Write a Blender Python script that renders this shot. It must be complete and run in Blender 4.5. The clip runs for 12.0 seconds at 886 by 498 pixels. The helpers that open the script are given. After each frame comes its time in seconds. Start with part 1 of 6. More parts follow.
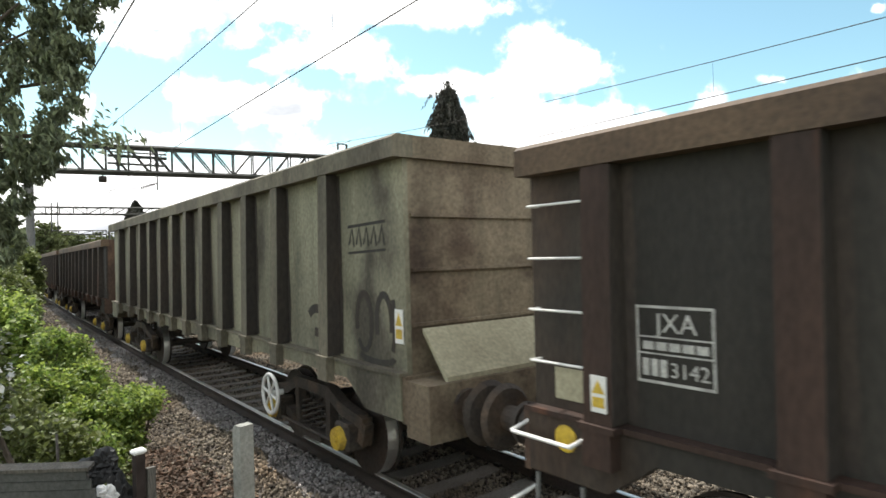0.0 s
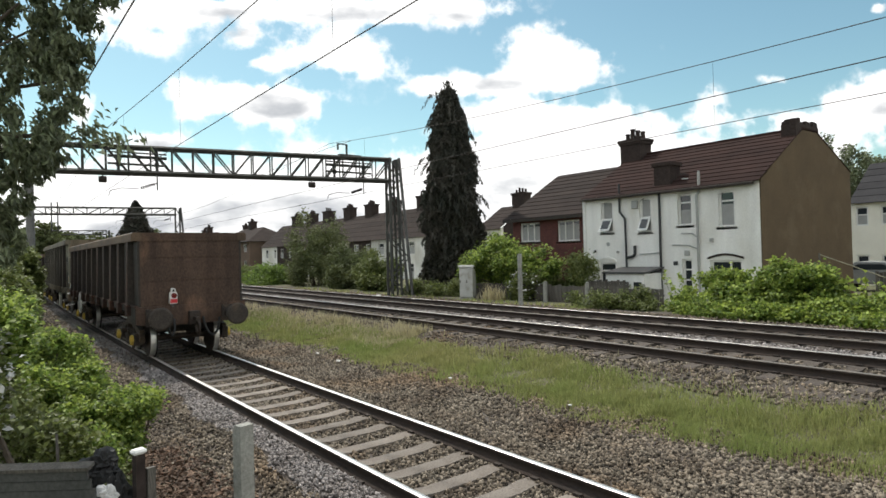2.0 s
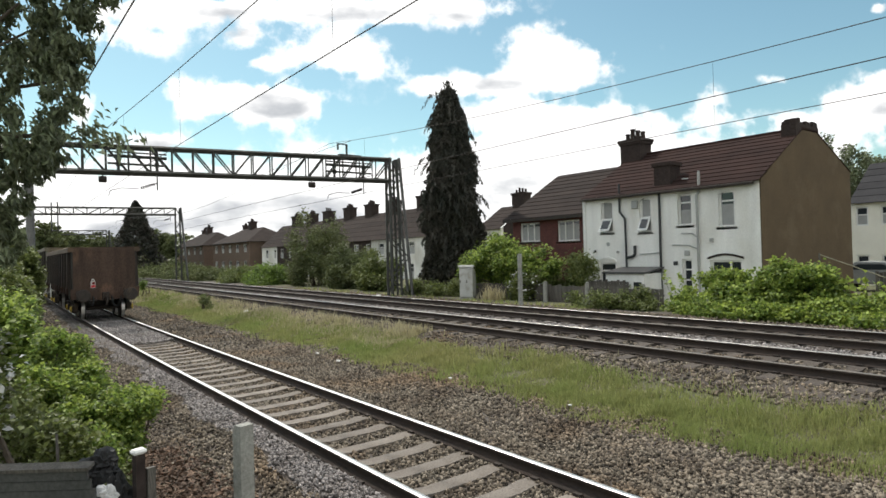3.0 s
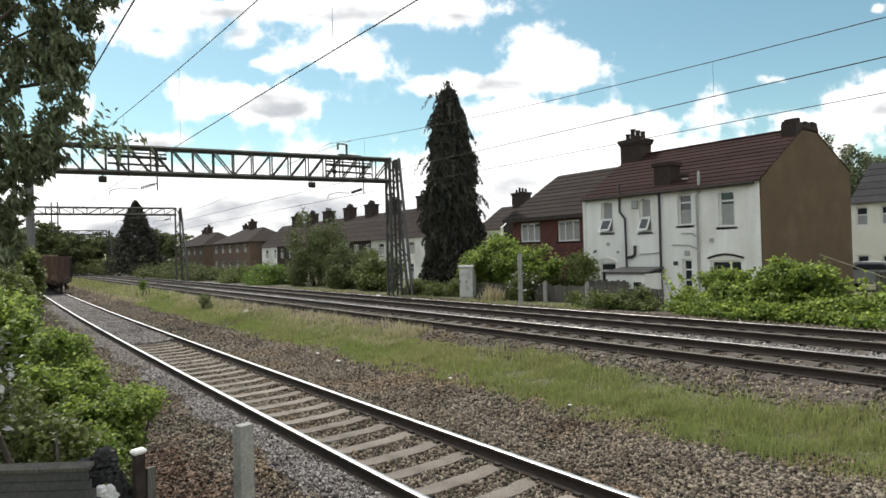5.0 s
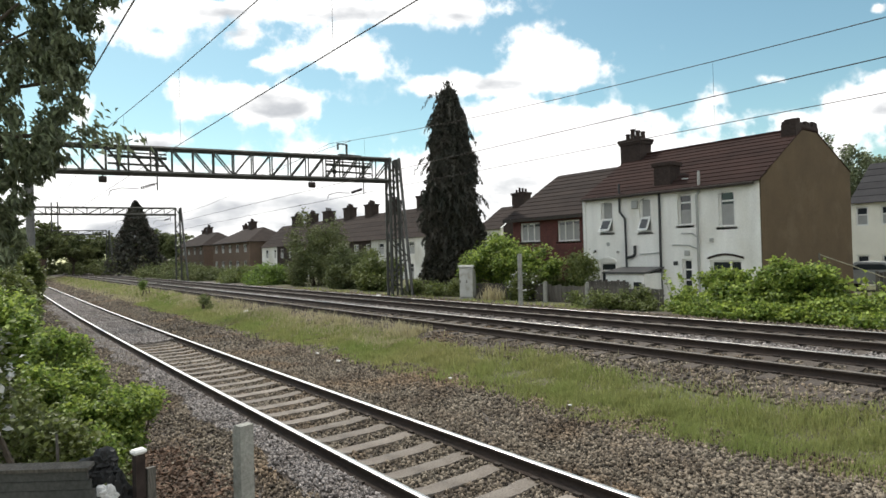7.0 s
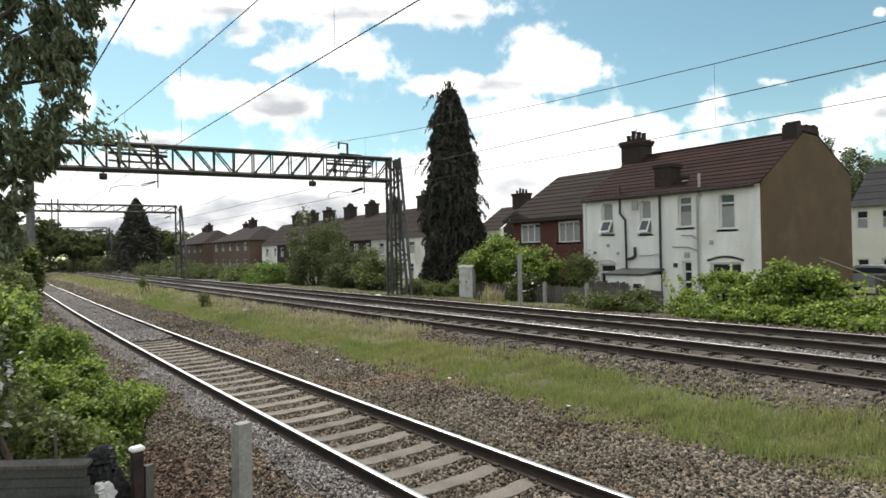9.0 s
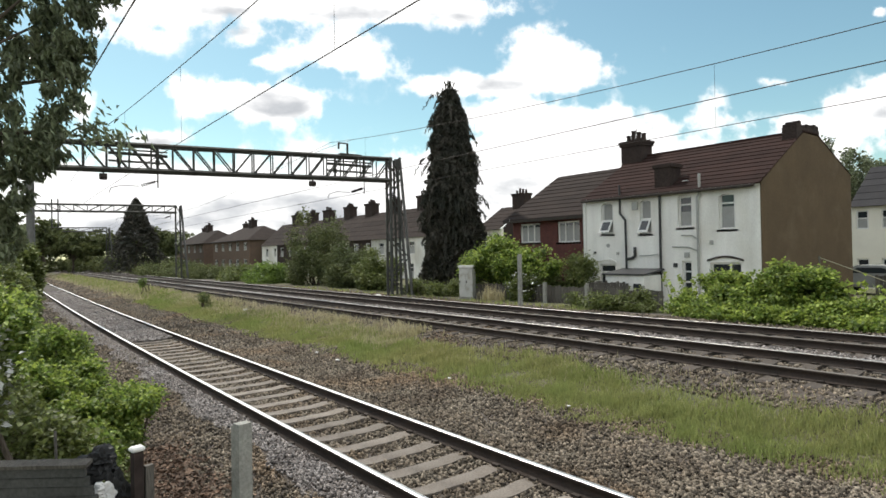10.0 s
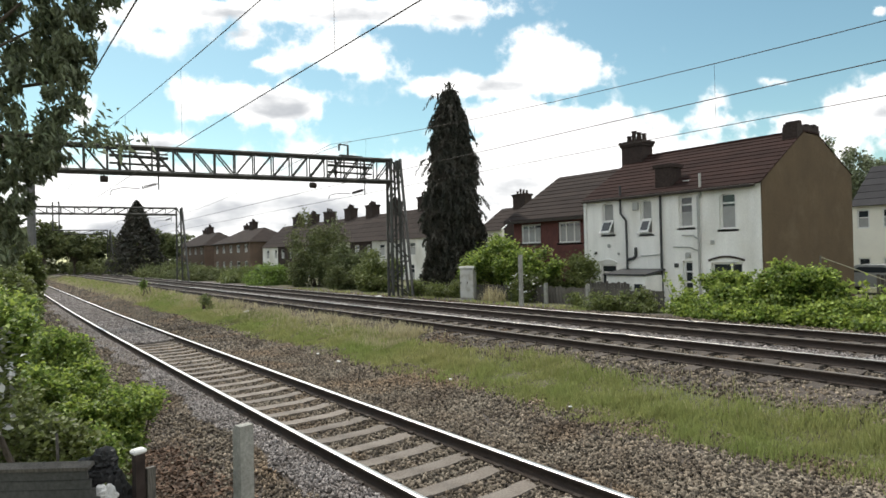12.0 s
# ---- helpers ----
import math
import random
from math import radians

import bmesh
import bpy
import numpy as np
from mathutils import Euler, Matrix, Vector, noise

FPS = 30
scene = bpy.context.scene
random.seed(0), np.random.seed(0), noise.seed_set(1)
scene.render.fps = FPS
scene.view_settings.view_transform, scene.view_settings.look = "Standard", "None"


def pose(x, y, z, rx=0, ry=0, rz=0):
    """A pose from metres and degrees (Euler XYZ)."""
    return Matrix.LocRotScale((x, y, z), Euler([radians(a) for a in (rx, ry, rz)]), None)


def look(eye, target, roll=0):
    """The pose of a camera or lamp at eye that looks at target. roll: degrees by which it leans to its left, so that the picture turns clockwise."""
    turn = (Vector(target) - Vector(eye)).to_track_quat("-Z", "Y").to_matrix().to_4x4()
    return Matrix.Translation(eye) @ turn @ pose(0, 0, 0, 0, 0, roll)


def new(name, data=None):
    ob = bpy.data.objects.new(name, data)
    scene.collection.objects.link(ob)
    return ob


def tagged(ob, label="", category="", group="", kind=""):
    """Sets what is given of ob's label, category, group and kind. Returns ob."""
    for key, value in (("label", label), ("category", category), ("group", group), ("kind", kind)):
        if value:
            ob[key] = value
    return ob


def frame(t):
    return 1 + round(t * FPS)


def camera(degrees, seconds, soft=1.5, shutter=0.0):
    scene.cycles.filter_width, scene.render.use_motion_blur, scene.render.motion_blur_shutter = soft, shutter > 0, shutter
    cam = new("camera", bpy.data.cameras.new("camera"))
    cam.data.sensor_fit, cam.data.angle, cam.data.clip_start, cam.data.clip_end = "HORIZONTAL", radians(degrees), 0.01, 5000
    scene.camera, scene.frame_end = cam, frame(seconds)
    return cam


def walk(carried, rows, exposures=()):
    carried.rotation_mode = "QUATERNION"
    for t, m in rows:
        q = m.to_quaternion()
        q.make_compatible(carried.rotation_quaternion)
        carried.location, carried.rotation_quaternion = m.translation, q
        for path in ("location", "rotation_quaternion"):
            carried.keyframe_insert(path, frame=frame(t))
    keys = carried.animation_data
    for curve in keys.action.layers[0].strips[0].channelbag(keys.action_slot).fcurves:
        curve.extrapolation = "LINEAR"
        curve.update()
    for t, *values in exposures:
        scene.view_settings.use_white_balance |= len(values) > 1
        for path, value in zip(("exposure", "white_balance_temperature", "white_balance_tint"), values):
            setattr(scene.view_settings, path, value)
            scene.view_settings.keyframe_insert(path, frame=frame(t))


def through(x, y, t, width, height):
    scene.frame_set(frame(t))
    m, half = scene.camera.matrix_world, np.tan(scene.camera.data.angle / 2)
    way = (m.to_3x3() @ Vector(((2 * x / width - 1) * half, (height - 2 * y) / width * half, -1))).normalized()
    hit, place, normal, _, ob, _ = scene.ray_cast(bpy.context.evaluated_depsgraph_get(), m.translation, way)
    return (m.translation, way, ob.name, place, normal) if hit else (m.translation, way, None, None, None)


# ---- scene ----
# Railway: one siding beside the camera, two running lines beyond, a scrap train leaving.
# X across the tracks, Y along them (the way the train goes), Z up from the siding's rail heads.

# ---- camera ----
LENS = 72.0
YAW, PITCH, ROLL = 37.78, 0.52, -1.525
EYE = Vector((0.0, 0.0, 2.342))


def aim(pitch, yaw, roll):
    a, b = radians(yaw), radians(pitch)
    way = Vector((math.sin(a) * math.cos(b), math.cos(a) * math.cos(b), math.sin(b)))
    return look(EYE, EYE + way * 10, roll)


cam = camera(LENS, 12.0, soft=1.6, shutter=0.06)
STEADY = aim(PITCH, YAW, ROLL)
TIPPED = aim(PITCH, YAW, ROLL + 0.47)
SETTLED = aim(PITCH + 0.10, YAW - 0.07, ROLL + 0.24)
walk(cam, [(0.0, STEADY), (3.6, STEADY), (7.2, STEADY), (8.7, TIPPED), (9.7, TIPPED), (10.9, TIPPED), (11.4, SETTLED), (12.0, SETTLED)],
     exposures=[(0.0, 1.55), (0.6, 1.42), (1.0, 1.25), (1.4, 1.06), (2.2, 0.98), (7.0, 1.0), (12.0, 1.0)])

# ---- world and sun ----
SUN_FROM = Vector((0.02, 1.0, 0.0)).normalized()   # compass side of the sun
SUN_HEIGHT = 54.0


def way_to(x, y):
    """Unit direction of a spot of sky, x right and y down in thousandths of the lens's focal length."""
    m = STEADY.to_3x3()
    return (m @ Vector((x / 1000, -y / 1000, -1))).normalized()


# clouds in the sky ahead: right, down, half width, half height
CLOUDS = [(-328, -242, 116, 33), (-402, -256, 46, 22), (-263, -233, 60, 26), (-208, -318, 74, 20), (-124, -305, 60, 22),
          (-282, -305, 37, 10), (-171, -339, 56, 19), (-337, -398, 158, 20), (-171, -388, 139, 22), (-22, -401, 120, 19),
          (43, -381, 46, 22), (-518, -353, 70, 35), (-319, -351, 46, 20), (-449, -390, 83, 24), (158, -330, 56, 33),
          (228, -316, 44, 33), (135, -277, 83, 20), (43, -268, 83, 17), (-27, -270, 32, 17), (191, -288, 74, 24),
          (145, -209, 102, 33), (80, -228, 56, 19), (256, -219, 65, 20), (200, -168, 139, 41), (108, -140, 102, 37),
          (302, -168, 56, 28), (432, -242, 24, 24), (450, -214, 61, 17), (545, -278, 24, 10), (691, -233, 65, 32),
          (727, -256, 41, 32), (627, -209, 65, 13), (654, -172, 93, 33), (715, -396, 15, 8), (-453, -177, 48, 14),
          (-541, -103, 176, 52), (-310, -89, 232, 46), (-124, -103, 139, 61), (-634, -38, 148, 56), (61, -89, 111, 56),
          (-263, -33, 389, 41), (-588, -223, 22, 32), (432, -131, 185, 46), (293, -103, 278, 56)]


def sky_world():
    w = bpy.data.worlds.new("sky")
    scene.world = w
    w.use_nodes = True
    nt = w.node_tree
    nt.nodes.clear()
    N, L = nt.nodes.new, nt.links.new

    def math_node(op, a, b=None, clamp=False):
        n = N("ShaderNodeMath")
        n.operation, n.use_clamp = op, clamp
        for i, v in enumerate((a, b)):
            if v is None:
                continue
            if isinstance(v, (int, float)):
                n.inputs[i].default_value = v
            else:
                L(v, n.inputs[i])
        return n.outputs[0]

    def dot(a, vec):
        n = N("ShaderNodeVectorMath")
        n.operation = "DOT_PRODUCT"
        L(a, n.inputs[0])
        n.inputs[1].default_value = vec
        return n.outputs["Value"]

    out, bg = N("ShaderNodeOutputWorld"), N("ShaderNodeBackground")
    sky = N("ShaderNodeTexSky")
    sky.sky_type, sky.sun_disc = "NISHITA", False
    sky.sun_elevation = radians(SUN_HEIGHT)
    sky.sun_rotation = math.atan2(SUN_FROM.x, SUN_FROM.y)
    sky.air_density, sky.dust_density, sky.ozone_density = 1.0, 0.6, 1.2
    co = N("ShaderNodeTexCoord").outputs["Generated"]
    m = STEADY.to_3x3()
    right, up, ahead = m @ Vector((1, 0, 0)), m @ Vector((0, 1, 0)), m @ Vector((0, 0, -1))
    # coordinates on a plane ahead of the eye
    dep = math_node("MAXIMUM", dot(co, ahead), 0.05)
    u = math_node("DIVIDE", dot(co, right), dep)
    v = math_node("DIVIDE", dot(co, up), dep)
    comb = N("ShaderNodeCombineXYZ")
    L(u, comb.inputs[0]), L(v, comb.inputs[1])
    uv = comb.outputs[0]
    nz = N("ShaderNodeTexNoise")
    nz.inputs["Scale"].default_value, nz.inputs["Detail"].default_value = 10.0, 12.0
    nz.inputs["Roughness"].default_value = 0.62
    L(uv, nz.inputs["Vector"])
    nzf = N("ShaderNodeTexNoise")
    nzf.inputs["Scale"].default_value, nzf.inputs["Detail"].default_value = 26.0, 8.0
    L(uv, nzf.inputs["Vector"])
    shift = math_node("ADD", math_node("SUBTRACT", nz.outputs["Fac"], 0.5), math_node("MULTIPLY", math_node("SUBTRACT", nzf.outputs["Fac"], 0.5), 0.45))
    total = under = None
    for x, y, a, b in CLOUDS:
        du = math_node("MULTIPLY", math_node("SUBTRACT", u, x / 1000), 1000 / a)
        dv = math_node("MULTIPLY", math_node("ADD", v, y / 1000), 1000 / b)
        d2 = math_node("ADD", math_node("MULTIPLY", du, du), math_node("MULTIPLY", dv, dv))
        g = math_node("POWER", 2.718, math_node("MULTIPLY", d2, -1.0))
        total = g if total is None else math_node("ADD", total, g)
        low = math_node("MULTIPLY", g, dv)
        under = low if under is None else math_node("ADD", under, low)
    ragged = math_node("MINIMUM", math_node("ADD", math_node("MULTIPLY", total, 2.2), 0.3), 1.0)
    dens = math_node("ADD", total, math_node("MULTIPLY", math_node("MULTIPLY", shift, ragged), 3.6))
    ramp = N("ShaderNodeMapRange")
    ramp.interpolation_type = "SMOOTHSTEP"
    ramp.inputs["From Min"].default_value, ramp.inputs["From Max"].default_value = 0.17, 0.98
    L(dens, ramp.inputs["Value"])
    # the same broken cloud all round
    nz2 = N("ShaderNodeTexNoise")
    nz2.inputs["Scale"].default_value, nz2.inputs["Detail"].default_value = 2.6, 8.0
    L(co, nz2.inputs["Vector"])
    r2 = N("ShaderNodeMapRange")
    r2.interpolation_type = "SMOOTHSTEP"
    r2.inputs["From Min"].default_value, r2.inputs["From Max"].default_value = 0.42, 0.56
    L(nz2.outputs["Fac"], r2.inputs["Value"])
    side = N("ShaderNodeMapRange")
    side.inputs["From Min"].default_value, side.inputs["From Max"].default_value = 0.62, 0.72
    side.inputs["To Min"].default_value, side.inputs["To Max"].default_value = 1.0, 0.0
    L(dot(co, ahead), side.inputs["Value"])
    cover = N("ShaderNodeMix")
    cover.data_type = "FLOAT"
    L(side.outputs[0], cover.inputs[0])
    L(ramp.outputs[0], cover.inputs[2]), L(r2.outputs[0], cover.inputs[3])
    # grey cores of the thick clouds
    core = N("ShaderNodeMapRange")
    core.interpolation_type = "SMOOTHSTEP"
    core.inputs["From Min"].default_value, core.inputs["From Max"].default_value = 0.66, 1.55
    nz3 = N("ShaderNodeTexNoise")
    nz3.inputs["Scale"].default_value, nz3.inputs["Detail"].default_value = 6.0, 8.0
    flat = N("ShaderNodeMapping")
    flat.inputs["Scale"].default_value = (0.75, 1.7, 1.0)
    L(uv, flat.inputs[0])
    L(flat.outputs[0], nz3.inputs["Vector"])
    thick = math_node("SUBTRACT", math_node("MULTIPLY", math_node("MINIMUM", total, 1.3), 0.62), math_node("MULTIPLY", under, 0.4))
    L(math_node("ADD", thick, math_node("MULTIPLY", math_node("SUBTRACT", nz3.outputs["Fac"], 0.5), 4.2)), core.inputs["Value"])
    tint = N("ShaderNodeMix")
    tint.data_type = "RGBA"
    L(core.outputs[0], tint.inputs[0])
    tint.inputs[6].default_value, tint.inputs[7].default_value = (0.7, 0.695, 0.685, 1), (0.29, 0.302, 0.32, 1)
    blue = N("ShaderNodeMix")
    blue.data_type, blue.blend_type = "RGBA", "MULTIPLY"
    blue.inputs[0].default_value = 1.0
    L(sky.outputs[0], blue.inputs[6])
    blue.inputs[7].default_value = (SKY_GAIN * 1.05, SKY_GAIN * 1.24, SKY_GAIN * 1.03, 1)
    mix = N("ShaderNodeMix")
    mix.data_type = "RGBA"
    L(cover.outputs[0], mix.inputs[0])
    L(blue.outputs[2], mix.inputs[6]), L(tint.outputs[2], mix.inputs[7])
    L(mix.outputs[2], bg.inputs[0])
    L(bg.outputs[0], out.inputs[0])


SKY_GAIN = 0.062
sky_world()
sun = new("sun", bpy.data.lights.new("sun", "SUN"))
sun.data.energy, sun.data.angle, sun.data.color = 2.05, radians(1.2), (1.0, 0.95, 0.87)
_to = SUN_FROM * math.cos(radians(SUN_HEIGHT)) + Vector((0, 0, math.sin(radians(SUN_HEIGHT))))
sun.matrix_world = look(_to * 60, (0, 0, 0))


# ---- materials ----
def material(name, colour, rough=0.7, metal=0.0, second=None, scale=3.0, amount=0.5, fine=40.0, fine_amount=0.25,
             bump=0.2, bump_scale=None, stretch=(1, 1, 1), each=0.0, through=0.0, island=False, third=None, third_scale=0.7, spec=0.5, streak=0.0):
    m = bpy.data.materials.new(name)
    m.use_nodes = True
    nt = m.node_tree
    N, L = nt.nodes.new, nt.links.new
    b = nt.nodes["Principled BSDF"]
    b.inputs["Roughness"].default_value, b.inputs["Metallic"].default_value = rough, metal
    b.inputs["Specular IOR Level"].default_value = spec
    co = N("ShaderNodeTexCoord").outputs["Object"]
    mp = N("ShaderNodeMapping")
    mp.inputs["Scale"].default_value = stretch
    L(co, mp.inputs[0])

    def noise_at(s, detail=6.0):
        n = N("ShaderNodeTexNoise")
        n.inputs["Scale"].default_value, n.inputs["Detail"].default_value = s, detail
        L(mp.outputs[0], n.inputs["Vector"])
        return n.outputs["Fac"]

    def ramp(v, lo, hi, a=0.0, c=1.0):
        r = N("ShaderNodeMapRange")
        r.inputs["From Min"].default_value, r.inputs["From Max"].default_value = lo, hi
        r.inputs["To Min"].default_value, r.inputs["To Max"].default_value = a, c
        L(v, r.inputs["Value"])
        return r.outputs[0]

    def mix(f, a, c, how="MIX"):
        x = N("ShaderNodeMix")
        x.data_type, x.blend_type = "RGBA", how
        for i, v in ((0, f), (6, a), (7, c)):
            if isinstance(v, float):
                x.inputs[i].default_value = v
            elif isinstance(v, tuple):
                x.inputs[i].default_value = (*v[:3], 1)
            else:
                L(v, x.inputs[i])
        return x.outputs[2]

    second = second or tuple(c * 0.6 for c in colour)
    col = mix(ramp(noise_at(scale), 0.5 - 0.25 / max(amount, 0.05) * 0.5, 0.5 + 0.25), colour, second)
    if third:
        col = mix(ramp(noise_at(third_scale), 0.52, 0.68), col, third)
    g = ramp(noise_at(fine, 3.0), 0.3, 0.7, 1 - fine_amount, 1 + fine_amount)
    cx = N("ShaderNodeCombineXYZ")
    for i in range(3):
        L(g, cx.inputs[i])
    col = mix(1.0, col, cx.outputs[0], "MULTIPLY")
    if streak:
        ms = N("ShaderNodeMapping")
        ms.inputs["Scale"].default_value = (1.7, 1.7, 0.16)
        L(co, ms.inputs[0])
        ns = N("ShaderNodeTexNoise")
        ns.inputs["Scale"].default_value, ns.inputs["Detail"].default_value = 1.7, 3.0
        L(ms.outputs[0], ns.inputs["Vector"])
        sv = ramp(ns.outputs["Fac"], 0.36, 0.62, 1 - streak, 1 + 0.35 * streak)
        cs = N("ShaderNodeCombineXYZ")
        for i in range(3):
            L(sv, cs.inputs[i])
        col = mix(1.0, col, cs.outputs[0], "MULTIPLY")
    if each:
        if island:
            r = N("ShaderNodeNewGeometry").outputs["Random Per Island"]
        else:
            r = N("ShaderNodeObjectInfo").outputs["Random"]
        v = ramp(r, 0, 1, 1 - each, 1 + each)
        cy = N("ShaderNodeCombineXYZ")
        for i in range(3):
            L(v, cy.inputs[i])
        col = mix(1.0, col, cy.outputs[0], "MULTIPLY")
    L(col, b.inputs["Base Color"])
    if bump:
        bp = N("ShaderNodeBump")
        bp.inputs["Strength"].default_value, bp.inputs["Distance"].default_value = bump, 0.02
        L(noise_at(bump_scale or fine, 5.0), bp.inputs["Height"])
        L(bp.outputs[0], b.inputs["Normal"])
    if through:
        tr, mx = N("ShaderNodeBsdfTranslucent"), N("ShaderNodeMixShader")
        mx.inputs[0].default_value = through
        L(col, tr.inputs[0])
        L(b.outputs[0], mx.inputs[1]), L(tr.outputs[0], mx.inputs[2])
        L(mx.outputs[0], nt.nodes["Material Output"].inputs[0])
    return m


def plain(name, colour, rough=0.5, metal=0.0):
    return material(name, colour, rough, metal, tuple(c * 0.85 for c in colour), 4.0, 0.4, 60.0, 0.08, 0.05)


def glass(name):
    m = bpy.data.materials.new(name)
    m.use_nodes = True
    b = m.node_tree.nodes["Principled BSDF"]
    b.inputs["Base Color"].default_value = (0.03, 0.035, 0.04, 1)
    b.inputs["Roughness"].default_value, b.inputs["Specular IOR Level"].default_value = 0.06, 0.6
    return m


BALLAST = material("ballast_ground", (0.085, 0.072, 0.062), 0.95, 0, (0.06, 0.045, 0.034), 1.2, 0.7, 34.0, 0.6, 0.8, 26.0)
STONE = material("ballast_stone", (0.1877, 0.1607, 0.1249), 0.92, 0, (0.09593, 0.07209, 0.05103), 1.1, 0.9, 60.0, 0.2, 0.2, each=0.8, island=True, third=(0.1835, 0.1303, 0.08358), third_scale=0.45, spec=0.3)
STONE_PALE = material("pale_ballast_stone", (0.2833, 0.2625, 0.252), 0.92, 0, (0.1802, 0.1575, 0.1434), 1.3, 0.8, 60.0, 0.2, 0.2, each=0.6, island=True, spec=0.3)
GROUND = material("rough_grass_ground", (0.1062, 0.114, 0.0616), 0.95, 0, (0.1275, 0.1092, 0.0784), 0.7, 0.8, 20.0, 0.4, 0.5, spec=0.1)
GRASS = material("grass_blades", (0.245, 0.3, 0.095), 0.85, 0, (0.35, 0.33, 0.15), 0.4, 0.8, 5.0, 0.1, 0, each=0.2, island=True, through=0.4, spec=0.15)
RAIL_WORN = material("worn_rail_head", (0.5, 0.485, 0.46), 0.42, 0.9, (0.38, 0.35, 0.32), 2.0, 0.5, 40.0, 0.1, 0.02)
# black of gutters and fascias; also paints the shade beside wagon ribs
GRIME_AND_SHADE = material("black_grime_and_rib_shade", (0.0288, 0.024, 0.0208), 0.85, 0, (0.0448, 0.0336, 0.0256), 3.0, 0.7, 30.0, 0.3, 0.2, stretch=(1, 1, 0.4))
RAIL_DULL = material("dull_rail_head", (0.2, 0.185, 0.165), 0.6, 0.6, (0.13, 0.115, 0.1), 2.0, 0.5, 40.0, 0.1, 0.02)
STRAW = material("dry_grass", (0.47, 0.42, 0.28), 0.85, 0, (0.376, 0.34, 0.1904), 1.0, 0.6, 6.0, 0.15, 0, each=0.25, island=True, through=0.35, spec=0.15)
RAIL_SIDE = material("rusty_rail_side", (0.045, 0.03, 0.022), 0.85, 0.1, (0.03, 0.022, 0.018), 3.0, 0.6, 50.0, 0.3, 0.3)
RAIL_TOP = material("polished_rail_head", (0.86, 0.84, 0.81), 0.42, 1.0, (0.72, 0.69, 0.65), 2.0, 0.5, 40.0, 0.08, 0.02, stretch=(4, 0.1, 1))
SLEEPER = material("concrete_sleeper", (0.2258, 0.198, 0.168), 0.92, 0, (0.1365, 0.1124, 0.09184), 2.0, 0.7, 45.0, 0.3, 0.4, each=0.22)
SLEEPER_DARK = material("dirty_sleeper", (0.085, 0.07, 0.058), 0.95, 0, (0.055, 0.044, 0.036), 2.0, 0.7, 45.0, 0.3, 0.4, each=0.2)
IRON = material("dark_iron", (0.035, 0.03, 0.02625), 0.7, 0.4, (0.05625, 0.0375, 0.0275), 5.0, 0.6, 30.0, 0.3, 0.25)
BOGIE = material("greasy_brown_bogie_steel", (0.062, 0.05, 0.041), 0.75, 0.2, (0.034, 0.029, 0.025), 4.0, 0.7, 30.0, 0.3, 0.3, third=(0.095, 0.066, 0.045), third_scale=3.0, spec=0.4)
GALV = material("galvanised_steel", (0.17, 0.17, 0.165), 0.6, 0.5, (0.11, 0.105, 0.1), 3.0, 0.6, 30.0, 0.15, 0.1)
DARK_STEEL = material("weathered_gantry_steel", (0.075, 0.078, 0.07), 0.75, 0.3, (0.05, 0.048, 0.042), 3.0, 0.6, 30.0, 0.2, 0.15)
RUST_BODY = material("rusty_dark_wagon_paint", (0.04037, 0.03564, 0.02857), 0.72, 0.1, (0.02583, 0.02297, 0.0193), 1.2, 0.8, 30.0, 0.25, 0.25, stretch=(1, 1, 0.4), third=(0.05651, 0.03643, 0.02471), third_scale=1.0, spec=0.4, streak=0.25)
RUST_RIB = material("rusty_rib", (0.05518, 0.0318, 0.02344), 0.75, 0.1, (0.03344, 0.02143, 0.01693), 1.6, 0.8, 30.0, 0.25, 0.25, stretch=(1, 1, 0.4), third=(0.1212, 0.04841, 0.02475), third_scale=1.7, spec=0.35, streak=0.28)
RUST_END = material("brown_wagon_end", (0.096, 0.06, 0.043), 0.82, 0.1, (0.058, 0.04, 0.031), 1.2, 0.8, 30.0, 0.25, 0.3, stretch=(1, 1, 0.6), third=(0.15, 0.088, 0.058), third_scale=1.6, spec=0.3, streak=0.25)
RIM = material("worn_brown_rim", (0.121, 0.07942, 0.04759), 0.75, 0.1, (0.0685, 0.04387, 0.02719), 1.5, 0.7, 30.0, 0.25, 0.2, third=(0.04838, 0.03176, 0.02243), third_scale=0.8)
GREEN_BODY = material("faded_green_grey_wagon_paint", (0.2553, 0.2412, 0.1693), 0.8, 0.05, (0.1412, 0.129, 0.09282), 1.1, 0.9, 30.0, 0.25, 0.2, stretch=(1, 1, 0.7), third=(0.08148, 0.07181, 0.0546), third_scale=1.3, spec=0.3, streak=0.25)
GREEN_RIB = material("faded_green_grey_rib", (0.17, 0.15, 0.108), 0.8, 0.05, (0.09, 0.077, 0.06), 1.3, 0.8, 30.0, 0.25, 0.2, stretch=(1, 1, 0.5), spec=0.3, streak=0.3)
GREEN_END = material("rust_streaked_green_end", (0.2254, 0.1848, 0.1275), 0.8, 0.05, (0.1288, 0.09504, 0.0646), 1.2, 0.9, 30.0, 0.25, 0.25, third=(0.0782, 0.05456, 0.0391), third_scale=1.5, spec=0.3, streak=0.3)
PALE_PLATE = material("pale_dusty_plate", (0.3795, 0.3507, 0.2415), 0.85, 0, (0.253, 0.23, 0.1552), 2.0, 0.6, 30.0, 0.2, 0.1)
WHITE = plain("white_paint", (0.74, 0.73, 0.7), 0.55)
YELLOW = material("yellow_axlebox_paint", (0.62, 0.42, 0.03), 0.6, 0, (0.36, 0.25, 0.05), 8.0, 0.6, 40.0, 0.2, 0.1)
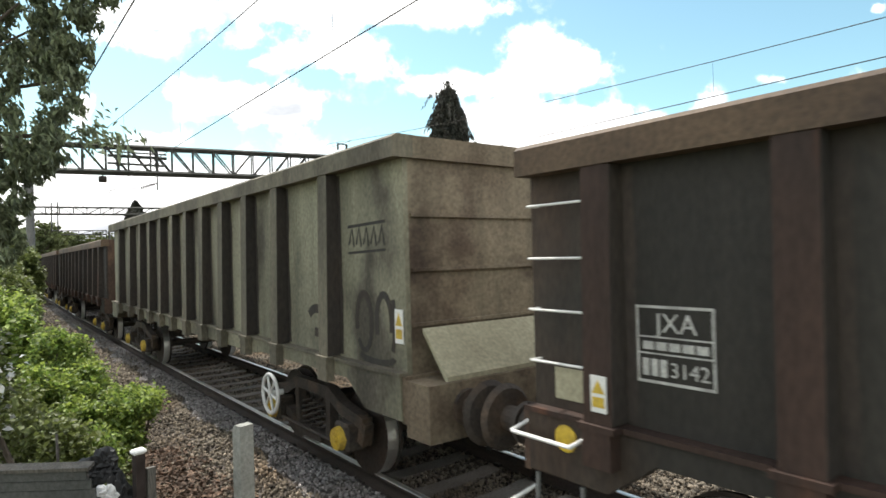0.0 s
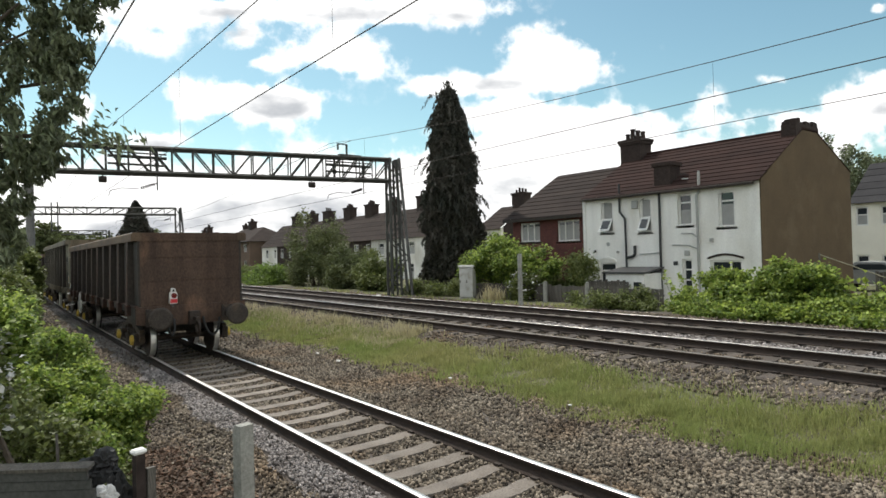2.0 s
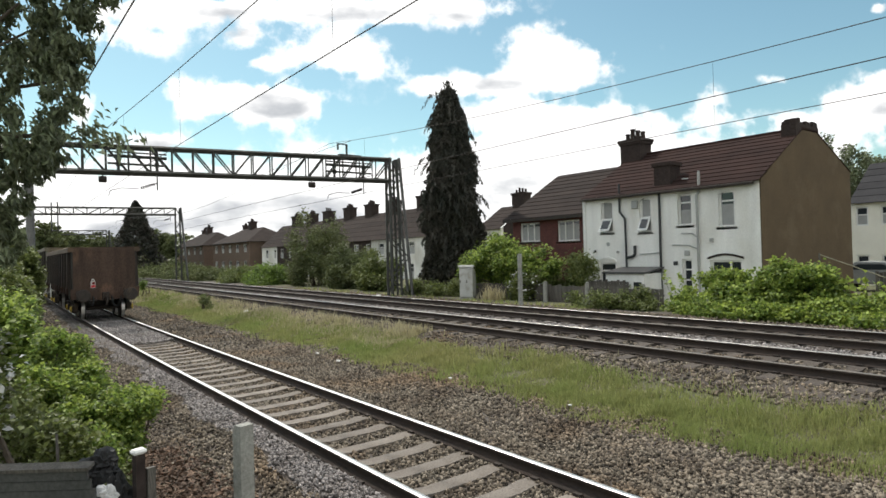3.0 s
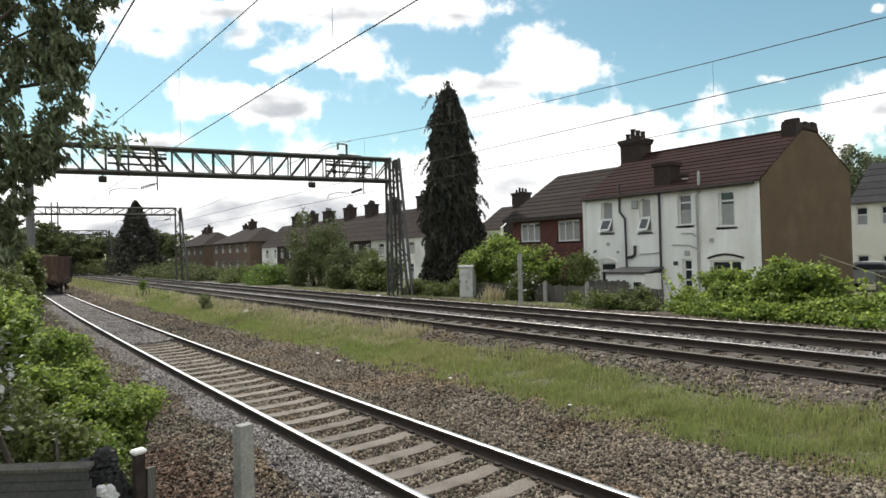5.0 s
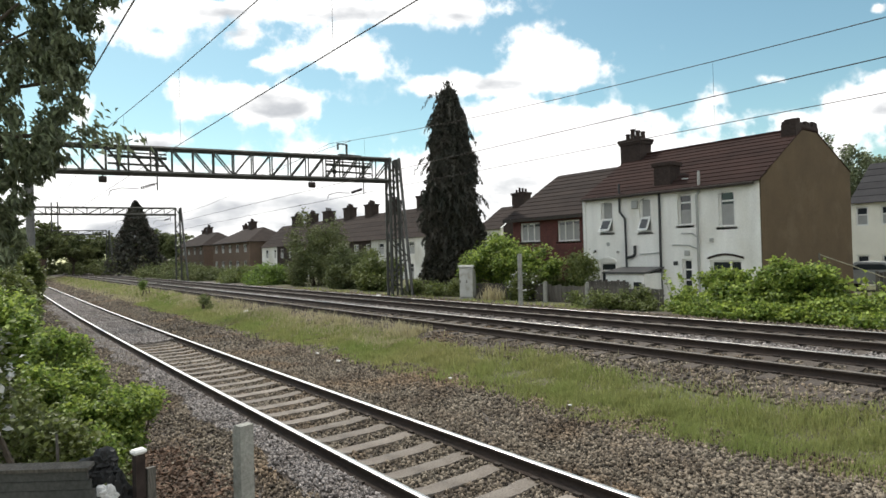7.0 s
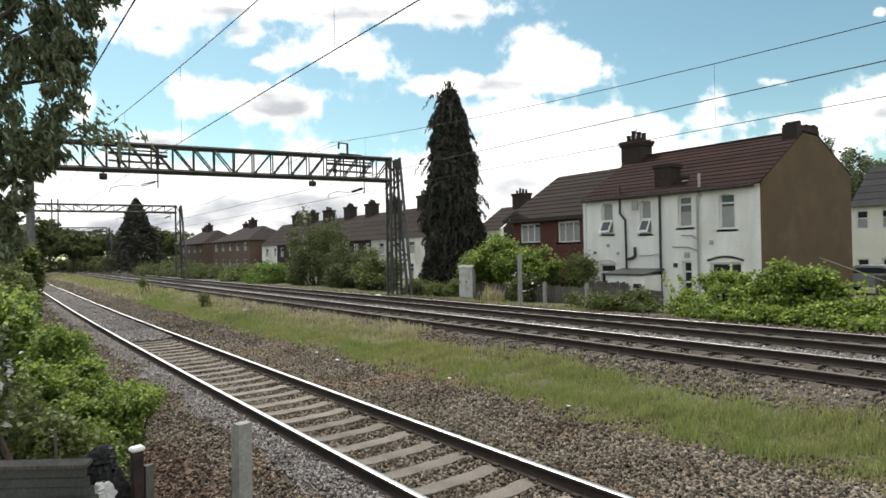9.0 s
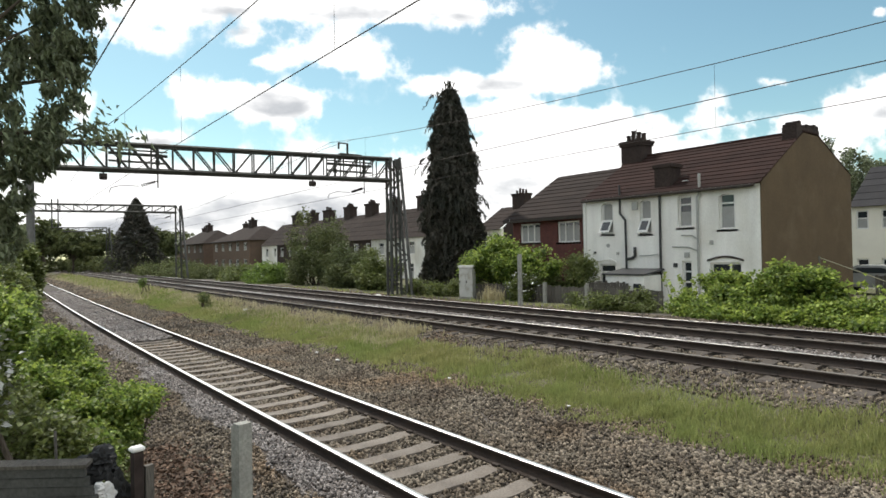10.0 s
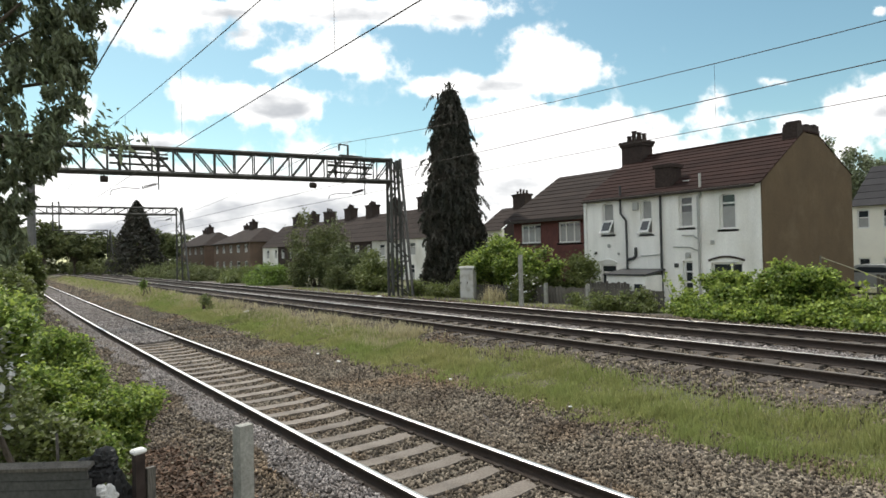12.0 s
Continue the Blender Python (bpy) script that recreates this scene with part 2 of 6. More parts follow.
RED = plain("red_marker", (0.6, 0.02, 0.03), 0.45)
RED_FADED = plain("faded_red_label", (0.36, 0.035, 0.04), 0.6)
STENCIL = material("worn_white_stencil", (0.5, 0.49, 0.46), 0.7, 0, (0.26, 0.25, 0.23), 9.0, 0.7, 60.0, 0.2, 0)
BLACK = plain("black_rubber", (0.014, 0.014, 0.014), 0.7)
LENS_RED = plain("dark_red_lens", (0.16, 0.012, 0.012), 0.15)
RENDER_WHITE = material("white_painted_render", (0.84, 0.8295, 0.795), 0.85, 0, (0.714, 0.6983, 0.6572), 0.9, 0.6, 25.0, 0.06, 0.25, stretch=(1, 1, 0.5), third=(0.609, 0.588, 0.53), third_scale=0.5, spec=0.2, streak=0.06)
RENDER_CREAM = material("cream_render", (0.7714, 0.7362, 0.6406), 0.85, 0, (0.6612, 0.6247, 0.5421), 0.9, 0.6, 25.0, 0.06, 0.2)
RENDER_BROWN = material("brown_gable_render", (0.1273, 0.09095, 0.0544), 0.92, 0, (0.09632, 0.0697, 0.0432), 0.8, 0.8, 25.0, 0.15, 0.3, third=(0.1479, 0.1105, 0.0704), third_scale=0.6, spec=0.2, streak=0.03)
BRICK_RED = material("red_brick", (0.1122, 0.0385, 0.0315), 0.9, 0, (0.0726, 0.028, 0.0245), 2.0, 0.7, 14.0, 0.3, 0.4)
BRICK_DARK = material("sooty_brick", (0.05, 0.036, 0.031), 0.92, 0, (0.03, 0.024, 0.022), 2.0, 0.7, 14.0, 0.3, 0.4, spec=0.2)
BRICK_ORANGE = material("brown_brick", (0.15, 0.1, 0.072), 0.9, 0, (0.11, 0.078, 0.058), 2.0, 0.7, 14.0, 0.2, 0.4)
TILE_BROWN = material("brown_concrete_tile", (0.0342, 0.01912, 0.0162), 0.95, 0, (0.0247, 0.01462, 0.01282), 1.3, 0.8, 18.0, 0.25, 0.3, each=0.15, spec=0.12)
TILE_GREY = material("grey_brown_tile", (0.04016, 0.03108, 0.02732), 0.95, 0, (0.02856, 0.02268, 0.0207), 1.3, 0.8, 18.0, 0.25, 0.3, each=0.15, spec=0.12)
SLATE = material("grey_slate", (0.036, 0.0348, 0.03654), 0.9, 0, (0.027, 0.0261, 0.02784), 1.3, 0.7, 18.0, 0.2, 0.3, each=0.12, spec=0.2)
GLASS = glass("window_glass")
CURTAIN = plain("net_curtain", (0.34, 0.34, 0.33), 0.9)
PIPE_BLACK = plain("black_pipe", (0.03, 0.03, 0.032), 0.5)
PIPE_GREY = plain("grey_pipe", (0.36, 0.36, 0.34), 0.5)
CONCRETE = material("weathered_concrete", (0.34, 0.335, 0.3), 0.92, 0, (0.24, 0.235, 0.21), 3.0, 0.7, 50.0, 0.2, 0.35, third=(0.2, 0.2, 0.18), third_scale=5.0)
CABINET = material("pale_grey_cabinet", (0.52, 0.52, 0.49), 0.7, 0, (0.42, 0.41, 0.37), 3.0, 0.6, 40.0, 0.08, 0.1, third=(0.34, 0.32, 0.27), third_scale=3.0)
TIMBER = material("weathered_timber", (0.12, 0.1087, 0.09375), 0.9, 0, (0.0675, 0.06, 0.051), 4.0, 0.7, 30.0, 0.3, 0.4, stretch=(4, 4, 0.6), each=0.2)
SHED_SHEET = material("dark_corrugated_sheet", (0.075, 0.075, 0.07), 0.85, 0.1, (0.045, 0.046, 0.043), 5.0, 0.7, 50.0, 0.25, 0.3)
BARK = material("bark", (0.1, 0.08, 0.06), 0.95, 0, (0.06, 0.048, 0.036), 8.0, 0.7, 40.0, 0.3, 0.6, stretch=(2, 2, 0.5))
LEAF_DARK = material("dull_dark_leaves", (0.1319, 0.1602, 0.08775), 0.5, 0, (0.1979, 0.2224, 0.1268), 1.5, 0.7, 8.0, 0.2, 0, each=0.5, island=True, through=0.3)
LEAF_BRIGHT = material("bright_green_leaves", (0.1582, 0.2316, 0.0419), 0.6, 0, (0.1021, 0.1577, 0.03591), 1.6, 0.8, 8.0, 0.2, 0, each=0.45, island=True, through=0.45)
# lime copy of the bright leaves paints sunlit bush tops; also young shoots
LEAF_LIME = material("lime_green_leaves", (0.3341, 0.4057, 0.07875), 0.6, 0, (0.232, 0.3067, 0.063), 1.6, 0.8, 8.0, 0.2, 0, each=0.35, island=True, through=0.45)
LEAF_MID = material("mid_green_leaves", (0.1487, 0.1764, 0.04896), 0.6, 0, (0.09912, 0.126, 0.0408), 1.2, 0.8, 8.0, 0.2, 0, each=0.45, island=True, through=0.35)
CYPRESS_LEAF = material("dark_cypress_spray", (0.04256, 0.04592, 0.0345), 0.75, 0, (0.06496, 0.056, 0.04255), 0.9, 0.8, 6.0, 0.25, 0, each=0.22, island=True, through=0.12)
FAR_LEAF = material("distant_foliage", (0.09086, 0.1106, 0.04265), 0.8, 0, (0.1454, 0.1603, 0.05686), 0.25, 0.8, 3.0, 0.3, 0, each=0.4, island=True, through=0.25)
LITTER = material("brown_leaf_litter", (0.16, 0.1, 0.065), 0.85, 0, (0.1, 0.065, 0.045), 3.0, 0.7, 20.0, 0.2, 0, each=0.5, island=True)
CAR_PAINT = plain("silver_car_paint", (0.5, 0.51, 0.52), 0.25, 0.5)


# ---- building blocks ----
def mesh_of(bm, name):
    me = bpy.data.meshes.new(name)
    bm.normal_update()
    bm.to_mesh(me)
    bm.free()
    return me


def part(name, bm, mat, parent=None, label="", m=None, smooth=False):
    me = mesh_of(bm, name) if isinstance(bm, bmesh.types.BMesh) else bm
    if not me.materials:
        for one in (mat if isinstance(mat, (list, tuple)) else [mat]):
            me.materials.append(one)
    if smooth:
        me.polygons.foreach_set("use_smooth", [True] * len(me.polygons))
    ob = new(name, me)
    if parent is not None:
        ob.parent = parent
    if m is not None:
        ob.matrix_basis = m
    if label:
        ob["label"] = label
    return ob


def thing(name, label, category, m=None, group="", kind=""):
    ob = new(name)
    ob.empty_display_size = 0.2
    if m is not None:
        ob.matrix_basis = m
    return tagged(ob, label, category, group, kind)


def box(bm, x0, x1, y0, y1, z0, z1, bevel=0.0):
    vs = [bm.verts.new((x, y, z)) for z in (z0, z1) for y in (y0, y1) for x in (x0, x1)]
    fs = [(0, 2, 3, 1), (4, 5, 7, 6), (0, 1, 5, 4), (2, 6, 7, 3), (0, 4, 6, 2), (1, 3, 7, 5)]
    made = [bm.faces.new([vs[i] for i in f]) for f in fs]
    if bevel:
        edges = list({e for f in made for e in f.edges})
        bmesh.ops.bevel(bm, geom=edges, offset=bevel, segments=1, affect="EDGES")
    return bm


def boxed(*a, **k):
    return box(bmesh.new(), *a, **k)


def tube(bm, a, b, r, seg=8, r2=None):
    a, b = Vector(a), Vector(b)
    q = (b - a).to_track_quat("Z", "Y")
    rings = []
    for p, rr in ((a, r), (b, r if r2 is None else r2)):
        rings.append([bm.verts.new(p + q @ Vector((rr * math.cos(2 * math.pi * i / seg), rr * math.sin(2 * math.pi * i / seg), 0))) for i in range(seg)])
    for i in range(seg):
        bm.faces.new((rings[0][i], rings[0][(i + 1) % seg], rings[1][(i + 1) % seg], rings[1][i]))
    bm.faces.new(rings[0][::-1]), bm.faces.new(rings[1])
    return bm


def prism(bm, outline, axis, lo, hi):
    """A flat outline pushed along an axis. axis x: outline (y, z); y: (x, z); z: (x, y)."""
    def at(u, v, w):
        return {"x": (w, u, v), "y": (u, w, v), "z": (u, v, w)}[axis]
    a = [bm.verts.new(at(u, v, lo)) for u, v in outline]
    b = [bm.verts.new(at(u, v, hi)) for u, v in outline]
    n = len(a)
    bm.faces.new(a), bm.faces.new(b[::-1])
    for i in range(n):
        bm.faces.new((a[i], b[i], b[(i + 1) % n], a[(i + 1) % n]))
    bmesh.ops.recalc_face_normals(bm, faces=bm.faces[:])
    return bm


def ribbon(bm, path, wide, x0, x1):
    """A flat bar of one width bent along a path of (y, z), between x0 and x1."""
    pts = [Vector(p) for p in path]
    rows = []
    for i, p in enumerate(pts):
        way = (pts[min(i + 1, len(pts) - 1)] - pts[max(i - 1, 0)]).normalized()
        side = way.orthogonal() * wide / 2
        rows.append([bm.verts.new((x, q.x, q.y)) for x in (x0, x1) for q in (p + side, p - side)])
    for a, b in zip(rows, rows[1:]):
        for i, j in ((0, 1), (1, 3), (3, 2), (2, 0)):
            bm.faces.new((a[i], a[j], b[j], b[i]))
    for r in (rows[0], rows[-1]):
        bm.faces.new((r[0], r[1], r[3], r[2]))
    bmesh.ops.recalc_face_normals(bm, faces=bm.faces[:])
    return bm


def ring(bm, m, r, thick, seg=28, side=6):
    """A hoop round the local z axis of m."""
    loops = []
    for i in range(seg):
        a = 2 * math.pi * i / seg
        loops.append([bm.verts.new(m @ Vector(((r + thick * math.cos(2 * math.pi * j / side)) * math.cos(a),
                                               (r + thick * math.cos(2 * math.pi * j / side)) * math.sin(a),
                                               thick * math.sin(2 * math.pi * j / side)))) for j in range(side)])
    for i in range(seg):
        for j in range(side):
            bm.faces.new((loops[i][j], loops[(i + 1) % seg][j], loops[(i + 1) % seg][(j + 1) % side], loops[i][(j + 1) % side]))
    return bm


def raw_mesh(name, verts, faces):
    """Mesh from numpy arrays: verts (n, 3), faces (m, k)."""
    me = bpy.data.meshes.new(name)
    n, (f, k) = len(verts), faces.shape
    me.vertices.add(n)
    me.vertices.foreach_set("co", np.asarray(verts, dtype=np.float32).ravel())
    me.loops.add(f * k)
    me.loops.foreach_set("vertex_index", faces.astype(np.int32).ravel())
    me.polygons.add(f)
    me.polygons.foreach_set("loop_start", np.arange(0, f * k, k, dtype=np.int32))
    me.update(calc_edges=True)
    me.validate()
    return me


def turned(n, rng, lean=1.0):
    """n random frames (n, 3, 3): columns are along, across and normal; lean below 1 keeps leaves nearer level."""
    nrm = rng.normal(size=(n, 3))
    nrm[:, 2] = np.abs(nrm[:, 2]) + (1 - lean) * 2
    nrm /= np.linalg.norm(nrm, axis=1)[:, None]
    al = rng.normal(size=(n, 3))
    al -= nrm * (al * nrm).sum(1)[:, None]
    al /= np.linalg.norm(al, axis=1)[:, None]
    return al, np.cross(nrm, al), nrm


def leaf_mesh(name, at, size, rng, slim=0.5, lean=0.8, along=None, fold=0.18):
    """Folded leaves of four triangles each at the points given."""
    n = len(at)
    al, ac, nr = turned(n, rng, lean)
    if along is not None:
        al = along + rng.normal(size=(n, 3)) * 0.35
        al /= np.linalg.norm(al, axis=1)[:, None]
        ac = np.cross(nr, al)
        ac /= np.linalg.norm(ac, axis=1)[:, None] + 1e-9
        nr = np.cross(al, ac)
    s = (size * rng.uniform(0.6, 1.3, n))[:, None]
    tip, base = at + al * s * 0.55, at - al * s * 0.45
    l = at + ac * s * slim * 0.5 + nr * s * fold
    r = at - ac * s * slim * 0.5 + nr * s * fold
    v = np.stack([base, l, tip, r], 1).reshape(-1, 3)
    i = np.arange(n)[:, None] * 4
    f = np.concatenate([i + np.array([[0, 2, 1]]), i + np.array([[0, 3, 2]])], 1).reshape(-1, 3)
    return raw_mesh(name, v, f)


def blob_points(blobs, n, rng, shell=0.55):
    """Points in uneven clumps: blobs are (x, y, z, rx, ry, rz); denser near each clump's skin."""
    w = np.array([b[3] * b[4] + b[4] * b[5] + b[3] * b[5] for b in blobs])
    pick = rng.choice(len(blobs), n, p=w / w.sum())
    B = np.array(blobs)[pick]
    d = rng.normal(size=(n, 3))
    d /= np.linalg.norm(d, axis=1)[:, None]
    rad = shell + (1 - shell) * rng.random(n) ** 0.6
    rad *= 1 + 0.12 * rng.normal(size=n)
    return B[:, :3] + d * rad[:, None] * B[:, 3:]


def sub_blobs(blobs, per, rng, size=0.35):
    """Break big clumps into smaller ones on their skins."""
    out = []
    for x, y, z, a, b, c in blobs:
        for _ in range(per):
            d = rng.normal(size=3)
            d /= np.linalg.norm(d)
            k = rng.uniform(0.55, 1.0)
            s = size * rng.uniform(0.6, 1.25)
            out.append((x + d[0] * a * k, y + d[1] * b * k, z + d[2] * c * k, a * s, b * s, c * s))
    return out


# ---- lines of the tracks ----
SIDING, BEND, MAIN_Z = 4.182, 0.0007, 0.498
KNEE = 40.0   # where the bend turns into straight track
LINE_A, LINE_B = 10.766, 14.04


def drift(y):
    """How far the gently curving lines have moved over at y."""
    y = np.maximum(y, 0.0)
    return 0.5 * BEND * np.minimum(y, KNEE) ** 2 + KNEE * BEND * np.maximum(y - KNEE, 0.0)


def along(y, off, z=0.0):
    return Matrix.Translation((off + float(drift(y)), y, z)) @ Matrix.Rotation(-BEND * min(max(y, 0), KNEE), 4, "Z")


# ---- ground, one sheet ----
PROFILE = [(-900, 0.3), (-60, 0.3), (-12, 0.35), (-3, 0.35), (-0.6, 0.25), (0.6, 0.02), (1.6, -0.28), (2.2, -0.29), (2.6, -0.19), (2.95, -0.15), (3.28, -0.155), (3.4, -0.225), (4.5, -0.225), (4.8, -0.19), (5.05, -0.165), (5.4, -0.16),
           (6.0, -0.2), (7.4, -0.14), (8.3, 0.02), (9.2, 0.24), (9.45, 0.285), (15.35, 0.285), (15.8, 0.24), (16.6, 0.27), (19.4, 0.24),
           (21.6, 0.0), (30, -0.05), (60, 0.0), (200, 0.0), (900, 0.0)]


def ground_z(u):
    return float(np.interp(u, [a for a, _ in PROFILE], [b for _, b in PROFILE]))


def build_ground():
    us = sorted({a for a, _ in PROFILE} | {round(v, 2) for v in np.arange(-3, 22, 0.3)})
    ys = [-300, -120, -40] + list(np.arange(-20, 40, 0.6)) + list(np.arange(40, 120, 3)) + [140, 180, 240, 320, 450, 650, 950, 1600]
    verts = []
    for y in ys:
        for u in us:
            n = noise.noise(Vector((u * 0.8, y * 0.8, 3.1))) * 0.035 if -3 < u < 22 else 0
            d = drift(min(y, 160)) if abs(u) < 60 else 0
            if 3.5 < u < 4.9:   # the far part of the siding is filled in between the rails
                n += 0.1 * min(max((y - 19.0) / 4.0, 0.0), 1.0)
            verts.append((u + d, y, ground_z(u) + n))
    w = len(us)
    faces, stony = [], []
    for j in range(len(ys) - 1):
        for i in range(w - 1):
            faces.append((j * w + i, j * w + i + 1, (j + 1) * w + i + 1, (j + 1) * w + i))
            mid = 0.5 * (us[i] + us[i + 1])
            stony.append(1.3 < mid < 7.6 or 8.9 < mid < 18.0)
    me = raw_mesh("ground", np.array(verts), np.array(faces))
    me.materials.append(GROUND)
    me.materials.append(BALLAST)
    me.polygons.foreach_set("material_index", [int(s) for s in stony])
    me.polygons.foreach_set("use_smooth", [True] * len(me.polygons))
    tagged(new("ground", me), "trackside ground of ballast and rough grass", "ground", kind="structure")


build_ground()


# ---- tracks ----
def rail_mesh(off, z, y0, y1, head):
    pro = [(-0.07, -0.16), (-0.07, -0.147), (-0.012, -0.12), (-0.01, -0.05), (-0.035, -0.042), (-0.036, -0.006), (-0.03, 0.0),
           (0.03, 0.0), (0.036, -0.006), (0.035, -0.042), (0.01, -0.05), (0.012, -0.12), (0.07, -0.147), (0.07, -0.16)]
    ys = list(np.arange(y0, 60, 3.0)) + list(np.arange(60, y1, 10.0))
    v, f, top, n = [], [], [], len(pro)
    for y in ys:
        m = along(y, off, z)
        v += [tuple(m @ Vector((a, 0, b))) for a, b in pro]
    for j in range(len(ys) - 1):
        for i in range(n):
            f.append((j * n + i, j * n + (i + 1) % n, (j + 1) * n + (i + 1) % n, (j + 1) * n + i))
            top.append(1 if i in (5, 6, 7) else 0)
    me = raw_mesh("rail", np.array(v), np.array(f))
    me.materials.append(RAIL_SIDE), me.materials.append(head)
    me.polygons.foreach_set("material_index", top)
    return me


def sleeper_mesh():
    bm = bmesh.new()
    prism(bm, [(-1.25, -0.2), (1.25, -0.2), (1.25, -0.035), (1.2, -0.012), (0.55, 0.0), (0.35, -0.022), (-0.35, -0.022), (-0.55, 0.0), (-1.2, -0.012), (-1.25, -0.035)],
          "y", -0.115, 0.115)
    return mesh_of(bm, "sleeper")


def clip_mesh():
    bm = bmesh.new()
    for s in (-1, 1):
        box(bm, s * 0.085 - 0.025, s * 0.085 + 0.025, -0.05, 0.05, -0.005, 0.03)
    return mesh_of(bm, "rail_clip")


def build_track(off, z, first, count, gap, label, wood=None, heads=(None, None)):
    t = thing("railway_track", label, "track", kind="structure")
    for s, head in zip((-0.7525, 0.7525), heads):
        part("rail", rail_mesh(off + s, z, -24, 260, head or RAIL_TOP), None, t, "steel rail with a bright worn head")
    sm, cm = sleeper_mesh(), clip_mesh()
    sm.materials.append(wood or SLEEPER), cm.materials.append(IRON)
    rng = random.Random(int(off * 10))
    for i in range(count):
        y = first + gap * i
        part("sleeper", sm, None, t, m=along(y, off + rng.uniform(-0.02, 0.02), z - 0.158) @ Matrix.Rotation(rng.uniform(-0.012, 0.012), 4, "Z"))
        if -1 < y < 22:
            for s in (-0.7525, 0.7525):
                part("rail_clip", cm, None, t, m=along(y, off + s, z - 0.158))
    return t


build_track(SIDING, 0.0, -4.27, 43, 0.6, "siding track with concrete sleepers and shiny rails")
build_track(LINE_A, MAIN_Z, -6.0, 110, 0.65, "running line with rusty sided rails on ballast", SLEEPER_DARK, (RAIL_DULL, RAIL_WORN))
build_track(LINE_B, MAIN_Z, -6.2, 110, 0.65, "running line with bright rails on pale ballast", SLEEPER_DARK, (RAIL_DULL, RAIL_WORN))


def stones(name, mat, u0, u1, y0, y1, per_m2, size, lift, seed, keep=None, label="loose track ballast stones"):
    rng = np.random.default_rng(seed)
    n = int((u1 - u0) * (y1 - y0) * per_m2)
    u = rng.uniform(u0, u1, n)
    y = y0 + (y1 - y0) * rng.random(n) ** 1.25
    if keep is not None:
        ok = keep(u, y)
        u, y = u[ok], y[ok]
        n = len(u)
    z = np.interp(u, [a for a, _ in PROFILE], [b for _, b in PROFILE]) + lift + rng.uniform(-0.012, 0.018, n)
    d = drift(y)
    c = np.stack([u + d, y, z], 1)
    s = size * rng.uniform(0.55, 1.35, n)
    base = np.array([[1, 0, 0], [-1, 0, 0], [0, 1, 0], [0, -1, 0], [0, 0, 1], [0, 0, -1.0]])
    al, ac, nr = turned(n, rng)
    k = rng.uniform(0.45, 1.0, (n, 6))
    v = (base[None, :, 0:1] * al[:, None] + base[None, :, 1:2] * ac[:, None] * 0.8 + base[None, :, 2:3] * nr[:, None] * 0.62)
    v = c[:, None] + (v * k[:, :, None] + rng.normal(size=(n, 6, 3)) * 0.16) * s[:, None, None] * 0.75
    f0 = np.array([[0, 2, 4], [2, 1, 4], [1, 3, 4], [3, 0, 4], [2, 0, 5], [1, 2, 5], [3, 1, 5], [0, 3, 5]])
    f = (np.arange(n)[:, None, None] * 6 + f0[None]).reshape(-1, 3)
    me = raw_mesh(name, v.reshape(-1, 3), f)
    me.materials.append(mat)
    return tagged(new(name, me), label, "ballast", kind="stuff")


def clear_of_siding(u, y):
    ph = ((y + 4.27) / 0.6) % 1.0
    on_sleeper = (np.abs(u - SIDING + 0.1) < 0.72) & ((ph < 0.19) | (ph > 0.81))
    rail = np.abs(np.abs(u - SIDING) - 0.7525) < 0.085
    return ~(on_sleeper | rail)


def beyond_shoulder(u, y):
    pale = (u > 2.86 + 0.1 * np.sin(y * 1.7)) & (u < SIDING - 0.82)
    return clear_of_siding(u, y) & ~pale


def shoulder(u, y):
    ragged = 2.86 + 0.1 * np.sin(y * 1.7) + 0.06 * np.sin(y * 6.1 + 2.0 * u)
    return clear_of_siding(u, y) & (u > ragged)


stones("ballast", STONE, 1.4, 7.7, 2.0, 17.0, 900, 0.053, 0.014, 11, beyond_shoulder)
stones("ballast", STONE, 1.6, 8.2, 15.5, 46.0, 170, 0.068, 0.012, 12, clear_of_siding)
stones("ballast", STONE, 1.2, 8.2, 45.0, 130.0, 40, 0.11, 0.012, 19, clear_of_siding)
stones("ballast", STONE_PALE, 3.5, 4.86, 20.4, 60.0, 420, 0.05, 0.095, 20, label="pale gravel filling the siding between its rails")
stones("ballast", STONE_PALE, 2.7, 3.36, 2.4, 44.0, 1150, 0.044, 0.024, 13, shoulder, "pale grey ballast shoulder beside the siding")
stones("ballast", STONE, 8.75, 10.0, 1.0, 40.0, 330, 0.058, 0.01, 14)
stones("ballast", STONE_PALE, 11.75, 13.1, 1.0, 50.0, 260, 0.06, 0.02, 15, label="pale ballast between the running lines")
stones("ballast", STONE, 10.1, 11.4, 1.0, 40.0, 150, 0.06, 0.01, 16)
stones("ballast", STONE, 13.4, 14.65, 1.0, 40.0, 120, 0.06, 0.01, 17)
stones("ballast", STONE, 14.95, 17.2, 1.0, 45.0, 150, 0.06, 0.012, 18, label="ballast shoulder beyond the running lines")


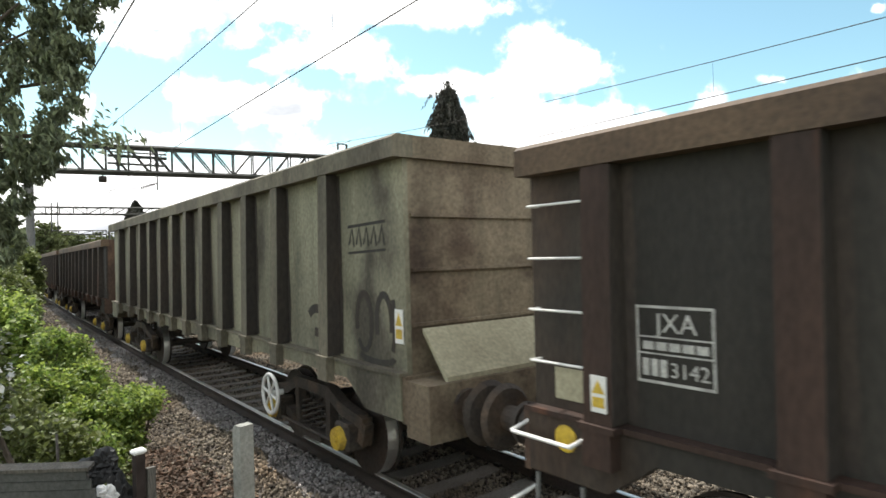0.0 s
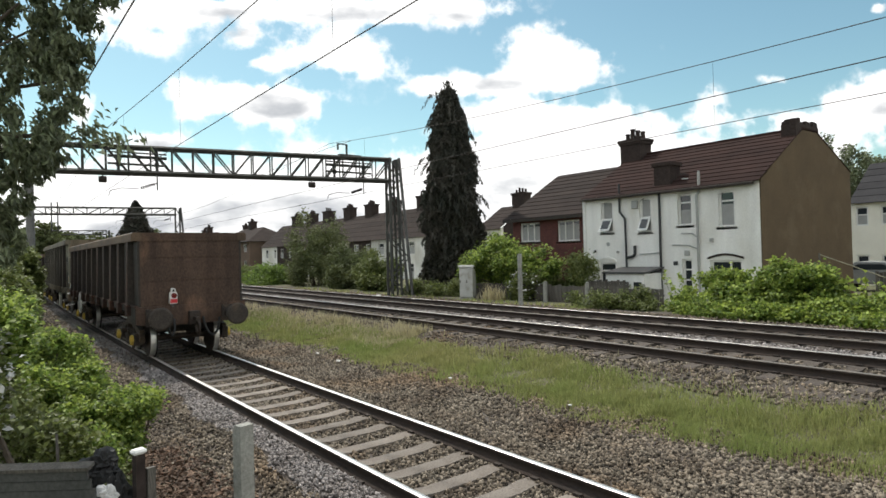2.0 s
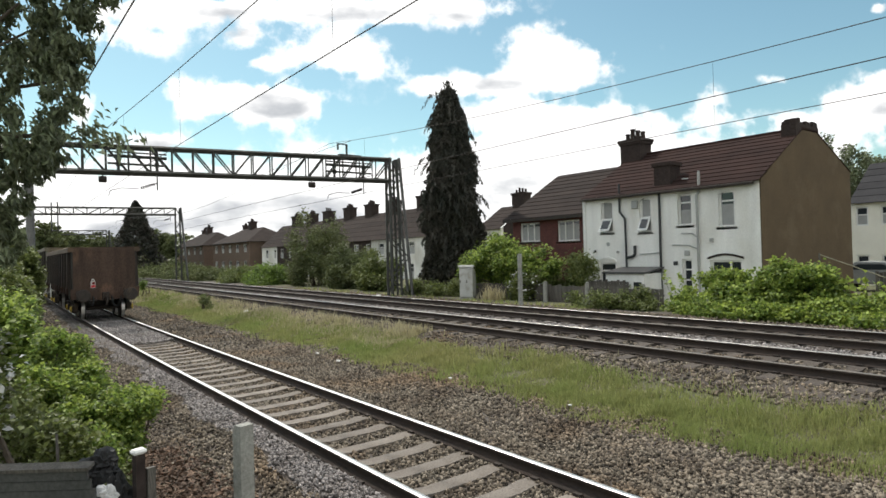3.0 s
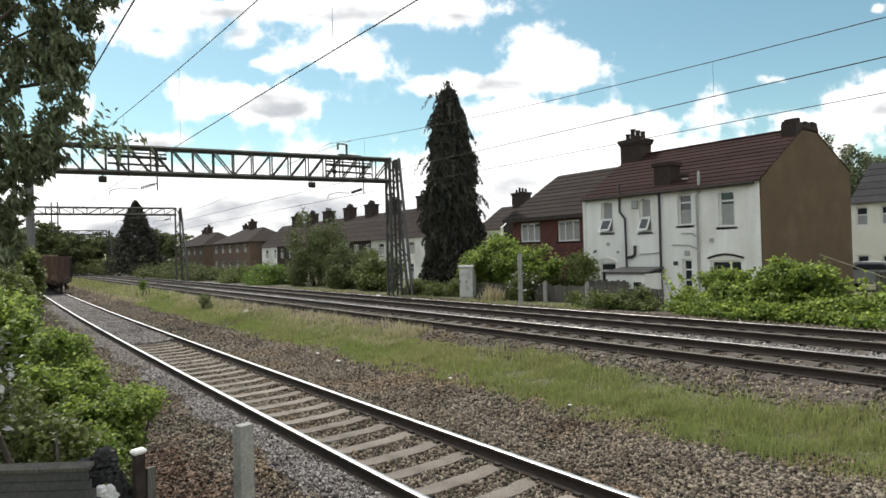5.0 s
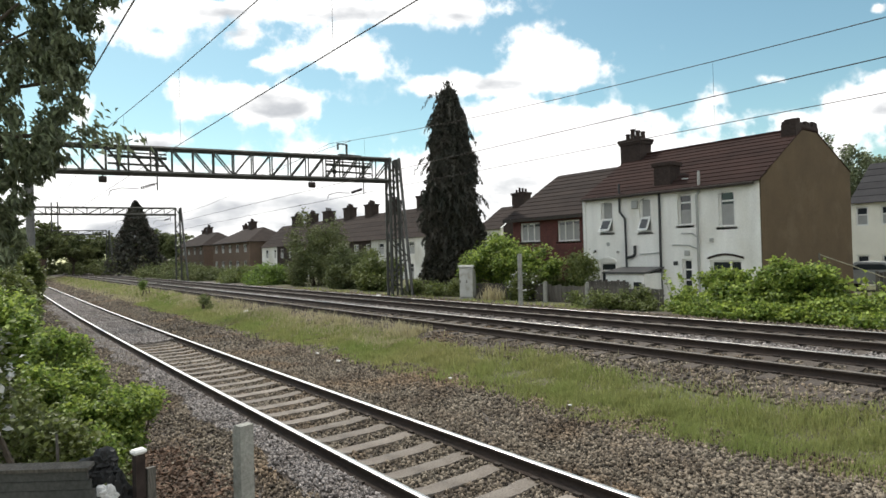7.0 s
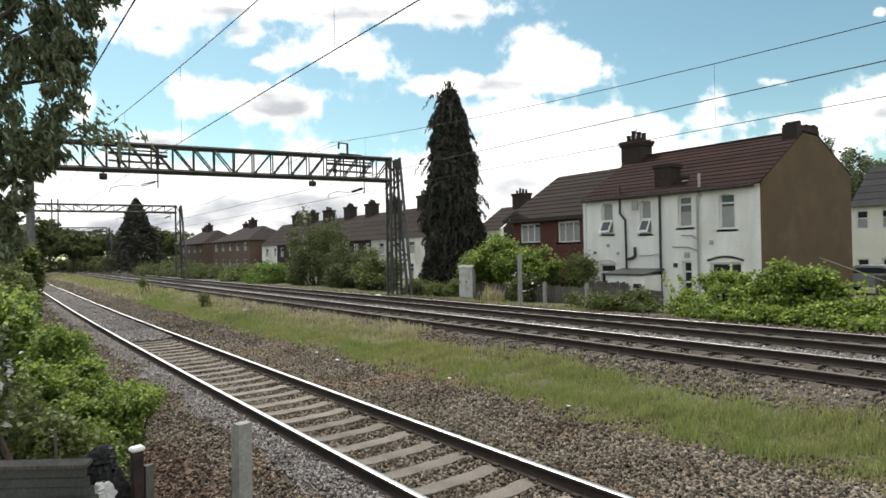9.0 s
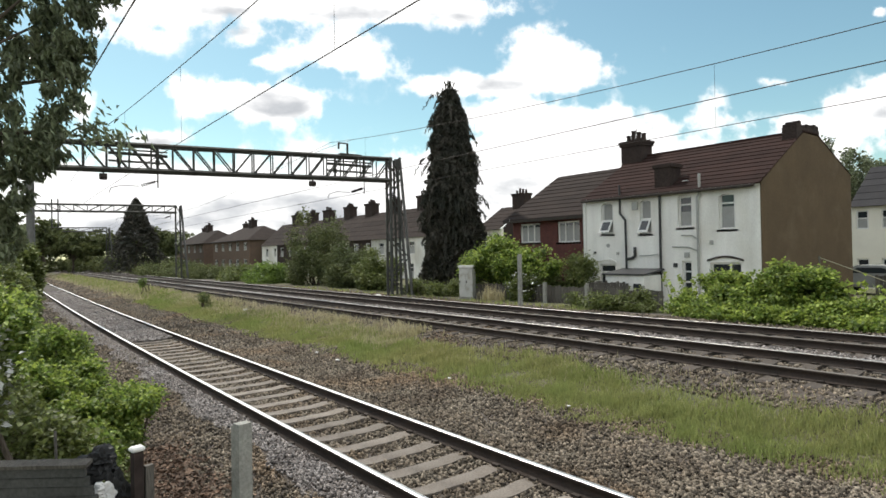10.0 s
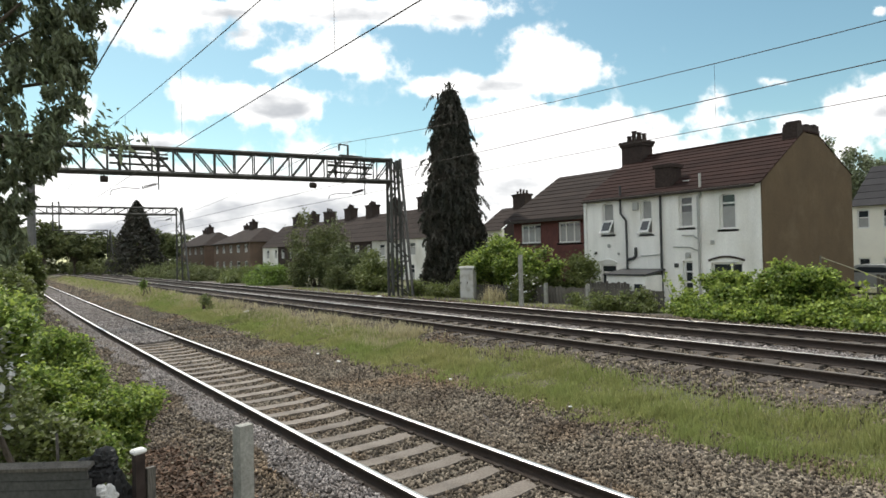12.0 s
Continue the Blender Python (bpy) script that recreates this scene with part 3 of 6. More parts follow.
def grass(name, mat, u0, u1, y0, y1, per_m2, tall, seed, label, width=0.012):
    rng = np.random.default_rng(seed)
    n = int((u1 - u0) * (y1 - y0) * per_m2)
    y = y0 + (y1 - y0) * rng.random(n) ** 1.5
    mid = rng.beta(1.6, 1.6, n)
    u = u0 + (u1 - u0) * mid + 0.25 * np.sin(y * 0.9) * (rng.random(n)) + 0.15 * rng.normal(size=n)
    clump = 0.5 + 0.5 * np.sin(u * 5.1 + 2 * np.sin(y * 2.3)) * np.sin(y * 3.7 + u)
    broad = np.clip(0.62 + 0.5 * np.sin(y * 0.83 + 1.2 * u) * np.sin(u * 2.1 - y * 0.37 + 1.0) + 0.25 * np.sin(y * 2.1 - u * 1.7), 0.12, 1.0)
    ok = rng.random(n) < (0.38 + 0.62 * clump ** 1.4) * np.clip(broad, 0.4, 1.0)
    u, y, clump = u[ok], y[ok], clump[ok]
    n = len(u)
    z = np.interp(u, [a for a, _ in PROFILE], [b for _, b in PROFILE])
    base = np.stack([u + drift(y), y, z], 1)
    h = tall * rng.uniform(0.35, 1.25, n) * (0.45 + 0.8 * clump)
    a = rng.uniform(0, 6.283, n)
    side = np.stack([np.cos(a), np.sin(a), 0 * a], 1) * (width * (1 + y / 12))[:, None]
    lean = np.stack([rng.normal(size=n), rng.normal(size=n), 0 * a], 1) * (0.28 * h)[:, None]
    upv = np.stack([0 * a, 0 * a, h], 1)
    v = np.stack([base - side, base + side, base + lean * 0.4 + upv * 0.6 + side * 0.6, base + lean * 0.4 + upv * 0.6 - side * 0.6, base + lean + upv], 1)
    f0 = np.array([[0, 1, 2], [0, 2, 3], [3, 2, 4]])
    me = raw_mesh(name, v.reshape(-1, 3), (np.arange(n)[:, None, None] * 5 + f0[None]).reshape(-1, 3))
    me.materials.append(mat)
    return tagged(new(name, me), label, "grass", kind="stuff")


grass("grass_strip", GRASS, 7.2, 9.0, 0.5, 40.0, 3600, 0.125, 21, "strip of long green grass between the tracks", 0.0065)
grass("grass_strip", STRAW, 7.0, 9.6, 40.0, 120.0, 60, 0.26, 23, "pale dry grass beside the far running line", 0.006)
grass("grass_strip", STRAW, 8.1, 9.4, 0.5, 15.0, 170, 0.17, 22, "dry seeding grass stems among the green", 0.0045)
grass("grass_strip", STRAW, 8.0, 9.7, 13.0, 60.0, 420, 0.22, 27, "dry seeding grass stems beside the running line", 0.0045)
grass("grass_strip", GRASS, 7.8, 9.4, 38.0, 110.0, 90, 0.22, 23, "strip of long green grass between the tracks", 0.03)


# ---- wagons ----
def lettering(text, size, m, parent, mat, name="lettering"):
    cu = bpy.data.curves.new("lettering", "FONT")
    cu.body, cu.size, cu.extrude = text, size, 0.001
    cu.materials.append(mat)
    ob = new(name, cu)
    ob.parent, ob.matrix_basis = parent, m
    return ob


# letters stand on the wagon's near side (-x), reading towards -y
SIDE_TURN = Matrix(((0, 0, -1, 0), (-1, 0, 0, 0), (0, 1, 0, 0), (0, 0, 0, 1)))


def wheelset(parent, y, r=0.44):
    bm = bmesh.new()
    for s in (-1, 1):
        tube(bm, (s * 0.69, 0, 0), (s * 0.82, 0, 0), r, 28)
        tube(bm, (s * 0.66, 0, 0), (s * 0.69, 0, 0), r + 0.03, 28)
        tube(bm, (s * 0.82, 0, 0), (s * 0.85, 0, 0), 0.16, 12)
    tube(bm, (-1.0, 0, 0), (1.0, 0, 0), 0.075, 10)
    ob = part("wheelset", bm, [IRON, RAIL_TOP], parent, "worn steel wheels on an axle", m=pose(0, y, r))
    tread = [abs(f.normal.x) < 0.3 and abs((Vector(f.center).yz.length) - r) < 0.02 for f in ob.data.polygons]
    ob.data.polygons.foreach_set("material_index", [int(t) for t in tread])
    return ob


def bogie(w, y, parts):
    b = part("bogie", boxed(-0.91, 0.91, -0.2, 0.2, 0.5, 0.7), BOGIE, w, "greasy brown cast steel bogie", m=pose(0, y, 0))
    for s in (-1, 1):
        x = s * 0.98
        for path, wide, nm in (([(-1.2, 0.62), (-0.72, 0.7), (-0.42, 0.83), (0.42, 0.83), (0.72, 0.7), (1.2, 0.62)], 0.13, "frame_chord"),
                               ([(-1.05, 0.46), (-0.62, 0.4), (-0.4, 0.28), (0.4, 0.28), (0.62, 0.4), (1.05, 0.46)], 0.11, "frame_chord"),
                               ([(-0.4, 0.28), (-0.42, 0.83)], 0.1, "frame_column"), ([(0.4, 0.28), (0.42, 0.83)], 0.1, "frame_column"),
                               ([(-1.2, 0.64), (-1.12, 0.4)], 0.12, "frame_column"), ([(1.2, 0.64), (1.12, 0.4)], 0.12, "frame_column")):
            t = 0.06 if nm == "frame_chord" else 0.052
            part(nm, ribbon(bmesh.new(), path, wide, x - t, x + t), BOGIE, b)
        part("spring_seat", boxed(x - 0.1, x + 0.1, -0.3, 0.3, 0.24, 0.31), BOGIE, b)
        part("brake_rod", tube(bmesh.new(), (x + s * 0.11, -1.0, 0.34), (x + s * 0.11, 1.0, 0.34), 0.022, 6), BOGIE, b)
    for s in (-1, 1):
        for k in (-0.2, 0.0, 0.2):
            sp = bmesh.new()
            coil = [Vector((0.07 * math.cos(i * 0.9), 0.07 * math.sin(i * 0.9), 0.35 + i * 0.009)) for i in range(36)]
            for p, q in zip(coil, coil[1:]):
                tube(sp, p, q, 0.014, 4)
            part("spring", sp, BOGIE, b, m=pose(s * 0.98, k, 0))
        for a in (-0.9, 0.9):
            ab = bmesh.new()
            box(ab, s * 1.02 - 0.12, s * 1.02 + 0.12, -0.15, 0.15, 0.3, 0.6, 0.03)
            part("axlebox", ab, BOGIE, b, m=pose(0, a, 0))
            cap = bmesh.new()
            tube(cap, (s * 1.13, 0, 0.44), (s * 1.2, 0, 0.44), 0.13, 16, 0.115)
            tube(cap, (s * 1.2, 0, 0.44), (s * 1.215, 0, 0.44), 0.05, 10)
            part("axle_cap", cap, YELLOW, b, "yellow painted axle end cap", m=pose(0, a, 0))
            shoe = bmesh.new()
            box(shoe, s * 0.76 - 0.05, s * 0.76 + 0.05, -0.05, 0.05, 0.3, 0.62, 0.015)
            part("brake_shoe", shoe, IRON, b, m=pose(0, a * 0.44, 0))
    for a in (-0.9, 0.9):
        parts.append(wheelset(w, y + a))


def buffer(w, x, y, way):
    bm = bmesh.new()
    tube(bm, (x, y, 1.05), (x, y + way * 0.34, 1.05), 0.15, 16, 0.13)
    tube(bm, (x, y + way * 0.34, 1.05), (x, y + way * 0.38, 1.05), 0.16, 16)
    tube(bm, (x, y + way * 0.38, 1.05), (x, y + way * 0.56, 1.05), 0.1, 14)
    tube(bm, (x, y + way * 0.56, 1.05), (x, y + way * 0.6, 1.05), 0.23, 28, 0.265)
    tube(bm, (x, y + way * 0.6, 1.05), (x, y + way * 0.63, 1.05), 0.265, 28, 0.22)
    box(bm, x - 0.2, x + 0.2, min(y, y + way * 0.04), max(y, y + way * 0.04), 0.85, 1.25)
    part("buffer", bm, BOGIE, w, "black greasy sprung buffer")


def hoop_hose(w, x, y, way, drop, reach):
    cu = bpy.data.curves.new("brake_hose", "CURVE")
    cu.dimensions, cu.bevel_depth, cu.bevel_resolution = "3D", 0.03, 2
    sp = cu.splines.new("POLY")
    sp.points.add(12)
    for i in range(13):
        a = i * math.pi / 12
        sp.points[i].co = (x + reach * 0.5 * (1 - math.cos(a)), y + way * 0.3 * math.sin(a / 2) ** 0.8, 0.98 - drop * math.sin(a), 1)
    cu.materials.append(BLACK)
    ob = new("brake_hose", cu)
    ob.parent = w
    ob["label"] = "black rubber brake hose"


def handwheel(w, x, y, z, r=0.36):
    bm = bmesh.new()
    m = Matrix.Translation((x, y, z)) @ Matrix.Rotation(math.pi / 2, 4, "Y")
    ring(bm, m, r, 0.022)
    wheel = part("brake_handwheel", bm, WHITE, w, "white spoked parking brake wheel")
    for i in range(6):
        a = i * math.pi / 3 + 0.2
        part("spoke", tube(bmesh.new(), (x, y, z), (x, y + r * math.cos(a), z + r * math.sin(a)), 0.017, 6), WHITE, wheel)
    part("hub", tube(bmesh.new(), (x - 0.02, y, z), (x + 0.16, y, z), 0.035, 10), WHITE, wheel)


def sign_plate(w, x, y, z, h, wdt):
    p = part("warning_sign", boxed(x - 0.006, x, y - wdt / 2, y + wdt / 2, z - h / 2, z + h / 2), WHITE, w, "white sign with a yellow warning triangle")
    bm = bmesh.new()
    prism(bm, [(y - wdt * 0.4, z + h * 0.02), (y + wdt * 0.4, z + h * 0.02), (y, z + h * 0.4)], "x", x - 0.009, x - 0.006)
    box(bm, x - 0.009, x - 0.006, y - wdt * 0.38, y + wdt * 0.38, z - h * 0.36, z - h * 0.08)
    part("symbol", bm, YELLOW, p)


def wagon(name, label, length, top, mats, ribs, stepped=False, shade_wide=0.1, pivot=2.0):
    body_m, rib_m, end_m, rim_m = mats
    w = thing(name, label, "wagon", group="scrap train")
    h, hw, floor_z, rim_z = length / 2, 1.2, 1.24, top - 0.2
    spin = []
    edge_ = 0.05 if stepped else 0.02
    ledge = 0.03 if stepped else 0.012
    # four walls with thickness and a floor, open above
    for s in (-1, 1):
        part("side_panel", boxed(min(s * hw, s * (hw - 0.05)), max(s * hw, s * (hw - 0.05)), -h, h, floor_z, rim_z + 0.02), body_m, w)
        end = bmesh.new()
        box(end, -hw + 0.05, hw - 0.05, min(s * h, s * (h - 0.05)), max(s * h, s * (h - 0.05)), floor_z, rim_z + 0.02)
        part("end_panel", end, end_m, w, "rust streaked end panel")
        for z in (1.72, 2.2, 2.68) if stepped else (1.9, 2.45):
            part("end_ledge", boxed(-hw + 0.06, hw - 0.06, min(s * (h + 0.001), s * (h + ledge)), max(s * (h + 0.001), s * (h + ledge)), z, z + 0.03), end_m, w)
        r = bmesh.new()
        prism(r, [(s * (hw - 0.08), rim_z), (s * (hw + 0.13), rim_z), (s * (hw + 0.13), top - 0.03), (s * (hw + 0.09), top), (s * (hw - 0.08), top)], "y", -h - edge_, h + edge_)
        part("side_rim", r, rim_m, w, "scuffed brown top rail")
        r = bmesh.new()
        box(r, -hw + 0.081, hw - 0.081, min(s * (h + edge_), s * (h - 0.08)), max(s * (h + edge_), s * (h - 0.08)), rim_z, top - 0.003)
        part("end_rim", r, end_m, w)
        # side sill with a lip
        sill = bmesh.new()
        a, b = s * (hw - 0.12), s * (hw + 0.075)
        ends, mid = h - 0.0, h - 2.9
        prism(sill, [(-ends, 1.30), (ends, 1.30), (ends, 0.92), (ends - 0.62, 0.92), (ends - 0.95, 1.16), (mid - 0.3, 1.16), (mid - 0.6, 1.12), (-mid + 0.6, 1.12), (-mid + 0.3, 1.16),
                     (-ends + 0.95, 1.16), (-ends + 0.62, 0.92), (-ends, 0.92)], "x", min(a, b), max(a, b))
        part("side_sill", sill, body_m, w)
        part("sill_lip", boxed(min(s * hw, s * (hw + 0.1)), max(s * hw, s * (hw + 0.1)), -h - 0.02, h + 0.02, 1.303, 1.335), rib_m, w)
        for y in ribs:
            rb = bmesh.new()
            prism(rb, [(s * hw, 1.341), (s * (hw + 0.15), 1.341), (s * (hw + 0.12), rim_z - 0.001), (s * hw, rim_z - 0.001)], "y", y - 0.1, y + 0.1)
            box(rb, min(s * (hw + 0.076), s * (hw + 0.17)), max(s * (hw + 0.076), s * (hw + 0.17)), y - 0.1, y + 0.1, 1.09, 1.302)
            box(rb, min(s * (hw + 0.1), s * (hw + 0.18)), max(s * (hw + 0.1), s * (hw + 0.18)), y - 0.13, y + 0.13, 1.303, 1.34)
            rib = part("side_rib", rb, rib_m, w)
            # thin black sheet: shade painted on the rib's rear flank
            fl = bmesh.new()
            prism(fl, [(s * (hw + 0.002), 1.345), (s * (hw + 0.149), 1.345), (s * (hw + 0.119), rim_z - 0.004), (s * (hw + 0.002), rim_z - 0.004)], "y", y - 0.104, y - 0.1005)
            part("rib_flank", fl, GRIME_AND_SHADE, rib, "black sheet painting shade on the rib flank")
            # ragged black strip: the rib's shadow painted onto the panel
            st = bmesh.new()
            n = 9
            edge = [(y - 0.105 - shade_wide * (0.75 + 0.35 * noise.noise(Vector((k * 0.8, y * 3.1, s)))), 1.36 + (rim_z - 1.38) * k / n) for k in range(n + 1)]
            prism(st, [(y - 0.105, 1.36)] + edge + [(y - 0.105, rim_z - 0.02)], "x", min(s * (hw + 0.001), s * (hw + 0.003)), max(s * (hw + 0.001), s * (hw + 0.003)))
            part("grime_streak", st, GRIME_AND_SHADE, rib, "black strip painting the rib shadow on the panel")
    part("wagon_floor", boxed(-hw + 0.06, hw - 0.06, -h + 0.06, h - 0.06, 1.14, 1.239), IRON, w)
    part("centre_sill", boxed(-0.22, 0.22, -h + 0.1, h - 0.1, 0.84, 1.139), IRON, w)
    for s in (-1, 1):
        headstock = bmesh.new()
        prism(headstock, [(-1.26, 1.302), (-1.26, 0.9), (-0.7, 0.84), (0.7, 0.84), (1.26, 0.9), (1.26, 1.302)], "y", min(s * (h + 0.002), s * (h + 0.06)), max(s * (h + 0.002), s * (h + 0.06)))
        part("headstock", headstock, end_m, w)
        for x in (-0.865, 0.865):
            buffer(w, x, s * (h + 0.06), s)
        dg = bmesh.new()
        box(dg, -0.13, 0.13, min(s * (h + 0.06), s * (h + 0.2)), max(s * (h + 0.06), s * (h + 0.2)), 0.82, 1.15, 0.02)
        box(dg, -0.05, 0.05, min(s * (h + 0.2), s * (h + 0.46)), max(s * (h + 0.2), s * (h + 0.46)), 0.93, 1.02, 0.015)
        ring(dg, Matrix.Translation((0, s * (h + 0.44), 0.78)) @ Matrix.Rotation(math.pi / 2, 4, "Y"), 0.15, 0.03, 16)
        part("drawhook", dg, IRON, w, "black drawhook and coupling link")
        hoop_hose(w, 0.22, s * (h + 0.08), s, 0.42, 0.3)
        hoop_hose(w, -0.45, s * (h + 0.08), s, 0.36, -0.2)
        bogie(w, s * (h - pivot), spin)
    return w, spin


def steps_and_rungs(w, h, front):
    """White rungs on the near side at one end, and hanging steps."""
    for z in (1.64, 1.97, 2.3, 2.64):
        bm = bmesh.new()
        tube(bm, (-1.29, front * (h - 0.05), z), (-1.29, front * (h - 0.56), z), 0.009, 6)
        for y in (0.06, 0.55):
            tube(bm, (-1.29, front * (h - y), z), (-1.19, front * (h - y), z), 0.009, 6)
        part("ladder_rung", bm, WHITE, w, "white painted ladder rung")
    for z, o in ((1.18, 0.1), (0.72, 0.16)):
        bm = bmesh.new()
        tube(bm, (-1.3 - o, front * (h + 0.04), z), (-1.3 - o, front * (h - 0.45), z), 0.013, 6)
        tube(bm, (-1.3 - o, front * (h + 0.04), z), (-1.2, front * (h + 0.02), z + 0.06), 0.013, 6)
        tube(bm, (-1.3 - o, front * (h - 0.45), z), (-1.2, front * (h - 0.5), z + 0.06), 0.013, 6)
        part("grab_rail", bm, WHITE, w, "white painted grab rail")
    bm = bmesh.new()
    for y in (0.05, 0.42):
        tube(bm, (-1.25, front * (h - y), 0.9), (-1.3, front * (h - y - 0.02), 0.42), 0.018, 6)
    for z in (0.42, 0.66):
        tube(bm, (-1.3, front * (h - 0.05), z), (-1.3, front * (h - 0.44), z), 0.018, 6)
    part("hanging_step", bm, GALV, w, "hanging step of bent grey bar")


def tail_lamp(w, y):
    """Lamp on the rearmost end panel, its lens facing -y."""
    x, z = -0.46, 1.52
    body = bmesh.new()
    prism(body, [(x - 0.085, z - 0.17), (x + 0.085, z - 0.17), (x + 0.085, z + 0.08), (x + 0.05, z + 0.11), (x + 0.05, z + 0.17), (x + 0.035, z + 0.19),
                 (x - 0.035, z + 0.19), (x - 0.05, z + 0.17), (x - 0.05, z + 0.11), (x - 0.085, z + 0.08)], "y", y - 0.13, y - 0.02)
    lamp = part("tail_lamp", body, WHITE, w, "white tail lamp with a red lens")
    ln = bmesh.new()
    tube(ln, (x + 0.01, y - 0.13, z + 0.02), (x + 0.01, y - 0.155, z + 0.02), 0.062, 20)
    part("lens", ln, LENS_RED, lamp, "dark red round lens")
    part("label_plate", boxed(x - 0.075, x + 0.08, y - 0.134, y - 0.13, z - 0.155, z - 0.06), RED, lamp, "red rectangle")
    part("handle_slot", boxed(x - 0.025, x + 0.025, y - 0.134, y - 0.13, z + 0.115, z + 0.165), BLACK, lamp, "dark opening of the handle")
    part("lamp_bracket", boxed(x - 0.02, x + 0.02, y - 0.06, y + 0.0, z - 0.26, z - 0.17), GALV, lamp)


DARK = (RUST_BODY, RUST_RIB, RUST_END, RIM)
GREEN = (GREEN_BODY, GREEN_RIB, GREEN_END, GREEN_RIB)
LONG, LONG_GREEN = 13.1, 14.1
DARK_RIBS = [LONG / 2 - 0.62] + [LONG / 2 - 1.71 - 1.2 * i for i in range(10)]
GREEN_RIBS = [-LONG_GREEN / 2 + d for d in (1.32, 2.62, 3.66, 4.66, 5.64, 6.58, 7.5, 8.42, 9.36, 10.3, 11.4, 12.75)]
last, last_spin = wagon("scrap_wagon", "rusty dark brown ribbed open box wagon carrying a tail lamp", LONG, 3.04, DARK, DARK_RIBS)
tail_lamp(last, -LONG / 2)
steps_and_rungs(last, LONG / 2, 1)
handwheel(last, -1.34, LONG / 2 - 3.54, 0.97, 0.35)
sign_plate(last, -1.355, LONG / 2 - 0.64, 1.52, 0.21, 0.11)
# stencilled data panel in the second bay
Y0 = LONG / 2 - 0.8
fr = bmesh.new()
for y0, y1, z0, z1 in ((0, 0.46, 2.015, 2.03), (0, 0.46, 1.6, 1.615), (0, 0.012, 1.615, 2.015), (0.448, 0.46, 1.615, 2.015), (0.012, 0.448, 1.852, 1.86), (0.012, 0.448, 1.76, 1.768)):
    box(fr, -1.206, -1.201, Y0 - y1, Y0 - y0, z0, z1)
panel = part("stencil_frame", fr, STENCIL, last, "white stencilled data panel")
for i in range(5):
    part("unreadable_lettering", boxed(-1.206, -1.201, Y0 - 0.04 - i * 0.08 - 0.065, Y0 - 0.04 - i * 0.08, 1.785, 1.83), STENCIL, panel)
for i in range(3):
    part("owner_lettering", boxed(-1.206, -1.201, Y0 - 0.035 - i * 0.055 - 0.038, Y0 - 0.035 - i * 0.055, 1.64, 1.735), STENCIL, panel)
lettering("JXA", 0.15, Matrix.Translation((-1.204, Y0 - 0.12, 1.885)) @ SIDE_TURN, panel, STENCIL)
lettering("3142", 0.115, Matrix.Translation((-1.204, Y0 - 0.2, 1.645)) @ SIDE_TURN, panel, STENCIL)
for y, z, wd, ht, mt, nm in ((-LONG / 2 + 2.28, 1.22, 0.26, 0.04, WHITE, "stencil_bar"), (-LONG / 2 + 2.25, 1.16, 0.18, 0.04, WHITE, "stencil_bar"), (-LONG / 2 + 1.05, 1.5, 0.19, 0.085, RED_FADED, "red_label"),
                             (-LONG / 2 + 1.0, 1.17, 0.08, 0.14, PALE_PLATE, "data_plate"), (4.9, 1.1, 0.24, 0.16, PALE_PLATE, "data_plate"), (2.9, 1.42, 0.3, 0.025, WHITE, "stencil_bar"), (2.9, 1.36, 0.3, 0.025, WHITE, "stencil_bar"), (LONG / 2 - 0.3, 1.5, 0.24, 0.2, PALE_PLATE, "data_plate")):
    xo = -1.279 if z < 1.3 else -1.203
    part(nm, boxed(xo - 0.004, xo, y - wd / 2, y + wd / 2, z - ht / 2, z + ht / 2), mt, last)
bm = bmesh.new()
tube(bm, (-1.277, LONG / 2 - 0.32, 1.18), (-1.285, LONG / 2 - 0.32, 1.18), 0.085, 20)
part("round_label", bm, YELLOW, last, "faded yellow round mark")

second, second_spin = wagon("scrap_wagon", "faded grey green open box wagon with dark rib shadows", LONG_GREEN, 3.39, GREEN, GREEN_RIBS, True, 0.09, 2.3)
handwheel(second, -1.34, -LONG_GREEN / 2 + 2.8, 0.71, 0.235)
sign_plate(second, -1.206, -LONG_GREEN / 2 + 0.1, 1.72, 0.3, 0.13)
bm = bmesh.new()
prism(bm, [(-LONG_GREEN / 2 - 0.03, 1.7), (-LONG_GREEN / 2 - 0.03, 1.66), (-LONG_GREEN / 2 - 0.34, 1.28), (-LONG_GREEN / 2 - 0.37, 1.28), (-LONG_GREEN / 2 - 0.37, 1.32)], "x", -1.05, 1.15)
part("sloping_plate", bm, PALE_PLATE, second, "pale dusty sloping plate over the buffer beam")
bm = bmesh.new()
box(bm, -1.26, 1.26, -LONG_GREEN / 2 - 0.4, -LONG_GREEN / 2 - 0.062, 0.8, 1.275)
part("buffer_beam", bm, GREEN_END, second)


def sprayed(points, wide):
    """A sprayed line on the near side of the grey green wagon: points are (metres from its rear end, height)."""
    bm = ribbon(bmesh.new(), [(-LONG_GREEN / 2 + y, z) for y, z in points], wide, -1.204, -1.201)
    part("sprayed_mark", bm, RUST_BODY, second, "dark sprayed paint line")


def loop(cy, cz, ry, rz, a0, a1, n=14):
    return [(cy + ry * math.cos(a0 + (a1 - a0) * k / n), cz + rz * math.sin(a0 + (a1 - a0) * k / n)) for k in range(n + 1)]


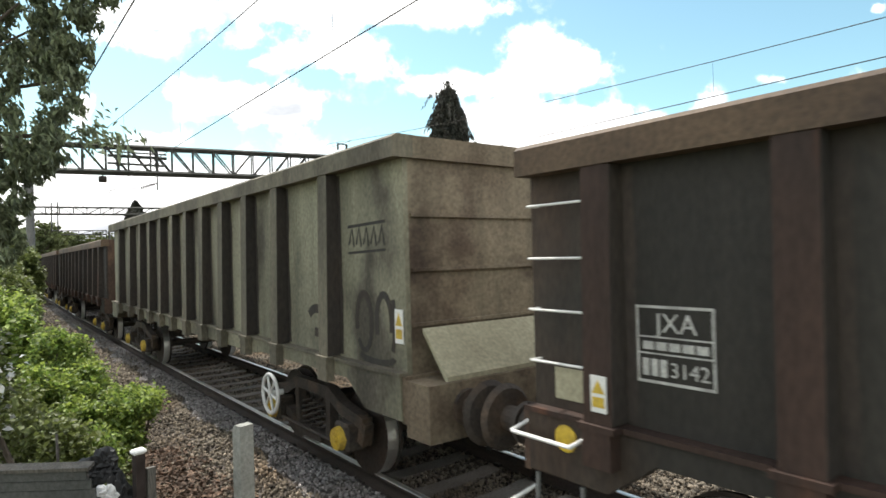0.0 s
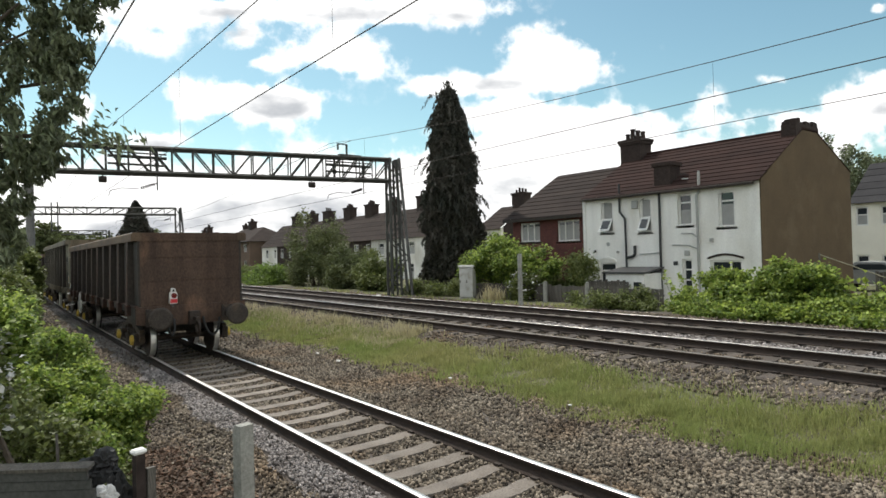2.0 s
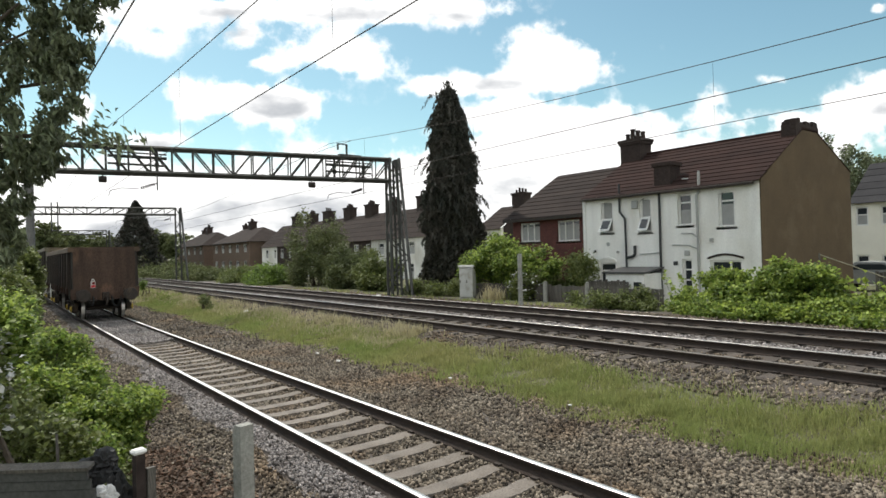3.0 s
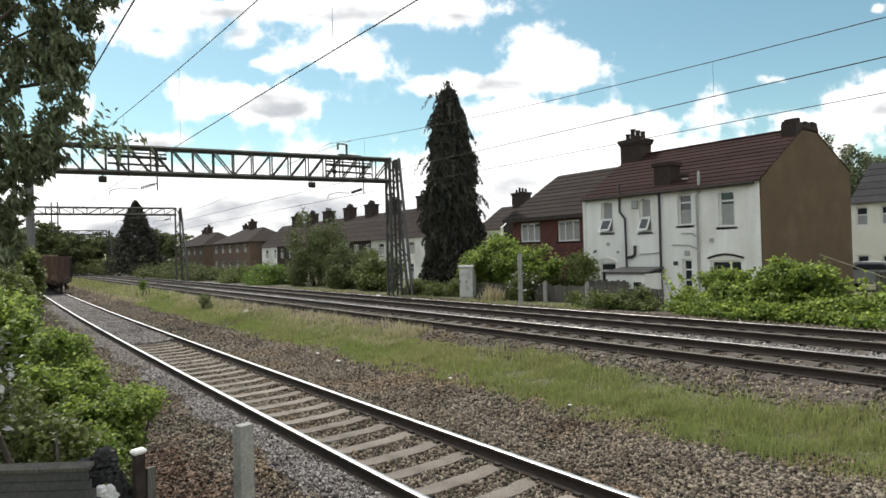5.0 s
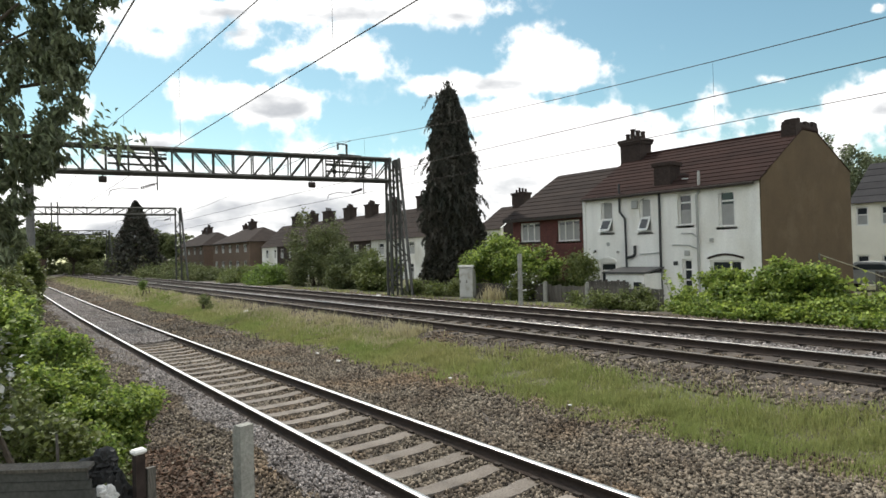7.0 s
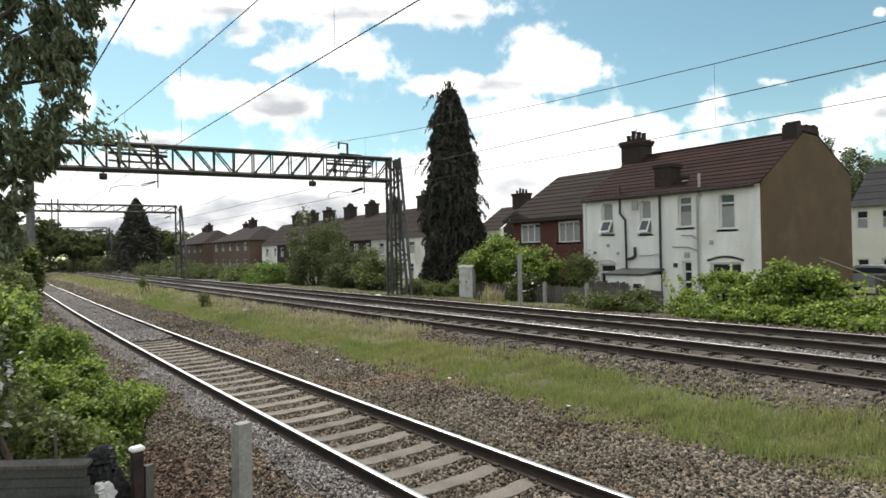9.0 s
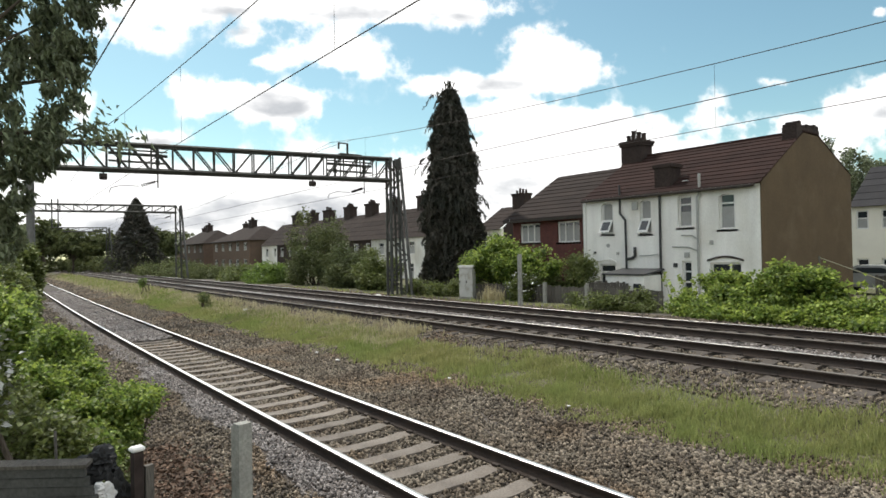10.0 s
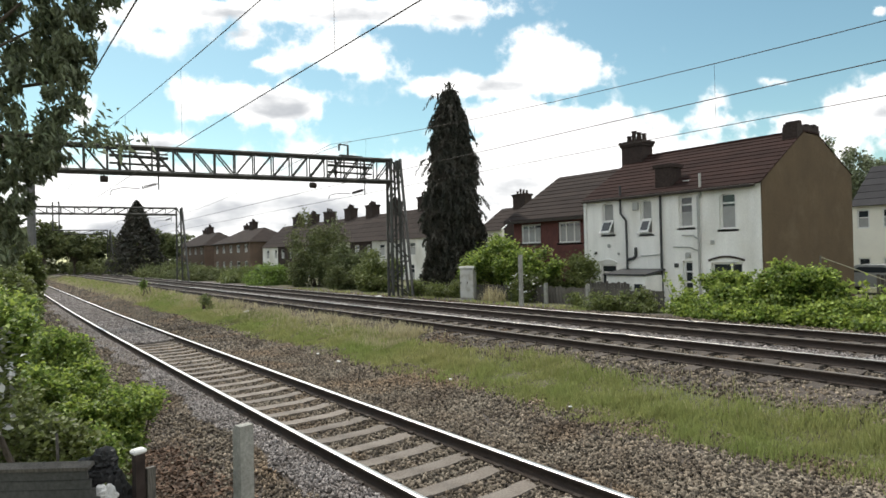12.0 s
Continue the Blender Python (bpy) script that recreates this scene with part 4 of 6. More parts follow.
sprayed(loop(0.72, 1.72, 0.14, 0.27, -0.3, 3.6), 0.07)
sprayed(loop(0.72, 1.72, 0.14, 0.27, 3.6, 5.6), 0.05)
sprayed(loop(0.36, 1.72, 0.13, 0.27, -0.4, 3.4), 0.07)
sprayed([(0.2, 1.95), (0.17, 1.7), (0.22, 1.48)], 0.06)
sprayed(loop(0.5, 1.42, 0.3, 0.06, 3.1, 6.2), 0.06)
for k in range(5):
    sprayed([(0.32 + k * 0.14, 2.44), (0.36 + k * 0.14, 2.62), (0.42 + k * 0.14, 2.46)], 0.03)
sprayed([(0.3, 2.66), (1.0, 2.64)], 0.03)
sprayed([(0.3, 2.4), (1.0, 2.38)], 0.025)
sprayed(loop(1.75, 1.66, 0.2, 0.13, 0.4, 5.0), 0.1)

train = [(last, last_spin, LONG), (second, second_spin, LONG_GREEN)]
for i in range(4):
    wg, sp = wagon("scrap_wagon", "rusty dark brown open box wagon running in the train", LONG, 3.04, DARK, DARK_RIBS)
    train.append((wg, sp, LONG))


# ---- overhead line ----
def strut(bm, a, b, w=0.05):
    """A square bar from a to b."""
    return tube(bm, a, b, w * 0.7, 4)


def portal(left, right, z0, z1, deep=0.5, label="", legs_z=(-0.2, 0.2), bays=16, detail=True):
    """Lattice portal: left mast, braced right tower, box girder with panel bracing."""
    g = thing("overhead_line_gantry", label, "gantry")
    a, b = Vector((*left, 0)), Vector((*right, 0))
    d = (b - a)
    d.normalize()
    n = Vector((-d.y, d.x, 0)) * deep / 2
    for s in (-1, 1):
        for z, nm in ((z0, "lower_chord"), (z1, "upper_chord")):
            bm = bmesh.new()
            strut(bm, a + n * s + Vector((0, 0, z)), b + n * s + Vector((0, 0, z)), 0.13 if z == z0 else 0.11)
            part(nm, bm, DARK_STEEL, g)
        span = (b - a).length
        for i in range(bays):
            p, q = a + d * (span * i / bays) + n * s, a + d * (span * (i + 1) / bays) + n * s
            bm = bmesh.new()
            up = (i < bays / 2) 
            strut(bm, p + Vector((0, 0, z1 if up else z0)), q + Vector((0, 0, z0 if up else z1)), 0.05)
            part("diagonal", bm, DARK_STEEL, g)
            bm = bmesh.new()
            strut(bm, p + Vector((0, 0, z0)), p + Vector((0, 0, z1)), 0.05)
            part("upright", bm, DARK_STEEL, g)
    for i in range(bays + 1):
        for z in (z0, z1):
            bm = bmesh.new()
            p = a + d * ((b - a).length * i / bays) + Vector((0, 0, z))
            strut(bm, p - n, p + n, 0.04)
            part("cross_bar", bm, DARK_STEEL, g)
    # left mast: one tapered column
    bm = bmesh.new()
    tube(bm, a + Vector((-0.15, 0, legs_z[0])), a + Vector((-0.15, 0, z1 - 0.05)), 0.17, 10, 0.14)
    part("mast", bm, GALV, g, "round grey steel mast")
    # right tower: four legs, the outer pair raking, with zigzag bracing
    feet = []
    for s in (-1, 1):
        for o0, o1 in ((-0.12, -0.1), (1.0, 0.42)):
            bm = bmesh.new()
            p0 = b + d * o0 + n * s * 1.1 + Vector((0, 0, legs_z[1]))
            p1 = b + d * o1 + n * s + Vector((0, 0, z1 + 0.08))
            strut(bm, p0, p1, 0.12)
            feet.append((p0, p1))
            part("tower_leg", bm, DARK_STEEL if o0 < 0 else GALV, g)
        bm = bmesh.new()
        strut(bm, b + d * 0.4 + n * s * 1.05 + Vector((0, 0, legs_z[1])), b + d * 0.3 + n * s + Vector((0, 0, z1)), 0.1)
        part("tower_leg", bm, DARK_STEEL, g)
        i0, i1 = feet[-2], feet[-1]
        for k in range(7):
            u, v = k / 7, (k + 1) / 7
            bm = bmesh.new()
            if k % 2:
                strut(bm, i0[0].lerp(i0[1], u), i1[0].lerp(i1[1], v), 0.05)
            else:
                strut(bm, i1[0].lerp(i1[1], u), i0[0].lerp(i0[1], v), 0.05)
            part("brace", bm, DARK_STEEL, g)
    for k in range(8):
        bm = bmesh.new()
        u, v = k / 8, (k + 1) / 8
        strut(bm, feet[0][0].lerp(feet[0][1], u if k % 2 else v), feet[2][0].lerp(feet[2][1], v if k % 2 else u), 0.05)
        part("brace", bm, DARK_STEEL, g)
    part("foundation", boxed(b.x - 0.4, b.x + 1.3, b.y - 0.6, b.y + 0.6, -0.2, legs_z[1] + 0.02, 0.04), CONCRETE, g, "concrete footing")
    return g, a, b, d, n


def registration(g, p, z_beam, z_wire, way, reach=1.1):
    """Drop post, insulator and steady arm that hold a contact wire."""
    bm = bmesh.new()
    tube(bm, p + Vector((0, 0, z_beam)), p + Vector((0, 0, z_wire + 0.15)), 0.03, 6)
    tube(bm, p + Vector((0, 0, z_wire + 0.45)), p + way * reach * 0.35 + Vector((0, 0, z_wire + 0.3)), 0.02, 6)
    part("drop_post", bm, DARK_STEEL, g)
    bm = bmesh.new()
    e = p + Vector((0, 0, z_wire + 0.45))
    f = p + way * reach * 0.55 + Vector((0, 0, z_wire + 0.2))
    for i in range(7):
        c = e.lerp(f, 0.15 + 0.11 * i)
        tube(bm, c, c + (f - e).normalized() * 0.05, 0.07, 10)
    part("insulator", bm, BRICK_DARK, g, "brown ribbed insulator")
    bm = bmesh.new()
    pts = [f, f + way * reach * 0.5 + Vector((0, 0, 0.02)), f + way * reach * 0.8 + Vector((0, 0, -0.1)), f + way * reach * 0.85 + Vector((0, 0, -0.32))]
    for i, j in zip(pts, pts[1:]):
        tube(bm, i, j, 0.018, 6)
    part("steady_arm", bm, GALV, g)


near_portal, PA, PB, PD, PN = portal((2.08, 29.7), (17.25, 26.6), 6.22, 7.32, 0.55, "weathered lattice steel gantry spanning the tracks", (-0.3, 0.15), 18)
for k in (4.55, 14.05):
    # a drop post with its arm, and the insulated support inside the girder above it
    p = PA + PD * k
    registration(near_portal, p, 6.2, 5.35, -PD, 1.35)
    bm = bmesh.new()
    q = p - PD * 0.75
    for o in (-0.75, 0.75):
        strut(bm, q + PD * o + Vector((0, 0, 6.3)), q + PD * o + Vector((0, 0, 7.28)), 0.09)
        for i in range(4):
            tube(bm, q + PD * o + Vector((0, 0, 6.5 + 0.14 * i)), q + PD * o + Vector((0, 0, 6.56 + 0.14 * i)), 0.1, 8)
    for z, w in ((6.62, 0.07), (6.95, 0.1), (7.12, 0.05)):
        strut(bm, q - PD * 1.15 + Vector((0, 0, z)), q + PD * 1.15 + Vector((0, 0, z - 0.05)), w)
    part("wire_support", bm, DARK_STEEL, near_portal, "dark insulated wire support inside the girder")
# bracket and bell shaped insulators hung on the gantry
bm = bmesh.new()
q = PA + PD * 13.2
tube(bm, q + Vector((0, 0, 7.3)), q + Vector((0, 0, 8.0)), 0.06, 6)
tube(bm, q + Vector((0, 0, 7.98)), q - PD * 0.45 + Vector((0, 0, 8.02)), 0.035, 6)
tube(bm, q - PD * 0.45 + Vector((0, 0, 8.02)), q - PD * 0.45 + Vector((0, 0, 7.7)), 0.05, 8)
box(bm, q.x - 0.5, q.x + 0.7, q.y - 0.25, q.y + 0.05, 7.34, 7.46)
part("feeder_bracket", bm, DARK_STEEL, near_portal, "feeder bracket standing on the girder")
for k in (2.45, 11.4):
    bm = bmesh.new()
    q = PA + PD * k
    tube(bm, q + Vector((0, 0, 6.2)), q + Vector((0, 0, 6.02)), 0.03, 6)
    tube(bm, q + Vector((-0.14, 0, 5.92)), q + Vector((0.14, 0, 5.92)), 0.14, 12)
    part("pulley", bm, IRON, near_portal, "dark round pulley under the girder")

far_portal, FA, FB, FD, FN = portal((1.2, 68.5), (16.6, 65.5), 7.1, 7.75, 0.5, "distant lattice steel gantry over the tracks", (-0.2, 0.1), 14)
for off in (LINE_A, LINE_B):
    registration(far_portal, FA + FD * ((off + 2.0 - FA.x) / FD.x), 7.1, 6.3, -FD)
bm = bmesh.new()
q = FA + FD * 5.2
for s in (-0.25, 0.25):
    tube(bm, q + FD * s + Vector((0, 0, 5.5)), q + FD * s + Vector((0, 0, 8.2)), 0.06, 6)
part("drop_post", bm, DARK_STEEL, far_portal)
farther, *_ = portal((2.5, 128.0), (19.5, 124.0), 7.6, 8.3, 0.5, "very distant overhead line gantry", (-0.2, 0.1), 8)


def wire(name, off, heights, y0, y1, r, label, sag=0.0, spans=None, straight=None):
    """A wire along the track; it sags between the supports."""
    cu = bpy.data.curves.new(name, "CURVE")
    cu.dimensions, cu.bevel_depth, cu.bevel_resolution = "3D", r, 1
    ys = np.arange(y0, y1 + 0.1, 2.5)
    sp = cu.splines.new("POLY")
    sp.points.add(len(ys) - 1)
    for i, y in enumerate(ys):
        f = ((y - spans[0]) / (spans[1] - spans[0])) % 1.0 if spans else 0.5
        z = heights - sag * 4 * f * (1 - f)
        sp.points[i].co = (off + drift(y), y, z, 1)
    cu.materials.append(IRON)
    return tagged(new(name, cu), label, "wire")


SPAN = (-28.0, 28.0)


def dropper(off, y, z0, z1):
    bm = bmesh.new()
    tube(bm, (off + drift(y), y, z0), (off + drift(y), y, z1), 0.004, 4)
    tagged(part("dropper_wire", bm, IRON), "thin vertical dropper between two overhead wires", "wire", "droppers")


for off, zc, zm, sag in ((SIDING, 5.34, 7.86, 0.91), (LINE_A, 5.1, 0, 0), (LINE_B, 5.25, 8.1, 1.43)):
    wire("contact_wire", off, zc, -30, 150, 0.009, "thin dark contact wire over the track")
    if zm:
        wire("messenger_wire", off, zm, -30, 150, 0.01, "thin dark carrying wire above the contact wire", sag, SPAN)
        for y in (-2, 7.9 if off == SIDING else 7.45, 16.3, 24.0):
            f = (y - SPAN[0]) / (SPAN[1] - SPAN[0])
            dropper(off, y, zc, zm - sag * 4 * f * (1 - f))
wire("return_wire", 2.0, 6.47, -30, 150, 0.014, "dark return wire on the masts", 0.14, SPAN)
wire("feeder_wire", 14.4, 8.0, 26, 150, 0.01, "thin feeder wire running to the far gantries", 0.3, SPAN)


# ---- houses ----
def window(parent, x, y0, y1, z0, z1, bars=(), sill=True, frame_mat=None, face=-1, open_low=False, blind=0.0):
    """A sash in a wall that faces -x (face -1): recessed glass, frame, sill."""
    fm = frame_mat or WHITE
    w = part("window", boxed(x + 0.04, x + 0.09, y0, y1, z0, z1), GLASS, parent, "dark glass")
    fr = bmesh.new()
    t = 0.075
    box(fr, x - 0.015, x + 0.06, y0, y0 + t, z0, z1), box(fr, x - 0.015, x + 0.06, y1 - t, y1, z0, z1)
    box(fr, x - 0.015, x + 0.06, y0 + t, y1 - t, z1 - t, z1), box(fr, x - 0.015, x + 0.06, y0 + t, y1 - t, z0, z0 + t)
    part("window_frame", fr, fm, w)
    for kind, v in bars:
        if kind == "h":
            b = boxed(x - 0.005, x + 0.05, y0 + t, y1 - t, v - 0.03, v + 0.03)
        else:
            b = boxed(x - 0.005, x + 0.05, v - 0.03, v + 0.03, y0 * 0 + z0 + t, z1 - t)
        part("glazing_bar", b, fm, w)
    if sill:
        part("sill", boxed(x - 0.1, x + 0.02, y0 - 0.09, y1 + 0.09, z0 - 0.09, z0 - 0.002), PIPE_GREY if frame_mat is None else fm, w)
    if blind:
        part("curtain", boxed(x + 0.03, x + 0.039, y0 + t, y1 - t, z0 + t, z0 + t + (z1 - z0 - 2 * t) * blind), CURTAIN, w, "pale net curtain")
    if open_low:
        h = (z1 - z0) * 0.45
        top, foot = Vector((x - 0.03, 0, z0 + h)), Vector((x - 0.33, 0, z0 + 0.1))

        def along_sash(f, y, o=0.0):
            p = top.lerp(foot, f)
            return Vector((p.x - o, y, p.z - o * 0.6))
        b = bmesh.new()
        for ya, yb, fa, fb in ((y0 + 0.03, y0 + 0.1, 0, 1), (y1 - 0.1, y1 - 0.03, 0, 1), (y0 + 0.1, y1 - 0.1, 0, 0.14), (y0 + 0.1, y1 - 0.1, 0.86, 1)):
            vs = [b.verts.new(along_sash(f, y, o)) for o in (0.0, 0.045) for f, y in ((fa, ya), (fa, yb), (fb, yb), (fb, ya))]
            for f in ((0, 1, 2, 3), (7, 6, 5, 4), (0, 4, 5, 1), (1, 5, 6, 2), (2, 6, 7, 3), (3, 7, 4, 0)):
                b.faces.new([vs[k] for k in f])
        bmesh.ops.recalc_face_normals(b, faces=b.faces[:])
        sash = part("open_sash", b, WHITE, w, "white sash tilted open at the foot")
        b = bmesh.new()
        vs = [b.verts.new(along_sash(f, y, o)) for o in (0.015, 0.025) for f, y in ((0.14, y0 + 0.1), (0.14, y1 - 0.1), (0.86, y1 - 0.1), (0.86, y0 + 0.1))]
        for f in ((0, 1, 2, 3), (7, 6, 5, 4), (0, 4, 5, 1), (1, 5, 6, 2), (2, 6, 7, 3), (3, 7, 4, 0)):
            b.faces.new([vs[k] for k in f])
        bmesh.ops.recalc_face_normals(b, faces=b.faces[:])
        part("pane", b, GLASS, sash)
    return w


def wall_with_holes(bm, x0, x1, y0, y1, z0, z1, holes):
    """A wall across y with rectangular holes (y0, y1, z0, z1) cut through."""
    ys = sorted({y0, y1, *(h[0] for h in holes), *(h[1] for h in holes)})
    zs = sorted({z0, z1, *(h[2] for h in holes), *(h[3] for h in holes)})
    for a, b in zip(ys, ys[1:]):
        run = None
        for c, d in zip(zs, zs[1:]):
            my, mz = (a + b) / 2, (c + d) / 2
            solid = not any(h[0] < my < h[1] and h[2] < mz < h[3] for h in holes)
            if solid and run is None:
                run = c
            if not solid and run is not None:
                box(bm, x0, x1, a, b, run, c)
                run = None
        if run is not None:
            box(bm, x0, x1, a, b, run, z1)
    bmesh.ops.remove_doubles(bm, verts=bm.verts, dist=0.0005)
    return bm


def roof_slope(parent, mat, eave, ridge, y0, y1, courses, name="roof_course", hip0=0.0, hip1=0.0, thick=0.03):
    """Lapped courses of tiles from eave (x, z) to ridge (x, z); hips pull the ends in towards the ridge."""
    (xe, ze), (xr, zr) = eave, ridge
    for i in range(courses):
        u, v = i / courses, min(1.0, (i + 1.12) / courses)
        bm = bmesh.new()
        a0, a1 = y0 + hip0 * u, y1 - hip1 * u
        b0, b1 = y0 + hip0 * v, y1 - hip1 * v
        lift = thick * 1.25
        pts = [(xe + (xr - xe) * u, a0, ze + (zr - ze) * u + lift), (xe + (xr - xe) * u, a1, ze + (zr - ze) * u + lift),
               (xe + (xr - xe) * v, b1, ze + (zr - ze) * v + 0.004), (xe + (xr - xe) * v, b0, ze + (zr - ze) * v + 0.004)]
        top = [bm.verts.new(p) for p in pts]
        low = [bm.verts.new((p[0], p[1], p[2] - thick)) for p in pts]
        bm.faces.new(top), bm.faces.new(low[::-1])
        for q in range(4):
            bm.faces.new((top[q], low[q], low[(q + 1) % 4], top[(q + 1) % 4]))
        bmesh.ops.recalc_face_normals(bm, faces=bm.faces[:])
        part(name, bm, mat, parent)


def chimney(parent, x0, x1, y0, y1, z0, z1, pots, mat=None):
    bm = boxed(x0, x1, y0, y1, z0, z1 - 0.25)
    box(bm, x0 - 0.06, x1 + 0.06, y0 - 0.06, y1 + 0.06, z1 - 0.25, z1 - 0.12)
    box(bm, x0 - 0.1, x1 + 0.1, y0 - 0.1, y1 + 0.1, z1 - 0.12, z1)
    c = part("chimney", bm, mat or BRICK_DARK, parent, "sooty brick chimney stack")
    along_x = (x1 - x0) > (y1 - y0)
    for i in range(pots):
        f = (i + 0.5) / pots
        px = x0 + (x1 - x0) * f if along_x else (x0 + x1) / 2
        py = (y0 + y1) / 2 if along_x else y0 + (y1 - y0) * f
        pot = bmesh.new()
        hh = 0.3 + 0.1 * ((i * 7) % 3)
        tube(pot, (px, py, z1), (px, py, z1 + hh), 0.13, 10, 0.1)
        tube(pot, (px, py, z1 + hh), (px, py, z1 + hh + 0.05), 0.13, 10)
        part("chimney_pot", pot, mat or BRICK_DARK, c)
    return c


def pipe(parent, pts, r, mat, name="drainpipe"):
    bm = bmesh.new()
    for p, q in zip(pts, pts[1:]):
        tube(bm, p, q, r, 8)
    return part(name, bm, mat, parent)


def white_house():
    """Pair of rendered cottages, backs to the railway; brown gable end."""
    h = thing("terraced_house", "white rendered cottage pair with brown tiled roof and brown gable", "house")
    X, Y0, Y1, ZE, ZG = 22.0, 10.3, 17.85, 4.7, -0.15
    xr, zr = 25.6, 6.86
    xb = 30.3
    holes = {"a": (11.0, 11.62, 3.08, 4.42), "b": (12.68, 13.27, 3.22, 4.46), "c": (14.46, 15.0, 3.04, 4.46), "d": (16.34, 16.95, 3.1, 4.48),
             "e": (10.8, 12.0, 0.85, 1.86), "f": (12.72, 13.14, 0.15, 1.92), "g": (16.25, 17.12, 0.85, 1.8)}
    bm = wall_with_holes(bmesh.new(), X, X + 0.28, Y0 + 0.003, Y1, ZG, ZE, list(holes.values()))
    part("wall", bm, RENDER_WHITE, h, "white painted rendered rear wall")
    gable = [(X + 0.004, ZG), (X + 0.004, ZE), (xr, zr), (xr + 1.2, zr), (xb, 5.45), (xb, ZG)]
    for y, m, nm in ((Y0, RENDER_BROWN, "gable_wall"), (Y1 - 0.25, BRICK_DARK, "party_wall")):
        bm = bmesh.new()
        prism(bm, [(a + 0.281 if a < 23 and nm == "party_wall" else a, b) for a, b in gable], "y", y - 0.25 if nm == "gable_wall" else y, y if nm == "gable_wall" else y + 0.25)
        part(nm, bm, m, h, "plain brown rendered gable end" if nm == "gable_wall" else "")
    part("back_wall", boxed(xb - 0.25, xb - 0.003, Y0 + 0.003, Y1 - 0.26, ZG, 5.4), BRICK_DARK, h)
    roof_slope(h, TILE_BROWN, (X - 0.22, ZE - 0.06), (xr, zr), Y0 - 0.27, Y1 + 0.02, 12)
    roof_slope(h, TILE_BROWN, (xb + 0.1, 5.42), (xr + 1.25, zr), Y0 - 0.27, Y1 + 0.02, 10)
    part("roof_flat", boxed(xr - 0.1, xr + 1.35, Y0 - 0.25, Y1, zr - 0.05, zr + 0.06), TILE_BROWN, h)
    part("gutter", boxed(X - 0.3, X - 0.18, Y0 - 0.1, Y1 + 0.02, ZE - 0.16, ZE - 0.06, 0.02), GRIME_AND_SHADE, h, "black eaves gutter")
    part("corner_edge", boxed(X - 0.012, X + 0.0, Y0 - 0.2, Y0 + 0.08, ZG, ZE - 0.05), RENDER_WHITE, h)
    window(h, X + 0.1, *holes["a"], bars=(("h", 4.05),), blind=0.65)
    window(h, X + 0.1, *holes["b"], bars=(("h", 4.12),), blind=0.5)
    window(h, X + 0.1, *holes["c"], bars=(("h", 3.66),), open_low=True, blind=0.99)
    window(h, X + 0.1, *holes["d"], bars=(("h", 3.66),), open_low=True, blind=0.99)
    window(h, X + 0.1, *holes["e"], bars=(("v", 11.25),))
    window(h, X + 0.1, *holes["f"], bars=(("h", 1.5), ("h", 1.1)), sill=False)
    window(h, X + 0.1, *holes["g"], bars=(("h", 1.45),))
    for key in "acd":   # shallow arched heads: rendered corners above the sash
        y0, y1, z0, z1 = holes[key]
        bm = bmesh.new()
        n = 8
        for i in range(n):
            a, b = i / n, (i + 1) / n
            za, zb = z1 - 0.13 + 0.13 * math.sin(math.pi * a), z1 - 0.13 + 0.13 * math.sin(math.pi * b)
            prism(bm, [(y0 + (y1 - y0) * a, za - 0.001), (y0 + (y1 - y0) * b, zb - 0.001), (y0 + (y1 - y0) * b, z1 + 0.002), (y0 + (y1 - y0) * a, z1 + 0.002)], "x", X - 0.002, X + 0.08)
        part("window_head", bm, RENDER_WHITE, h, "arched head of the upper window")
    for y0, y1, z in ((10.72, 12.08, 1.9), (16.2, 17.2, 1.84)):
        bm = bmesh.new()
        n = 10
        for i in range(n):
            a, b = i / n, (i + 1) / n
            za, zb = z + 0.14 * math.sin(math.pi * a), z + 0.14 * math.sin(math.pi * b)
            prism(bm, [(y0 + (y1 - y0) * a, za), (y0 + (y1 - y0) * b, zb), (y0 + (y1 - y0) * b, zb + 0.07), (y0 + (y1 - y0) * a, za + 0.07)], "x", X - 0.05, X + 0.02)
        part("window_arch", bm, RENDER_WHITE if y0 > 15 else BRICK_DARK, h, "curved head over the ground floor window")
    pipe(h, [(X - 0.1, 14.0, ZE + 0.02), (X - 0.1, 14.0, ZG)], 0.05, PIPE_BLACK)
    pipe(h, [(X - 0.1, 15.9, ZE + 0.45), (X - 0.1, 15.9, 3.95), (X - 0.1, 15.64, 3.65), (X - 0.1, 15.62, 1.5)], 0.045, PIPE_BLACK)
    pipe(h, [(X - 0.1, 15.6, 2.0), (X - 0.1, 15.3, 2.05), (X - 0.1, 15.2, 2.15), (X - 0.1, 15.2, 2.5)], 0.06, PIPE_BLACK)
    pipe(h, [(X - 0.1, 12.3, ZE + 0.55), (X - 0.1, 12.3, ZE - 0.2), (X - 0.1, 12.4, ZE - 0.35), (X - 0.1, 12.38, ZG)], 0.05, PIPE_GREY)
    pipe(h, [(X - 0.06, 12.45, 2.3), (X - 0.06, 12.8, 2.45), (X - 0.06, 13.5, 2.48)], 0.025, PIPE_GREY)
    pipe(h, [(X - 0.06, 12.45, 2.75), (X - 0.06, 12.65, 2.9), (X - 0.06, 13.1, 2.92)], 0.025, PIPE_GREY)
    pipe(h, [(X - 0.06, 14.1, 2.2), (X - 0.06, 14.5, 2.15), (X - 0.06, 15.0, 2.14)], 0.02, PIPE_GREY)
